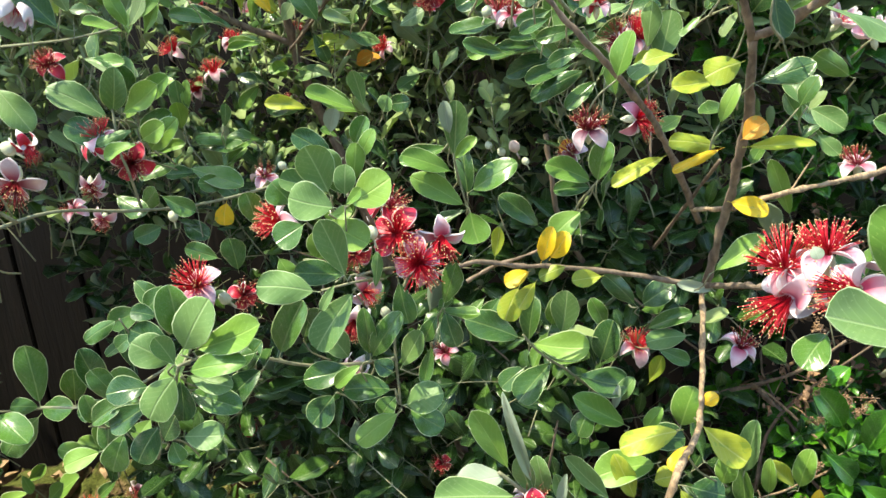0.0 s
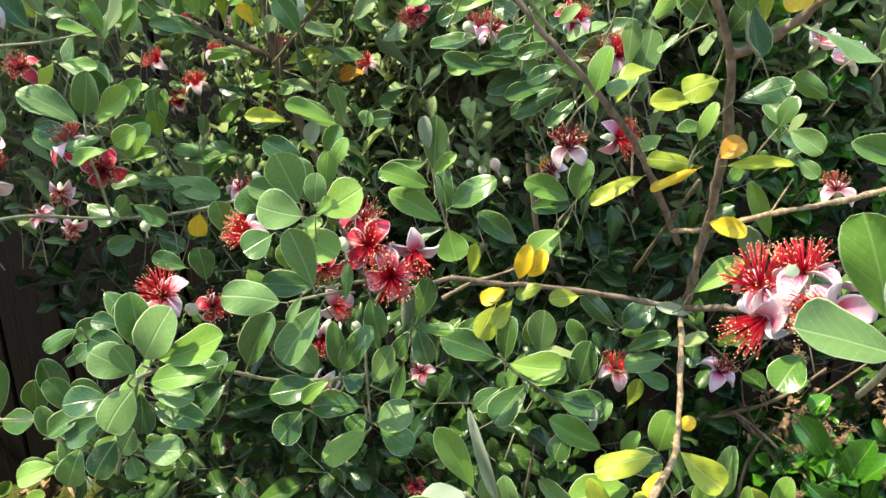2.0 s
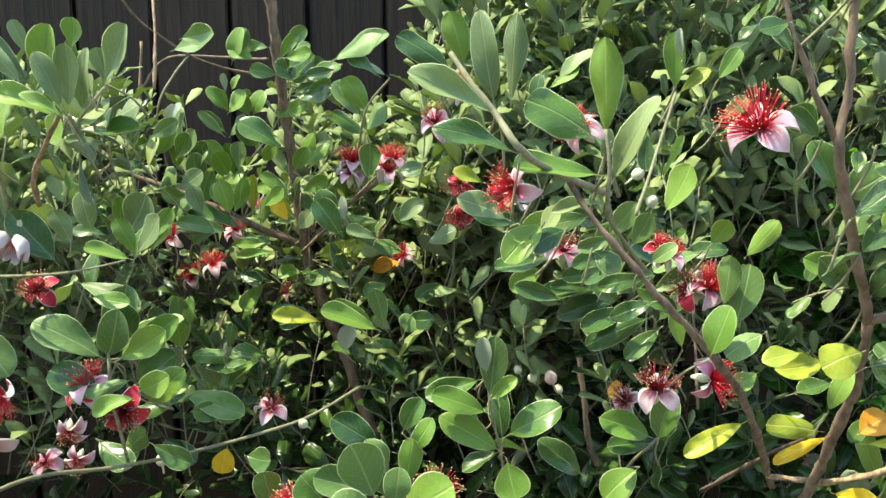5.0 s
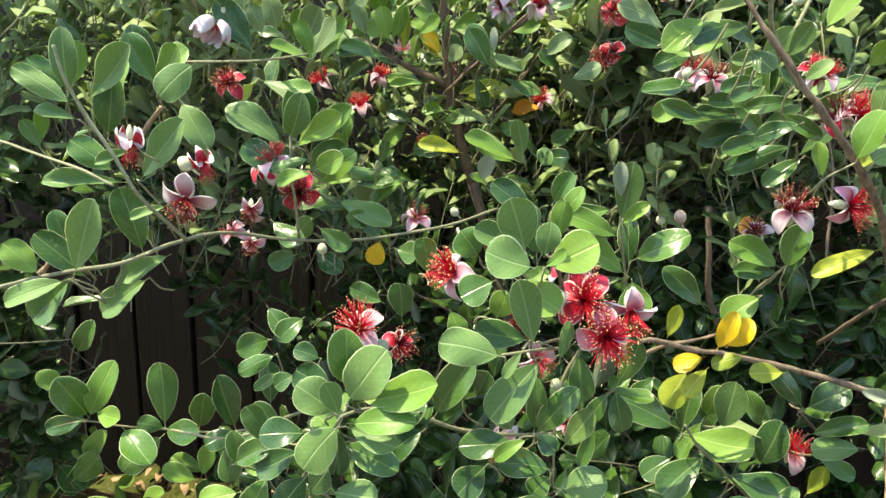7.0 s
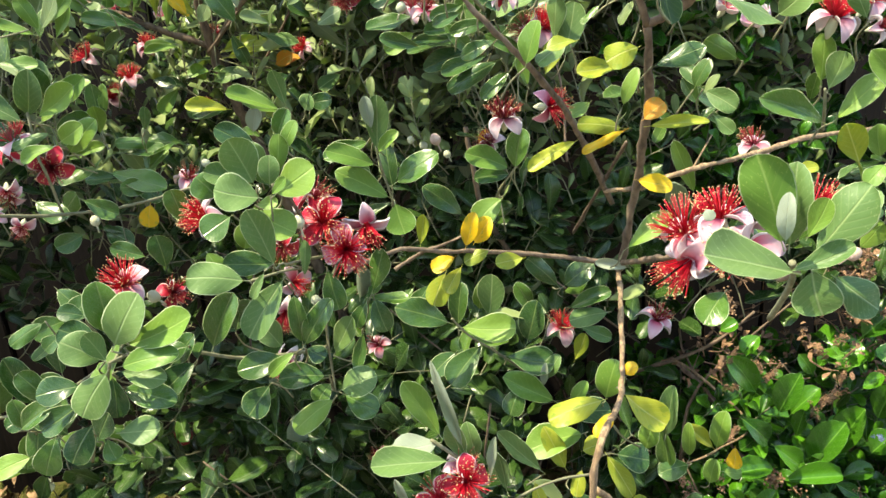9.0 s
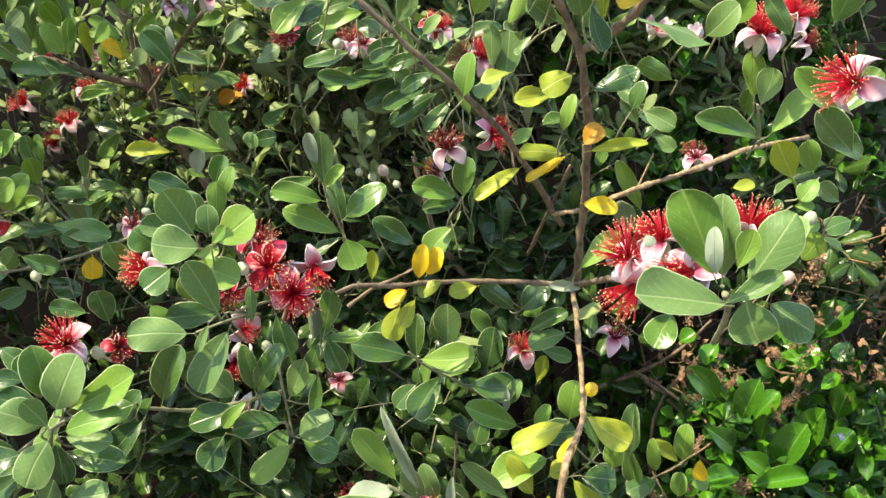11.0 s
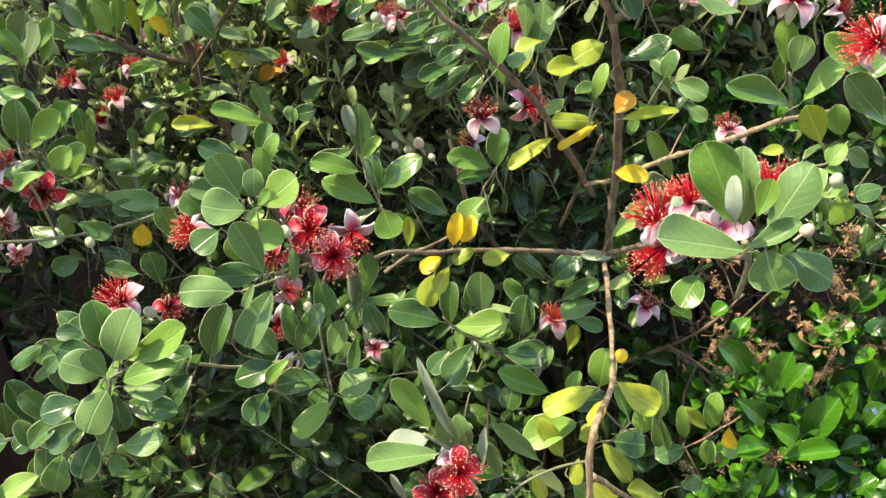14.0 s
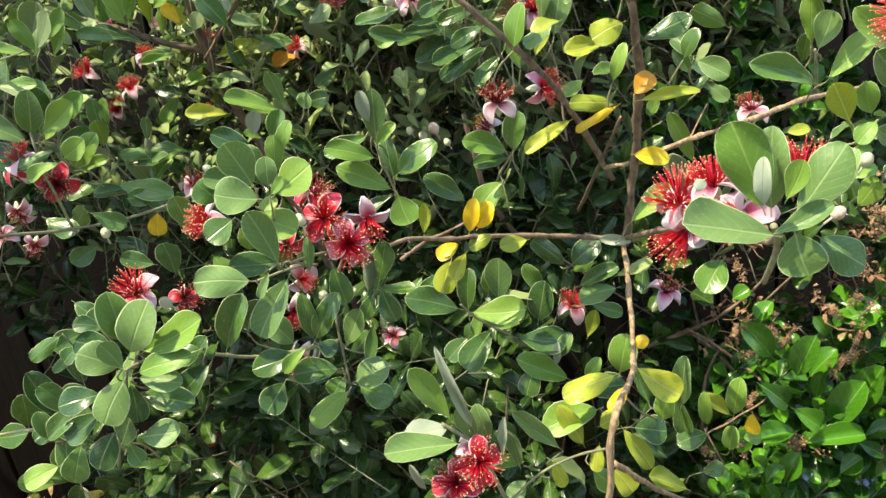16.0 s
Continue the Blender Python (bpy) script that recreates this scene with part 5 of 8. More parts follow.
leaf((-0.439, 0.610, 1.214), (-0.433, 0.599, 1.266), 0.0210, 179, 's')
leaf((-0.469, 0.660, 1.217), (-0.455, 0.652, 1.256), 0.0182, 139, 'n')
leaf((-0.488, 0.640, 1.172), (-0.481, 0.634, 1.201), 0.0123, 154, 'n')
leaf((-0.489, 0.640, 1.165), (-0.501, 0.634, 1.191), 0.0135, -72, 's')
leaf((-0.413, 0.700, 1.218), (-0.433, 0.688, 1.264), 0.0253, -83, 'g')
leaf((-0.427, 0.720, 1.219), (-0.396, 0.711, 1.256), 0.0239, 98, 'n')
leaf((-0.356, 0.660, 1.244), (-0.387, 0.652, 1.215), 0.0299, -72, 's')
leaf((-0.393, 0.700, 1.209), (-0.363, 0.690, 1.169), 0.0276, 43, 's')
leaf((-0.301, 0.735, 1.165), (-0.242, 0.722, 1.207), 0.0263, 52, 'n')
leaf((-0.306, 0.735, 1.167), (-0.356, 0.721, 1.206), 0.0290, -51, 's')
leaf((-0.294, 0.700, 1.146), (-0.330, 0.690, 1.173), 0.0273, -61, 'g')
leaf((-0.266, 0.690, 1.165), (-0.302, 0.682, 1.155), 0.0108, -59, 's')
leaf((-0.287, 0.735, 1.143), (-0.249, 0.727, 1.173), 0.0295, 77, 'g')
leaf((-0.311, 0.765, 1.170), (-0.294, 0.754, 1.225), 0.0292, 129, 's')
leaf((-0.287, 0.750, 1.127), (-0.244, 0.742, 1.141), 0.0145, 62, 'n')
leaf((-0.302, 0.900, 1.128), (-0.299, 0.888, 1.187), 0.0211, 179, 'g')
leaf((-0.295, 0.900, 1.148), (-0.288, 0.892, 1.186), 0.0128, 145, 'n')
leaf((-0.243, 0.950, 1.105), (-0.304, 0.937, 1.112), 0.0180, -57, 'g')
leaf((-0.282, 0.940, 1.069), (-0.233, 0.929, 1.107), 0.0123, 72, 'n')
leaf((-0.295, 0.950, 1.061), (-0.263, 0.941, 1.033), 0.0247, 47, 'g')
leaf((-0.293, 0.950, 1.063), (-0.349, 0.938, 1.071), 0.0148, -55, 'g')
leaf((-0.292, 0.705, 1.175), (-0.272, 0.680, 1.218), 0.0238, 154, 's')
leaf((-0.283, 0.700, 1.176), (-0.237, 0.686, 1.204), 0.0225, 85, 'n')
leaf((-0.261, 0.680, 1.154), (-0.295, 0.675, 1.144), 0.0147, -47, 'n')
leaf((-0.264, 0.690, 1.154), (-0.236, 0.674, 1.170), 0.0207, 103, 'n')
leaf((-0.333, 0.760, 1.088), (-0.295, 0.738, 1.072), 0.0226, 42, 'g')
leaf((-0.371, 0.850, 0.918), (-0.403, 0.824, 0.911), 0.0304, -61, 'g')
leaf((-0.377, 0.850, 0.961), (-0.338, 0.834, 0.928), 0.0264, 41, 'g')
leaf((-0.329, 0.850, 0.951), (-0.354, 0.824, 0.930), 0.0263, -45, 'g')
leaf((-0.282, 0.750, 1.088), (-0.248, 0.752, 1.067), 0.0201, 65, 'g')
leaf((-0.208, 0.780, 1.062), (-0.181, 0.765, 1.063), 0.0240, 69, 'g')
leaf((-0.226, 0.788, 1.068), (-0.233, 0.788, 1.040), 0.0211, -95, 'y')
stem([(-0.482, 0.530, 1.073), (-0.461, 0.540, 1.077), (-0.440, 0.550, 1.082), (-0.412, 0.557, 1.088), (-0.377, 0.570, 1.094), (-0.351, 0.600, 1.104), (-0.335, 0.660, 1.099), (-0.295, 0.720, 1.080), (-0.244, 0.780, 1.069), (-0.162, 0.820, 1.080), (-0.114, 0.900, 1.085)], 0.0017, 0.0015, 'twig')
stem([(-0.398, 0.540, 1.255), (-0.395, 0.545, 1.232), (-0.387, 0.550, 1.211), (-0.369, 0.550, 1.184), (-0.357, 0.555, 1.158), (-0.353, 0.570, 1.140), (-0.346, 0.610, 1.104)], 0.0012, 0.0016, 'twig')
stem([(-0.293, 0.710, 1.211), (-0.289, 0.700, 1.172), (-0.289, 0.700, 1.141), (-0.288, 0.705, 1.125), (-0.293, 0.730, 1.080)], 0.0012, 0.0014, 'twig')
stem([(-0.394, 0.720, 1.241), (-0.352, 0.710, 1.243), (-0.315, 0.710, 1.246), (-0.279, 0.720, 1.253)], 0.0013, 0.0008, 'twig')
stem([(-0.400, 0.680, 1.203), (-0.420, 0.680, 1.177), (-0.424, 0.660, 1.157)], 0.0022, 0.0022, 'tan')
stem([(-0.512, 0.620, 1.174), (-0.462, 0.600, 1.168), (-0.408, 0.570, 1.165), (-0.375, 0.560, 1.156)], 0.0012, 0.0012, 'twig')
flower((-0.371, 0.662, 1.128), (0.100, -0.800, -0.550), 0.052, 'droop')
flower((-0.362, 0.674, 1.160), (0.520, -0.350, -0.780), 0.029, 'tassel')
flower((-0.366, 0.572, 1.190), (0.080, -0.150, -0.980), 0.029, 'tassel')
flower((-0.348, 0.690, 1.281), (-0.35, -0.45, -0.80), 0.045, 'half')
flower((-0.376, 0.771, 1.219), (0.050, -0.850, 0.520), 0.040, 'maroon')
flower((-0.320, 0.721, 1.145), (-0.137, -0.089, 0.987), 0.039, 'dark')
flower((-0.291, 0.725, 1.128), (0.250, -0.930, -0.100), 0.044, 'maroon')
flower((-0.203, 0.864, 1.073), (0.211, -0.458, 0.863), 0.038, 'back')
flower((-0.358, 0.725, 1.082), (0.091, -0.775, 0.625), 0.028, 'back')
flower((-0.347, 0.745, 1.104), (0.271, -0.718, -0.641), 0.028, 'back')
bud((-0.375, 0.670, 1.156), 0.0079, 'bud')
bud((-0.292, 0.800, 1.050), 0.0066, 'bud')
# green shoot and dry wood low by the stones
stem([(-0.869, 0.980, 0.481), (-0.812, 0.980, 0.532), (-0.757, 0.980, 0.601), (-0.721, 0.980, 0.653), (-0.703, 0.980, 0.677)], 0.0015, 0.0009, 'green')
leaf((-0.822, 0.980, 0.529), (-0.811, 0.969, 0.586), 0.0236, 117, 'n')
leaf((-0.820, 0.980, 0.534), (-0.802, 0.974, 0.594), 0.0253, 77, 'n')
leaf((-0.733, 0.980, 0.628), (-0.744, 0.979, 0.647), 0.0095, -46, 'n')
leaf((-0.721, 0.980, 0.649), (-0.709, 0.967, 0.686), 0.0168, 146, 'n')
leaf((-0.716, 0.980, 0.653), (-0.686, 0.972, 0.674), 0.0153, 63, 'n')
leaf((-0.746, 0.980, 0.616), (-0.721, 0.974, 0.617), 0.0102, 47, 'n')
leaf((-0.783, 0.980, 0.567), (-0.795, 0.976, 0.583), 0.0082, -49, 'n')
leaf((-0.710, 0.980, 0.670), (-0.695, 0.969, 0.699), 0.0139, 120, 'n')
leaf((-0.839, 0.980, 0.496), (-0.828, 0.976, 0.468), 0.0132, 21, 'n')
leaf((-0.870, 1.050, 0.597), (-0.822, 1.024, 0.582), 0.0375, 16, 'g')
leaf((-0.840, 1.050, 0.542), (-0.781, 1.024, 0.542), 0.0344, 28, 'g')
leaf((-0.727, 1.050, 0.546), (-0.716, 1.051, 0.506), 0.0170, 43, 'n')
leaf((-0.697, 1.050, 0.487), (-0.655, 1.045, 0.529), 0.0241, 71, 'n')
leaf((-0.611, 1.100, 0.483), (-0.577, 1.075, 0.551), 0.0321, 104, 'g')
leaf((-0.809, 1.050, 0.457), (-0.758, 1.049, 0.485), 0.0236, 30, 'n')
leaf((-0.837, 1.100, 0.500), (-0.782, 1.078, 0.532), 0.0274, 61, 'g')
stem([(-0.481, 0.610, 1.063), (-0.467, 0.610, 1.082), (-0.465, 0.620, 1.095), (-0.463, 0.630, 1.104)], 0.0026, 0.0022, 'tan')
# tall sprigs at the top
leaf((0.084, 0.680, 1.289), (0.049, 0.676, 1.281), 0.0154, -77, 's')
leaf((0.105, 0.700, 1.270), (0.077, 0.695, 1.262), 0.0121, -79, 's')
leaf((0.099, 0.720, 1.277), (0.074, 0.705, 1.288), 0.0141, -87, 'g')
leaf((0.147, 0.740, 1.232), (0.103, 0.740, 1.223), 0.0154, -78, 'g')
leaf((0.134, 0.750, 1.221), (0.174, 0.747, 1.200), 0.0156, 82, 'g')
leaf((0.117, 0.740, 1.242), (0.086, 0.725, 1.230), 0.0138, -61, 'g')
leaf((0.147, 0.720, 1.215), (0.110, 0.724, 1.201), 0.0150, -65, 'g')
leaf((0.076, 0.760, 1.210), (0.035, 0.750, 1.223), 0.0158, -81, 'g')
leaf((0.222, 0.600, 1.309), (0.204, 0.597, 1.342), 0.0168, -103, 'g')
leaf((0.226, 0.600, 1.306), (0.242, 0.581, 1.323), 0.0269, 103, 's')
leaf((0.232, 0.600, 1.279), (0.247, 0.581, 1.299), 0.0238, 95, 's')
leaf((0.241, 0.550, 1.307), (0.255, 0.534, 1.320), 0.0242, 83, 's')
leaf((0.259, 0.520, 1.285), (0.273, 0.507, 1.322), 0.0229, 88, 'n')
leaf((0.215, 0.550, 1.340), (0.229, 0.535, 1.348), 0.0179, 84, 's')
leaf((0.205, 0.600, 1.346), (0.184, 0.586, 1.362), 0.0198, -128, 'g')
leaf((0.199, 0.470, 1.287), (0.203, 0.470, 1.266), 0.0086, 114, 'y')
leaf((0.233, 0.470, 1.282), (0.219, 0.470, 1.273), 0.0126, -62, 'o')
leaf((0.210, 0.470, 1.287), (0.212, 0.462, 1.306), 0.0110, 125, 's')
leaf((0.234, 0.600, 1.249), (0.206, 0.584, 1.270), 0.0172, -118, 's')
leaf((0.246, 0.600, 1.241), (0.257, 0.580, 1.266), 0.0207, 106, 'g')
leaf((0.256, 0.550, 1.300), (0.266, 0.536, 1.284), 0.0152, 57, 'g')
leaf((0.239, 0.560, 1.317), (0.235, 0.562, 1.286), 0.0126, -41, 'n')
leaf((-0.102, 0.950, 1.375), (-0.126, 0.935, 1.412), 0.0252, -105, 'n')
leaf((-0.107, 0.970, 1.351), (-0.143, 0.958, 1.378), 0.0189, -67, 'g')
leaf((-0.301, 0.800, 1.182), (-0.274, 0.786, 1.194), 0.0203, 87, 'g')
leaf((-0.337, 1.100, 1.287), (-0.335, 1.077, 1.333), 0.0259, -150, 's')
leaf((-0.365, 1.100, 1.323), (-0.358, 1.090, 1.392), 0.0282, 125, 's')
leaf((-0.294, 1.100, 1.385), (-0.308, 1.077, 1.410), 0.0217, -114, 'n')
leaf((-0.291, 1.100, 1.388), (-0.262, 1.081, 1.407), 0.0191, 120, 'n')
leaf((-0.298, 1.100, 1.357), (-0.326, 1.094, 1.384), 0.0158, -63, 'g')
leaf((-0.270, 1.050, 1.369), (-0.225, 1.024, 1.354), 0.0243, 78, 's')
leaf((-0.178, 1.000, 1.396), (-0.149, 0.985, 1.413), 0.0172, 109, 'n')
leaf((-0.196, 1.000, 1.409), (-0.156, 0.995, 1.438), 0.0229, 94, 's')
leaf((-0.183, 1.000, 1.421), (-0.208, 0.979, 1.431), 0.0229, -88, 'g')
leaf((-0.226, 1.050, 1.375), (-0.189, 1.052, 1.394), 0.0183, 82, 'n')
flower((0.130, 0.504, 1.348), (-0.602, -0.418, 0.680), 0.038, 'open')
flower((0.068, 0.634, 1.349), (-0.711, -0.424, 0.561), 0.033, 'open')
flower((0.021, 0.606, 1.314), (-0.946, -0.322, -0.026), 0.037, 'open')
flower((0.004, 0.978, 1.264), (-0.436, -0.878, -0.199), 0.038, 'dark')
flower((0.085, 0.803, 1.242), (0.110, -0.335, 0.936), 0.038, 'back')
flower((0.147, 0.725, 1.257), (0.466, -0.722, 0.512), 0.028, 'flat')
flower((-0.019, 0.661, 1.379), (0.226, -0.186, 0.956), 0.028, 'open')
flower((-0.031, 0.685, 1.357), (-0.045, -0.715, 0.698), 0.029, 'back')
flower((0.257, 0.501, 1.335), (0.429, -0.156, 0.890), 0.032, 'back')
flower((-0.127, 1.002, 1.319), (0.002, -0.137, 0.991), 0.044, 'open')
flower((-0.079, 0.983, 1.323), (0.102, -0.282, 0.954), 0.039, 'open')
flower((0.324, 0.625, 1.231), (0.223, -0.709, 0.669), 0.028, 'half')
flower((-0.352, 1.305, 1.202), (-0.026, -0.488, 0.873), 0.039, 'open')
bud((0.109, 0.700, 1.333), 0.0061, 'white')
bud((0.059, 0.780, 1.249), 0.0061, 'white')
bud((0.145, 0.780, 1.315), 0.0065, 'white')
bud((0.158, 0.780, 1.291), 0.0066, 'white')
bud((-0.284, 1.200, 1.203), 0.0057, 'white')
# dark stem at the left, in front of the fence
leaf((-0.332, 0.850, 1.254), (-0.305, 0.840, 1.298), 0.0308, 106, 'v')
leaf((-0.311, 0.850, 1.238), (-0.285, 0.841, 1.276), 0.0151, 100, 'n')
leaf((-0.337, 0.850, 1.258), (-0.331, 0.842, 1.296), 0.0150, 161, 'n')
leaf((-0.257, 0.950, 1.248), (-0.312, 0.937, 1.262), 0.0194, -65, 'g')
leaf((-0.257, 0.950, 1.265), (-0.265, 0.941, 1.305), 0.0214, -121, 'n')
leaf((-0.254, 0.950, 1.266), (-0.235, 0.941, 1.308), 0.0161, 113, 'n')
leaf((-0.246, 0.950, 1.267), (-0.234, 0.942, 1.306), 0.0095, 125, 'n')
leaf((-0.203, 1.000, 1.253), (-0.221, 0.993, 1.279), 0.0179, -86, 'y')
leaf((-0.193, 1.000, 1.243), (-0.177, 0.995, 1.264), 0.0194, 89, 'v')
leaf((-0.135, 0.950, 1.240), (-0.161, 0.939, 1.283), 0.0289, -92, 'g')
leaf((-0.132, 0.950, 1.256), (-0.133, 0.944, 1.286), 0.0094, -166, 'u')
leaf((-0.094, 0.950, 1.238), (-0.130, 0.942, 1.251), 0.0156, -68, 'v')
leaf((-0.219, 1.000, 1.218), (-0.264, 0.990, 1.216), 0.0109, -63, 'n')
leaf((-0.168, 1.000, 1.133), (-0.224, 0.987, 1.146), 0.0198, -61, 'm')
leaf((-0.140, 0.970, 1.103), (-0.130, 0.963, 1.136), 0.0216, 113, 'u')
leaf((-0.182, 1.050, 1.203), (-0.131, 1.040, 1.219), 0.0181, 67, 'm')
leaf((-0.253, 0.900, 1.127), (-0.246, 0.894, 1.157), 0.0132, 135, 'g')
leaf((-0.301, 0.700, 1.228), (-0.268, 0.694, 1.224), 0.0139, 57, 'n')
leaf((-0.304, 0.900, 1.248), (-0.319, 0.894, 1.270), 0.0154, -82, 'v')
leaf((-0.272, 0.900, 1.270), (-0.280, 0.892, 1.303), 0.0174, -115, 'v')
leaf((-0.221, 0.950, 1.275), (-0.196, 0.944, 1.296), 0.0180, 83, 'n')
leaf((-0.296, 0.900, 1.297), (-0.269, 0.894, 1.316), 0.0198, 83, 'v')
leaf((-0.074, 0.950, 1.256), (-0.046, 0.943, 1.281), 0.0207, 79, 'v')
leaf((-0.043, 0.950, 1.232), (-0.010, 0.943, 1.250), 0.0198, 70, 'v')
stem([(-0.215, 1.000, 1.516), (-0.215, 1.010, 1.480), (-0.215, 1.040, 1.418), (-0.213, 1.070, 1.350), (-0.209, 1.090, 1.277), (-0.203, 1.110, 1.199), (-0.189, 1.130, 1.132), (-0.171, 1.160, 1.068)], 0.0052, 0.0074, 'bark')
stem([(-0.169, 1.160, 1.067), (-0.080, 1.200, 0.750), (0.020, 1.220, 0.400), (0.050, 1.220, 0.000)], 0.0074, 0.0130, 'bark')
stem([(-0.209, 1.110, 1.211), (-0.286, 1.120, 1.242), (-0.363, 1.140, 1.275), (-0.465, 1.150, 1.310), (-0.549, 1.150, 1.325)], 0.0050, 0.0024, 'bark')
stem([(-0.208, 1.120, 1.203), (-0.169, 1.080, 1.243), (-0.125, 1.030, 1.280), (-0.090, 1.000, 1.304)], 0.0038, 0.0020, 'bark')
stem([(-0.205, 1.120, 1.195), (-0.154, 1.100, 1.193), (-0.093, 1.080, 1.179)], 0.0014, 0.0010, 'twig')
stem([(-0.400, 1.100, 1.473), (-0.407, 1.100, 1.399), (-0.425, 1.120, 1.313)], 0.0016, 0.0020, 'tan')
stem([(-0.406, 1.100, 1.410), (-0.366, 1.100, 1.453), (-0.251, 1.050, 1.445), (-0.226, 1.030, 1.443)], 0.0016, 0.0016, 'bark')
leaf((-0.186, 1.080, 1.205), (-0.139, 1.080, 1.210), 0.0190, 51, 'm')
leaf((-0.115, 1.080, 1.180), (-0.088, 1.063, 1.194), 0.0198, 89, 'o')
leaf((-0.229, 1.050, 1.288), (-0.215, 1.051, 1.253), 0.0161, 75, 'y')
# light sprigs at the top of the left side
leaf((-0.342, 0.655, 1.341), (-0.369, 0.644, 1.378), 0.0225, -68, 'v')
leaf((-0.336, 0.645, 1.340), (-0.315, 0.637, 1.378), 0.0224, 91, 'n')
leaf((-0.399, 0.690, 1.365), (-0.387, 0.682, 1.404), 0.0228, 120, 'v')
leaf((-0.388, 0.660, 1.363), (-0.409, 0.650, 1.402), 0.0241, -75, 'v')
leaf((-0.389, 0.650, 1.363), (-0.411, 0.643, 1.382), 0.0147, -57, 'v')
leaf((-0.382, 0.700, 1.379), (-0.385, 0.694, 1.405), 0.0085, -129, 'u')
leaf((-0.370, 0.700, 1.365), (-0.356, 0.690, 1.412), 0.0212, 122, 'v')
leaf((-0.303, 0.640, 1.382), (-0.331, 0.629, 1.421), 0.0134, -73, 'v')
leaf((-0.311, 0.660, 1.385), (-0.335, 0.650, 1.422), 0.0129, -77, 'v')
leaf((-0.280, 0.640, 1.363), (-0.323, 0.629, 1.382), 0.0167, -55, 'n')
leaf((-0.273, 0.630, 1.362), (-0.298, 0.623, 1.379), 0.0088, -59, 'n')
leaf((-0.308, 0.660, 1.378), (-0.288, 0.650, 1.424), 0.0210, 103, 'n')
leaf((-0.282, 0.645, 1.367), (-0.293, 0.636, 1.405), 0.0148, -102, 'v')
leaf((-0.285, 0.660, 1.366), (-0.278, 0.650, 1.412), 0.0185, 139, 'v')
leaf((-0.286, 0.680, 1.365), (-0.277, 0.670, 1.411), 0.0138, 132, 'v')
leaf((-0.258, 0.655, 1.382), (-0.235, 0.645, 1.423), 0.0189, 89, 'v')
leaf((-0.267, 0.680, 1.387), (-0.270, 0.674, 1.412), 0.0128, -134, 'v')
leaf((-0.299, 0.700, 1.413), (-0.294, 0.695, 1.436), 0.0159, 125, 'n')
leaf((-0.326, 0.690, 1.408), (-0.333, 0.684, 1.433), 0.0105, -104, 'v')
leaf((-0.383, 0.680, 1.325), (-0.403, 0.674, 1.344), 0.0192, -58, 'g')
leaf((-0.334, 0.650, 1.327), (-0.369, 0.642, 1.341), 0.0119, -51, 'n')
leaf((-0.411, 0.660, 1.334), (-0.414, 0.654, 1.361), 0.0161, -123, 'v')
leaf((-0.264, 0.670, 1.344), (-0.291, 0.664, 1.347), 0.0093, -51, 'v')
leaf((-0.287, 0.720, 1.358), (-0.257, 0.713, 1.377), 0.0198, 61, 'v')
leaf((-0.324, 0.700, 1.344), (-0.308, 0.695, 1.363), 0.0224, 76, 'n')
leaf((-0.327, 0.700, 1.348), (-0.335, 0.696, 1.364), 0.0111, -79, 'v')
leaf((-0.321, 0.700, 1.252), (-0.350, 0.689, 1.294), 0.0269, -67, 'g')
leaf((-0.320, 0.720, 1.266), (-0.330, 0.714, 1.294), 0.0158, -91, 'v')
leaf((-0.435, 0.740, 1.213), (-0.451, 0.727, 1.272), 0.0250, -93, 'g')
leaf((-0.447, 0.760, 1.212), (-0.410, 0.751, 1.252), 0.0362, 67, 'n')
leaf((-0.351, 0.780, 1.226), (-0.290, 0.768, 1.207), 0.0195, 42, 'v')
leaf((-0.289, 0.760, 1.247), (-0.326, 0.751, 1.259), 0.0156, -48, 'n')
leaf((-0.290, 0.770, 1.249), (-0.303, 0.763, 1.282), 0.0161, -92, 'n')
leaf((-0.290, 0.770, 1.250), (-0.264, 0.762, 1.283), 0.0255, 70, 'v')
leaf((-0.322, 0.760, 1.270), (-0.327, 0.753, 1.305), 0.0187, -130, 'v')
leaf((-0.445, 0.680, 1.206), (-0.429, 0.673, 1.242), 0.0212, 99, 'n')
leaf((-0.426, 0.700, 1.297), (-0.447, 0.695, 1.307), 0.0164, -48, 'v')
leaf((-0.394, 0.720, 1.301), (-0.404, 0.714, 1.326), 0.0146, -82, 'v')
leaf((-0.381, 0.740, 1.286), (-0.391, 0.733, 1.316), 0.0150, -90, 'v')
leaf((-0.270, 0.800, 1.363), (-0.257, 0.790, 1.377), 0.0103, 120, 'u')
leaf((-0.284, 0.800, 1.350), (-0.255, 0.788, 1.364), 0.0151, 104, 's')
leaf((-0.279, 0.850, 1.329), (-0.261, 0.835, 1.355), 0.0163, 128, 'g')
leaf((-0.286, 0.900, 1.448), (-0.247, 0.880, 1.453), 0.0201, 94, 's')
leaf((-0.130, 0.860, 1.421), (-0.082, 0.845, 1.445), 0.0226, 56, 's')
leaf((-0.082, 0.860, 1.406), (-0.112, 0.856, 1.427), 0.0153, -47, 'g')
leaf((-0.136, 0.960, 1.423), (-0.171, 0.962, 1.416), 0.0147, -81, 'g')
leaf((-0.261, 1.000, 1.439), (-0.242, 0.993, 1.472), 0.0179, 107, 's')
leaf((-0.217, 1.000, 1.452), (-0.249, 0.999, 1.455), 0.0129, -80, 's')
leaf((-0.207, 1.000, 1.439), (-0.184, 0.993, 1.466), 0.0145, 104, 'n')
leaf((-0.198, 1.000, 1.398), (-0.150, 1.003, 1.402), 0.0195, 59, 's')
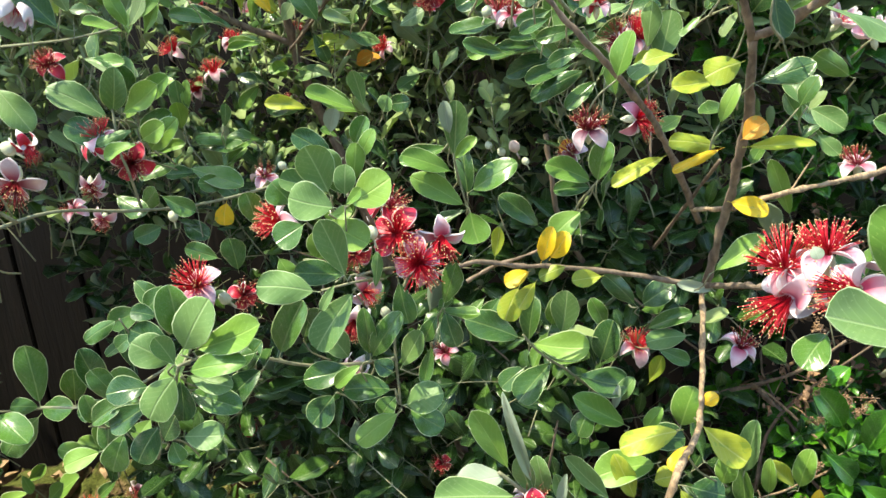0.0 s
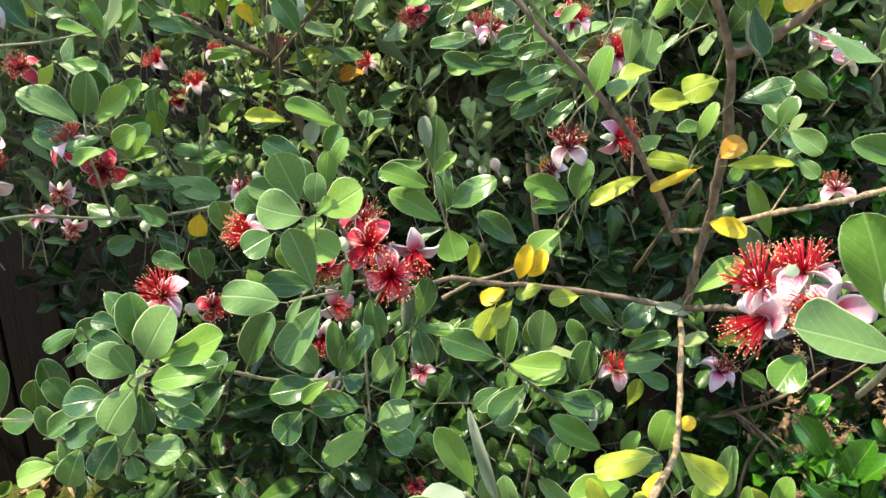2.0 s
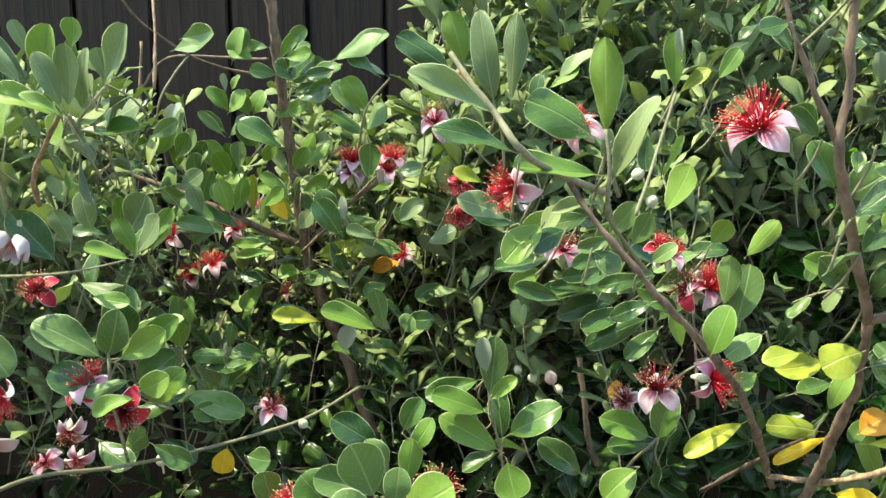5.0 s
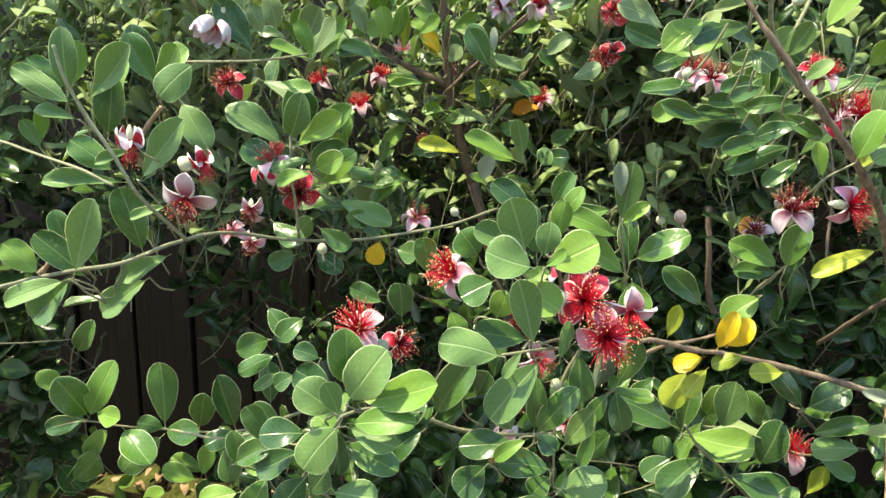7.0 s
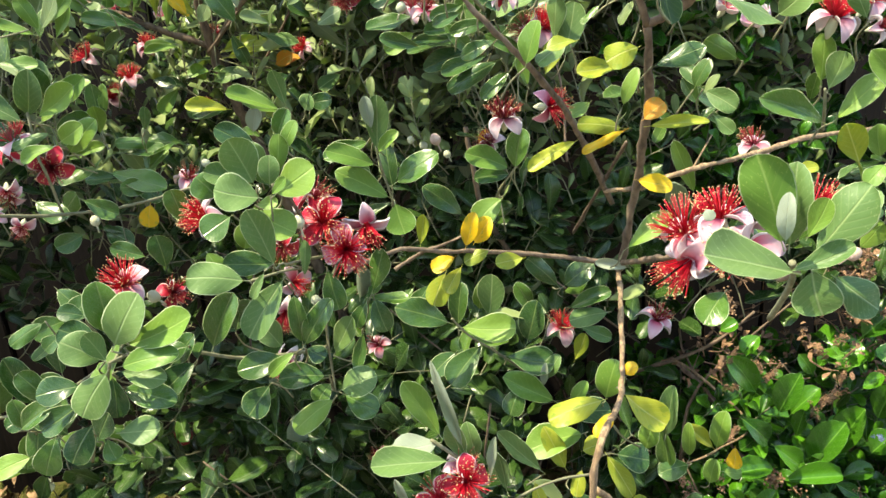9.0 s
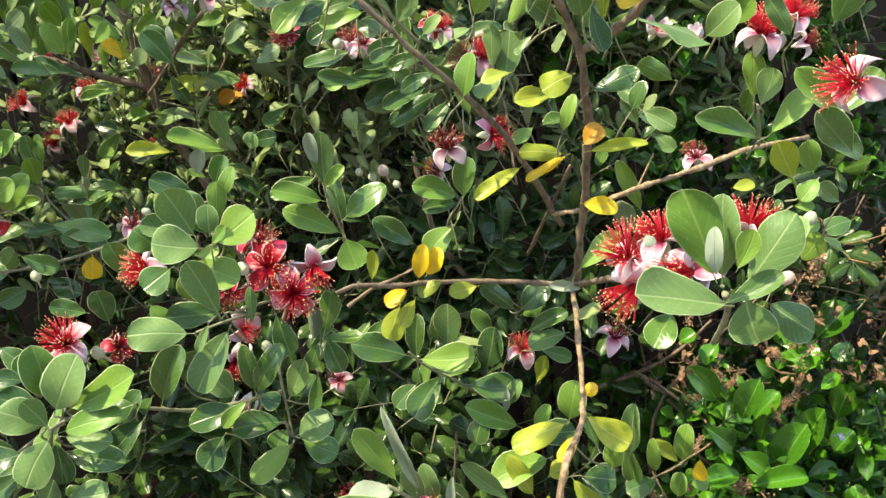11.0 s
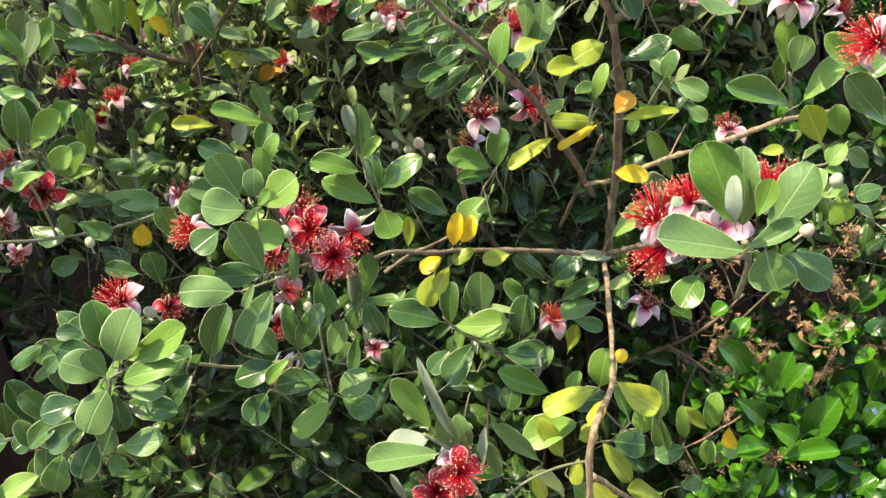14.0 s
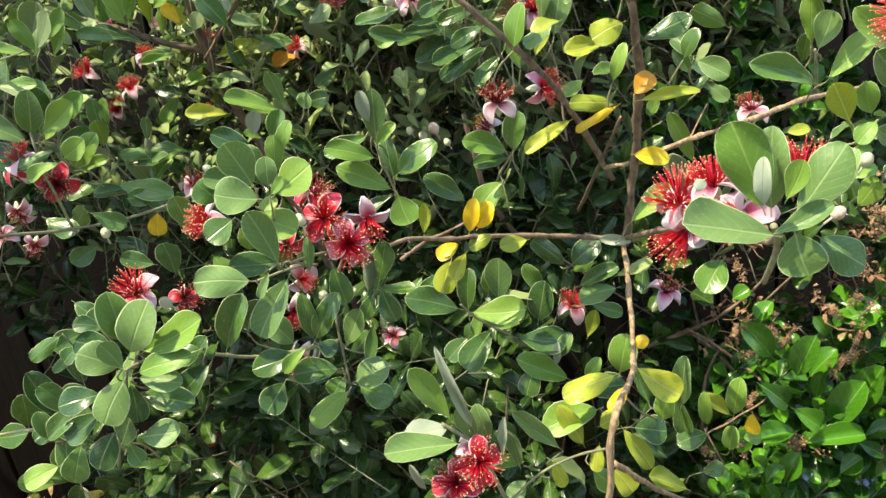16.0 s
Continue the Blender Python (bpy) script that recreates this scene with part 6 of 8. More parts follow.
leaf((-0.195, 1.000, 1.402), (-0.156, 0.996, 1.413), 0.0163, 63, 's')
leaf((-0.202, 1.000, 1.381), (-0.177, 0.986, 1.388), 0.0168, 101, 'n')
leaf((-0.239, 1.020, 1.338), (-0.253, 0.995, 1.372), 0.0260, -129, 's')
leaf((-0.208, 1.000, 1.421), (-0.238, 0.985, 1.426), 0.0179, -87, 's')
leaf((-0.205, 1.000, 1.453), (-0.173, 0.991, 1.471), 0.0177, 97, 's')
leaf((-0.198, 0.980, 1.438), (-0.164, 0.966, 1.443), 0.0174, 88, 'n')
stem([(-0.234, 1.030, 1.424), (-0.272, 1.000, 1.430), (-0.300, 0.970, 1.441), (-0.331, 0.930, 1.467), (-0.343, 0.900, 1.490)], 0.0018, 0.0010, 'bark')
stem([(-0.300, 0.970, 1.440), (-0.312, 0.950, 1.416), (-0.321, 0.930, 1.387), (-0.334, 0.950, 1.347)], 0.0012, 0.0010, 'twig')
stem([(-0.277, 0.800, 1.392), (-0.281, 0.820, 1.440), (-0.291, 0.850, 1.486)], 0.0014, 0.0012, 'tan')
stem([(-0.074, 0.860, 1.405), (-0.101, 0.900, 1.377), (-0.114, 0.950, 1.340)], 0.0010, 0.0014, 'twig')
# tall pale sprigs above the slanting branch
leaf((0.082, 0.630, 1.343), (0.075, 0.616, 1.408), 0.0216, 179, 'n')
leaf((0.075, 0.620, 1.345), (0.028, 0.610, 1.371), 0.0318, -68, 'g')
leaf((0.004, 0.580, 1.362), (-0.007, 0.568, 1.417), 0.0171, -152, 'v')
leaf((0.015, 0.600, 1.364), (0.016, 0.588, 1.419), 0.0150, 146, 'v')
leaf((0.005, 0.570, 1.359), (-0.046, 0.559, 1.384), 0.0176, -66, 'v')
leaf((0.017, 0.560, 1.337), (-0.031, 0.550, 1.355), 0.0134, -59, 'g')
leaf((0.074, 0.600, 1.322), (0.015, 0.588, 1.328), 0.0212, -50, 'n')
leaf((0.089, 0.650, 1.312), (0.115, 0.635, 1.374), 0.0203, 74, 'v')
leaf((-0.019, 0.600, 1.386), (-0.053, 0.592, 1.408), 0.0178, -73, 'g')
leaf((-0.013, 0.590, 1.387), (-0.023, 0.583, 1.419), 0.0158, -134, 'n')
leaf((0.166, 0.750, 1.381), (0.159, 0.740, 1.428), 0.0171, -174, 'n')
leaf((0.167, 0.740, 1.407), (0.162, 0.735, 1.431), 0.0065, -166, 'u')
leaf((0.171, 0.760, 1.382), (0.194, 0.753, 1.402), 0.0139, 56, 'm')
leaf((0.003, 0.660, 1.315), (-0.019, 0.655, 1.324), 0.0122, -58, 'm')
leaf((0.144, 0.700, 1.287), (0.161, 0.691, 1.325), 0.0249, 68, 'n')
leaf((0.087, 0.640, 1.302), (0.047, 0.632, 1.299), 0.0091, -44, 'v')
leaf((0.039, 0.630, 1.311), (0.014, 0.625, 1.303), 0.0110, -42, 'v')
leaf((0.026, 0.700, 1.284), (-0.013, 0.691, 1.304), 0.0201, -60, 'v')
leaf((0.075, 0.800, 1.398), (0.106, 0.791, 1.424), 0.0154, 59, 'v')
leaf((0.068, 0.800, 1.389), (0.096, 0.793, 1.406), 0.0133, 56, 'n')
leaf((0.218, 0.800, 1.395), (0.236, 0.797, 1.423), 0.0160, 82, 'n')
leaf((0.224, 0.800, 1.361), (0.244, 0.796, 1.381), 0.0152, 80, 's')
leaf((0.134, 0.700, 1.249), (0.151, 0.690, 1.265), 0.0135, 75, 's')
leaf((0.114, 0.680, 1.265), (0.124, 0.664, 1.292), 0.0168, 117, 's')
leaf((0.076, 0.640, 1.270), (0.092, 0.625, 1.257), 0.0157, 66, 'g')
leaf((0.055, 0.620, 1.287), (0.030, 0.605, 1.277), 0.0171, -52, 'g')
leaf((0.040, 0.620, 1.291), (0.012, 0.599, 1.270), 0.0205, -43, 'n')
stem([(0.079, 0.620, 1.351), (0.082, 0.620, 1.325), (0.084, 0.630, 1.298), (0.100, 0.660, 1.276), (0.132, 0.700, 1.243)], 0.0012, 0.0018, 'twig')
# low shoots and flowers before the stones
leaf((-0.732, 0.950, 0.610), (-0.664, 0.918, 0.677), 0.0407, 112, 'g')
leaf((-0.870, 1.250, 0.382), (-0.823, 1.256, 0.421), 0.0247, 74, 'n')
leaf((-0.867, 1.250, 0.363), (-0.938, 1.243, 0.333), 0.0313, -33, 'n')
leaf((-0.833, 1.250, 0.337), (-0.754, 1.230, 0.408), 0.0439, 43, 'n')
leaf((-0.864, 1.250, 0.337), (-0.916, 1.238, 0.295), 0.0271, -60, 'g')
leaf((-0.644, 1.200, 0.475), (-0.641, 1.180, 0.450), 0.0290, -9, 'u')
leaf((-0.604, 1.200, 0.448), (-0.551, 1.185, 0.503), 0.0314, 61, 'n')
leaf((-0.664, 1.220, 0.409), (-0.703, 1.213, 0.375), 0.0239, -64, 'g')
leaf((-0.589, 1.200, 0.398), (-0.552, 1.176, 0.455), 0.0291, 107, 'n')
leaf((-0.615, 1.150, 0.519), (-0.681, 1.146, 0.542), 0.0314, -38, 'n')
leaf((-0.559, 1.200, 0.376), (-0.501, 1.173, 0.408), 0.0296, 59, 'g')
leaf((-0.478, 1.200, 0.402), (-0.451, 1.177, 0.381), 0.0391, 24, 'g')
stem([(-0.831, 1.280, 0.260), (-0.840, 1.260, 0.330), (-0.865, 1.250, 0.377), (-0.880, 1.250, 0.387)], 0.0012, 0.0008, 'twig')
stem([(-0.621, 1.150, 0.530), (-0.633, 1.180, 0.488), (-0.653, 1.240, 0.373), (-0.670, 1.280, 0.276)], 0.0010, 0.0014, 'twig')
flower((-0.756, 1.254, 0.315), (0.039, -0.300, 0.953), 0.050, 'open')
flower((-0.653, 1.262, 0.352), (-0.332, -0.942, 0.043), 0.050, 'back')
flower((-0.549, 1.225, 0.334), (0.042, -0.370, 0.928), 0.050, 'back')
flower((-0.337, 1.057, 0.615), (0.053, -0.671, 0.740), 0.041, 'dark')
flower((-0.452, 1.207, 0.338), (0.053, -0.671, 0.740), 0.044, 'dark')
# small sprigs before the fence on the left
leaf((-0.286, 1.060, 1.384), (-0.305, 1.052, 1.413), 0.0172, -83, 'n')
leaf((-0.286, 1.060, 1.380), (-0.262, 1.053, 1.407), 0.0242, 70, 'n')
leaf((-0.286, 1.060, 1.405), (-0.287, 1.055, 1.429), 0.0086, -166, 'u')
leaf((-0.280, 1.060, 1.408), (-0.268, 1.055, 1.427), 0.0110, 81, 'n')
leaf((-0.286, 1.050, 1.352), (-0.316, 1.041, 1.382), 0.0124, -70, 's')
leaf((-0.285, 1.060, 1.352), (-0.263, 1.053, 1.379), 0.0195, 72, 's')
leaf((-0.260, 1.080, 1.378), (-0.245, 1.073, 1.409), 0.0253, 89, 'n')
leaf((-0.263, 1.080, 1.377), (-0.274, 1.074, 1.405), 0.0190, -105, 'n')
leaf((-0.208, 1.000, 1.339), (-0.253, 0.988, 1.372), 0.0278, -65, 'g')
leaf((-0.198, 1.060, 1.314), (-0.162, 1.051, 1.344), 0.0175, 61, 'n')
leaf((-0.208, 1.080, 1.305), (-0.184, 1.068, 1.357), 0.0219, 85, 'n')
leaf((-0.208, 1.040, 1.279), (-0.241, 1.031, 1.309), 0.0182, -67, 'n')
leaf((-0.211, 1.050, 1.279), (-0.248, 1.042, 1.294), 0.0183, -55, 'n')
leaf((-0.218, 1.050, 1.250), (-0.224, 1.044, 1.278), 0.0195, -130, 'm')
leaf((-0.265, 1.080, 1.250), (-0.258, 1.069, 1.306), 0.0161, 135, 'm')
leaf((-0.256, 1.090, 1.238), (-0.249, 1.082, 1.276), 0.0152, 121, 'n')
leaf((-0.303, 1.100, 1.297), (-0.320, 1.089, 1.349), 0.0257, -107, 'n')
leaf((-0.293, 1.120, 1.296), (-0.302, 1.110, 1.345), 0.0222, -132, 'n')
leaf((-0.326, 1.120, 1.273), (-0.287, 1.109, 1.315), 0.0406, 67, 'n')
leaf((-0.350, 1.080, 1.326), (-0.329, 1.072, 1.362), 0.0239, 82, 's')
leaf((-0.342, 1.090, 1.312), (-0.323, 1.083, 1.340), 0.0246, 77, 's')
leaf((-0.368, 1.090, 1.374), (-0.352, 1.085, 1.396), 0.0148, 78, 'u')
leaf((-0.200, 1.030, 1.376), (-0.182, 1.026, 1.388), 0.0139, 61, 'n')
leaf((-0.195, 0.980, 1.425), (-0.166, 0.972, 1.451), 0.0250, 67, 'g')
leaf((-0.196, 0.990, 1.413), (-0.163, 0.981, 1.440), 0.0271, 65, 'g')
leaf((-0.188, 0.980, 1.393), (-0.145, 0.971, 1.404), 0.0215, 56, 'g')
leaf((-0.173, 0.990, 1.420), (-0.137, 0.983, 1.430), 0.0211, 57, 'g')
leaf((-0.110, 0.950, 1.371), (-0.137, 0.940, 1.409), 0.0243, -89, 's')
leaf((-0.108, 0.960, 1.356), (-0.086, 0.952, 1.386), 0.0248, 70, 's')
leaf((-0.143, 0.950, 1.431), (-0.080, 0.936, 1.459), 0.0247, 59, 's')
leaf((-0.079, 0.940, 1.413), (-0.119, 0.930, 1.437), 0.0090, -69, 'u')
leaf((-0.103, 0.930, 1.303), (-0.099, 0.922, 1.343), 0.0252, 135, 'g')
leaf((-0.147, 1.000, 1.249), (-0.165, 0.991, 1.290), 0.0269, -101, 'g')
leaf((-0.073, 0.950, 1.312), (-0.045, 0.944, 1.317), 0.0232, 52, 'g')
leaf((-0.313, 0.950, 1.442), (-0.262, 0.940, 1.458), 0.0317, 58, 's')
leaf((-0.262, 1.000, 1.433), (-0.248, 0.991, 1.473), 0.0227, 102, 'n')
leaf((-0.235, 1.000, 1.439), (-0.262, 0.994, 1.453), 0.0213, -63, 'n')
leaf((-0.206, 1.090, 1.178), (-0.238, 1.083, 1.178), 0.0202, -45, 'n')
leaf((-0.188, 1.090, 1.194), (-0.109, 1.074, 1.207), 0.0251, 48, 'm')
leaf((-0.073, 1.090, 1.189), (-0.114, 1.082, 1.185), 0.0227, -44, 'o')
leaf((-0.094, 0.950, 1.133), (-0.160, 0.936, 1.161), 0.0286, -50, 'n')
leaf((-0.090, 0.950, 1.137), (-0.100, 0.941, 1.185), 0.0212, -135, 's')
leaf((-0.069, 0.960, 1.128), (-0.061, 0.956, 1.149), 0.0268, 78, 's')
leaf((-0.174, 1.000, 1.137), (-0.218, 0.991, 1.134), 0.0244, -42, 'g')
leaf((-0.308, 0.900, 1.084), (-0.236, 0.885, 1.063), 0.0297, 40, 'g')
leaf((0.153, 0.620, 1.196), (0.161, 0.612, 1.234), 0.0230, 85, 'n')
leaf((0.191, 0.620, 1.215), (0.162, 0.614, 1.201), 0.0189, -30, 's')
leaf((0.201, 0.720, 1.208), (0.201, 0.711, 1.252), 0.0196, 141, 's')
leaf((0.181, 0.550, 1.221), (0.156, 0.545, 1.219), 0.0126, -34, 'm')
leaf((0.247, 0.750, 1.145), (0.221, 0.744, 1.130), 0.0187, -29, 'n')
leaf((-0.321, 1.110, 1.320), (-0.336, 1.100, 1.272), 0.0263, -44, 'n')
leaf((-0.371, 1.090, 1.252), (-0.340, 1.083, 1.277), 0.0296, 60, 's')
leaf((-0.389, 1.100, 1.289), (-0.366, 1.094, 1.313), 0.0278, 67, 's')
leaf((-0.181, 1.100, 1.254), (-0.212, 1.092, 1.278), 0.0197, -64, 's')
leaf((-0.052, 1.050, 1.239), (-0.082, 1.042, 1.262), 0.0218, -65, 'g')
leaf((-0.243, 1.100, 1.215), (-0.278, 1.093, 1.223), 0.0183, -49, 's')
leaf((-0.355, 1.110, 1.211), (-0.319, 1.102, 1.237), 0.0237, 57, 's')
leaf((-0.291, 0.800, 1.257), (-0.268, 0.803, 1.287), 0.0154, 88, 'n')
leaf((-0.291, 1.100, 1.293), (-0.316, 1.079, 1.277), 0.0256, -78, 'n')
leaf((-0.297, 1.100, 1.301), (-0.308, 1.073, 1.335), 0.0255, -125, 'n')
leaf((-0.285, 1.100, 1.306), (-0.285, 1.105, 1.347), 0.0198, -1, 's')
leaf((-0.349, 1.100, 1.319), (-0.321, 1.081, 1.346), 0.0197, 125, 's')
leaf((-0.205, 1.050, 1.252), (-0.235, 1.041, 1.281), 0.0179, -83, 'm')
leaf((-0.278, 1.100, 1.236), (-0.362, 1.082, 1.259), 0.0360, -32, 'g')
leaf((-0.346, 1.100, 1.261), (-0.384, 1.099, 1.286), 0.0214, -77, 'n')
leaf((-0.246, 1.080, 1.218), (-0.285, 1.070, 1.217), 0.0160, -60, 'n')
leaf((-0.199, 1.020, 1.310), (-0.180, 1.005, 1.339), 0.0184, 133, 'n')
leaf((-0.156, 1.050, 1.260), (-0.167, 1.029, 1.287), 0.0249, -116, 's')
leaf((-0.197, 1.050, 1.284), (-0.162, 1.038, 1.304), 0.0191, 103, 'n')
leaf((-0.143, 1.050, 1.257), (-0.101, 1.037, 1.240), 0.0190, 64, 'n')
leaf((-0.131, 1.050, 1.228), (-0.074, 1.056, 1.212), 0.0240, 41, 's')
leaf((-0.187, 1.080, 1.203), (-0.117, 1.077, 1.212), 0.0287, 35, 'm')
leaf((-0.101, 1.000, 1.122), (-0.158, 0.983, 1.157), 0.0280, -65, 'n')
leaf((-0.147, 1.020, 1.107), (-0.131, 1.003, 1.135), 0.0197, 118, 'u')
leaf((-0.216, 1.100, 1.162), (-0.228, 1.081, 1.188), 0.0193, -122, 'n')
leaf((-0.213, 1.100, 1.161), (-0.157, 1.088, 1.177), 0.0242, 63, 's')
leaf((-0.193, 1.100, 1.121), (-0.251, 1.093, 1.122), 0.0238, -77, 's')
leaf((-0.276, 0.720, 1.187), (-0.278, 0.698, 1.220), 0.0233, -135, 'g')
leaf((-0.274, 0.720, 1.187), (-0.236, 0.700, 1.208), 0.0204, 108, 'n')
leaf((-0.264, 0.700, 1.140), (-0.227, 0.678, 1.172), 0.0222, 104, 'n')
leaf((-0.304, 0.900, 1.127), (-0.298, 0.879, 1.165), 0.0221, -175, 'n')
leaf((-0.306, 0.950, 1.096), (-0.243, 0.935, 1.096), 0.0261, 29, 'g')
leaf((-0.284, 0.950, 1.067), (-0.246, 0.949, 1.095), 0.0190, 61, 'n')
leaf((-0.257, 0.900, 1.060), (-0.285, 0.877, 1.068), 0.0227, -74, 'g')
leaf((-0.287, 0.900, 1.076), (-0.332, 0.895, 1.077), 0.0184, -52, 'g')
leaf((-0.328, 0.800, 1.057), (-0.300, 0.783, 1.084), 0.0214, 104, 'g')
leaf((-0.400, 1.100, 1.323), (-0.405, 1.081, 1.353), 0.0210, -128, 'g')
leaf((-0.390, 1.100, 1.329), (-0.362, 1.092, 1.362), 0.0209, 112, 'n')
leaf((-0.372, 1.120, 1.311), (-0.363, 1.102, 1.348), 0.0215, 169, 'n')
leaf((-0.255, 1.100, 1.319), (-0.232, 1.083, 1.345), 0.0184, 120, 'n')
leaf((-0.129, 1.100, 1.287), (-0.085, 1.087, 1.296), 0.0201, 83, 'n')
leaf((-0.123, 1.100, 1.278), (-0.137, 1.094, 1.318), 0.0202, -94, 's')
leaf((-0.067, 1.100, 1.278), (-0.043, 1.098, 1.314), 0.0217, 85, 'g')
leaf((-0.047, 1.100, 1.212), (-0.007, 1.082, 1.200), 0.0221, 69, 's')
leaf((-0.023, 1.100, 1.160), (-0.058, 1.080, 1.142), 0.0225, -66, 's')
leaf((-0.070, 1.000, 1.133), (-0.037, 0.981, 1.138), 0.0234, 86, 'g')
leaf((-0.091, 1.050, 1.168), (-0.122, 1.029, 1.159), 0.0214, -69, 'g')
leaf((-0.307, 1.150, 1.169), (-0.270, 1.129, 1.158), 0.0200, 52, 'g')
leaf((-0.268, 1.150, 1.154), (-0.301, 1.143, 1.117), 0.0232, -79, 'n')
leaf((-0.496, 1.150, 1.065), (-0.524, 1.120, 1.042), 0.0313, -54, 'g')
leaf((-0.509, 1.150, 1.021), (-0.458, 1.123, 1.012), 0.0316, 44, 'g')
leaf((-0.366, 1.000, 0.985), (-0.323, 0.975, 0.971), 0.0283, 48, 'g')
leaf((-0.390, 1.000, 0.981), (-0.421, 0.973, 0.972), 0.0283, -69, 'g')
stem([(-0.379, 1.130, 1.296), (-0.385, 1.120, 1.320), (-0.380, 1.100, 1.365)], 0.0014, 0.0010, 'twig')
stem([(-0.317, 1.140, 1.263), (-0.297, 1.120, 1.301), (-0.276, 1.100, 1.351)], 0.0012, 0.0009, 'twig')
stem([(-0.208, 1.100, 1.202), (-0.153, 1.060, 1.253), (-0.121, 1.050, 1.287), (-0.072, 1.030, 1.331)], 0.0022, 0.0014, 'bark')
stem([(-0.194, 1.100, 1.192), (-0.158, 1.090, 1.180), (-0.111, 1.080, 1.168)], 0.0012, 0.0009, 'twig')
stem([(-0.146, 1.100, 1.169), (-0.101, 1.100, 1.228), (-0.074, 1.100, 1.279), (-0.058, 1.100, 1.323)], 0.0016, 0.0012, 'bark')
stem([(-0.094, 1.150, 1.164), (-0.050, 1.120, 1.203), (-0.023, 1.100, 1.249)], 0.0014, 0.0010, 'bark')
stem([(-0.338, 1.000, 1.142), (-0.329, 0.980, 1.099), (-0.299, 0.970, 1.054), (-0.300, 1.000, 0.999)], 0.0010, 0.0014, 'twig')
stem([(-0.339, 1.200, 1.102), (-0.360, 1.200, 1.049), (-0.367, 1.200, 0.983)], 0.0012, 0.0014, 'tan')
stem([(-0.471, 1.300, 1.219), (-0.482, 1.300, 1.163), (-0.486, 1.300, 1.115)], 0.0010, 0.0012, 'twig')
# bare brown branches in the hollow by the bush
stem([(0.404, 1.100, 0.622), (0.465, 1.050, 0.665), (0.510, 1.000, 0.717), (0.562, 0.980, 0.774)], 0.0036, 0.0020, 'bark')
stem([(0.479, 1.060, 0.653), (0.514, 1.030, 0.619), (0.538, 1.000, 0.579), (0.543, 0.980, 0.537), (0.592, 0.970, 0.496), (0.667, 0.980, 0.446)], 0.0036, 0.0026, 'bark')
stem([(0.446, 0.900, 0.515), (0.501, 0.920, 0.468), (0.563, 0.950, 0.444)], 0.0012, 0.0009, 'bark')
stem([(0.510, 0.950, 0.509), (0.533, 0.930, 0.476), (0.567, 0.920, 0.422)], 0.0012, 0.0014, 'twig')
# nearest sprigs of the bush
bush_sprig((0.565, 0.920, 0.643), (0.342, -0.483, 0.806), 0.042)
bush_sprig((0.609, 0.950, 0.641), (0.037, -0.706, 0.708), 0.050)
bush_sprig((0.546, 0.920, 0.600), (-0.292, -0.515, 0.806), 0.046)
bush_sprig((0.622, 0.930, 0.594), (-0.004, -0.624, 0.781), 0.044)
bush_sprig((0.596, 0.910, 0.554), (-0.232, -0.566, 0.791), 0.048)
bush_sprig((0.659, 0.930, 0.541), (-0.374, -0.374, 0.849), 0.050)
bush_sprig((0.562, 0.900, 0.539), (-0.141, -0.430, 0.892), 0.046)
bush_sprig((0.618, 0.900, 0.520), (0.376, -0.460, 0.804), 0.050)
bush_sprig((0.714, 0.920, 0.511), (-0.159, -0.685, 0.711), 0.044)
bush_sprig((0.682, 0.900, 0.487), (0.205, -0.486, 0.850), 0.048)
bush_sprig((0.530, 0.880, 0.501), (0.244, -0.626, 0.741), 0.046)
bush_sprig((0.559, 0.880, 0.501), (-0.085, -0.644, 0.760), 0.050)
bush_sprig((0.493, 0.900, 0.493), (-0.215, -0.485, 0.847), 0.036)
bush_sprig((0.465, 0.880, 0.483), (0.294, -0.550, 0.781), 0.040)
bush_sprig((0.603, 0.870, 0.462), (0.334, -0.427, 0.840), 0.050)
bush_sprig((0.662, 0.880, 0.463), (-0.318, -0.363, 0.876), 0.048)
bush_sprig((0.708, 0.880, 0.475), (0.184, -0.612, 0.769), 0.050)
bush_sprig((0.679, 1.000, 0.652), (-0.413, -0.344, 0.843), 0.034)
bush_sprig((0.745, 0.980, 0.623), (0.251, -0.579, 0.776), 0.036)
bush_sprig((0.605, 1.020, 0.689), (0.325, -0.355, 0.876), 0.030)
bush_sprig((0.715, 1.000, 0.706), (0.080, -0.419, 0.904), 0.036)
bush_sprig((0.759, 0.980, 0.698), (0.167, -0.631, 0.757), 0.040)
bush_sprig((0.751, 0.940, 0.562), (0.098, -0.474, 0.875), 0.050)
bush_sprig((0.692, 0.950, 0.580), (0.378, -0.386, 0.842), 0.050)
bush_sprig((0.580, 1.020, 0.696), (-0.310, -0.631, 0.711), 0.026)
bush_sprig((0.548, 0.980, 0.640), (-0.351, -0.366, 0.862), 0.055)
bush_sprig((0.773, 0.900, 0.502), (-0.030, -0.652, 0.757), 0.050)
bush_sprig((0.822, 0.950, 0.566), (0.278, -0.649, 0.709), 0.050)
bush_sprig((0.815, 1.000, 0.623), (-0.311, -0.619, 0.722), 0.040)
bush_sprig((0.677, 0.860, 0.446), (0.297, -0.403, 0.866), 0.050)
bush_sprig((0.534, 0.860, 0.455), (0.216, -0.483, 0.849), 0.050)
bush_sprig((0.750, 0.860, 0.442), (-0.185, -0.346, 0.920), 0.050)
stem([(0.101, 0.670, 1.304), (0.089, 0.650, 1.326), (0.082, 0.632, 1.345)], 0.0018, 0.0013, 'twig')
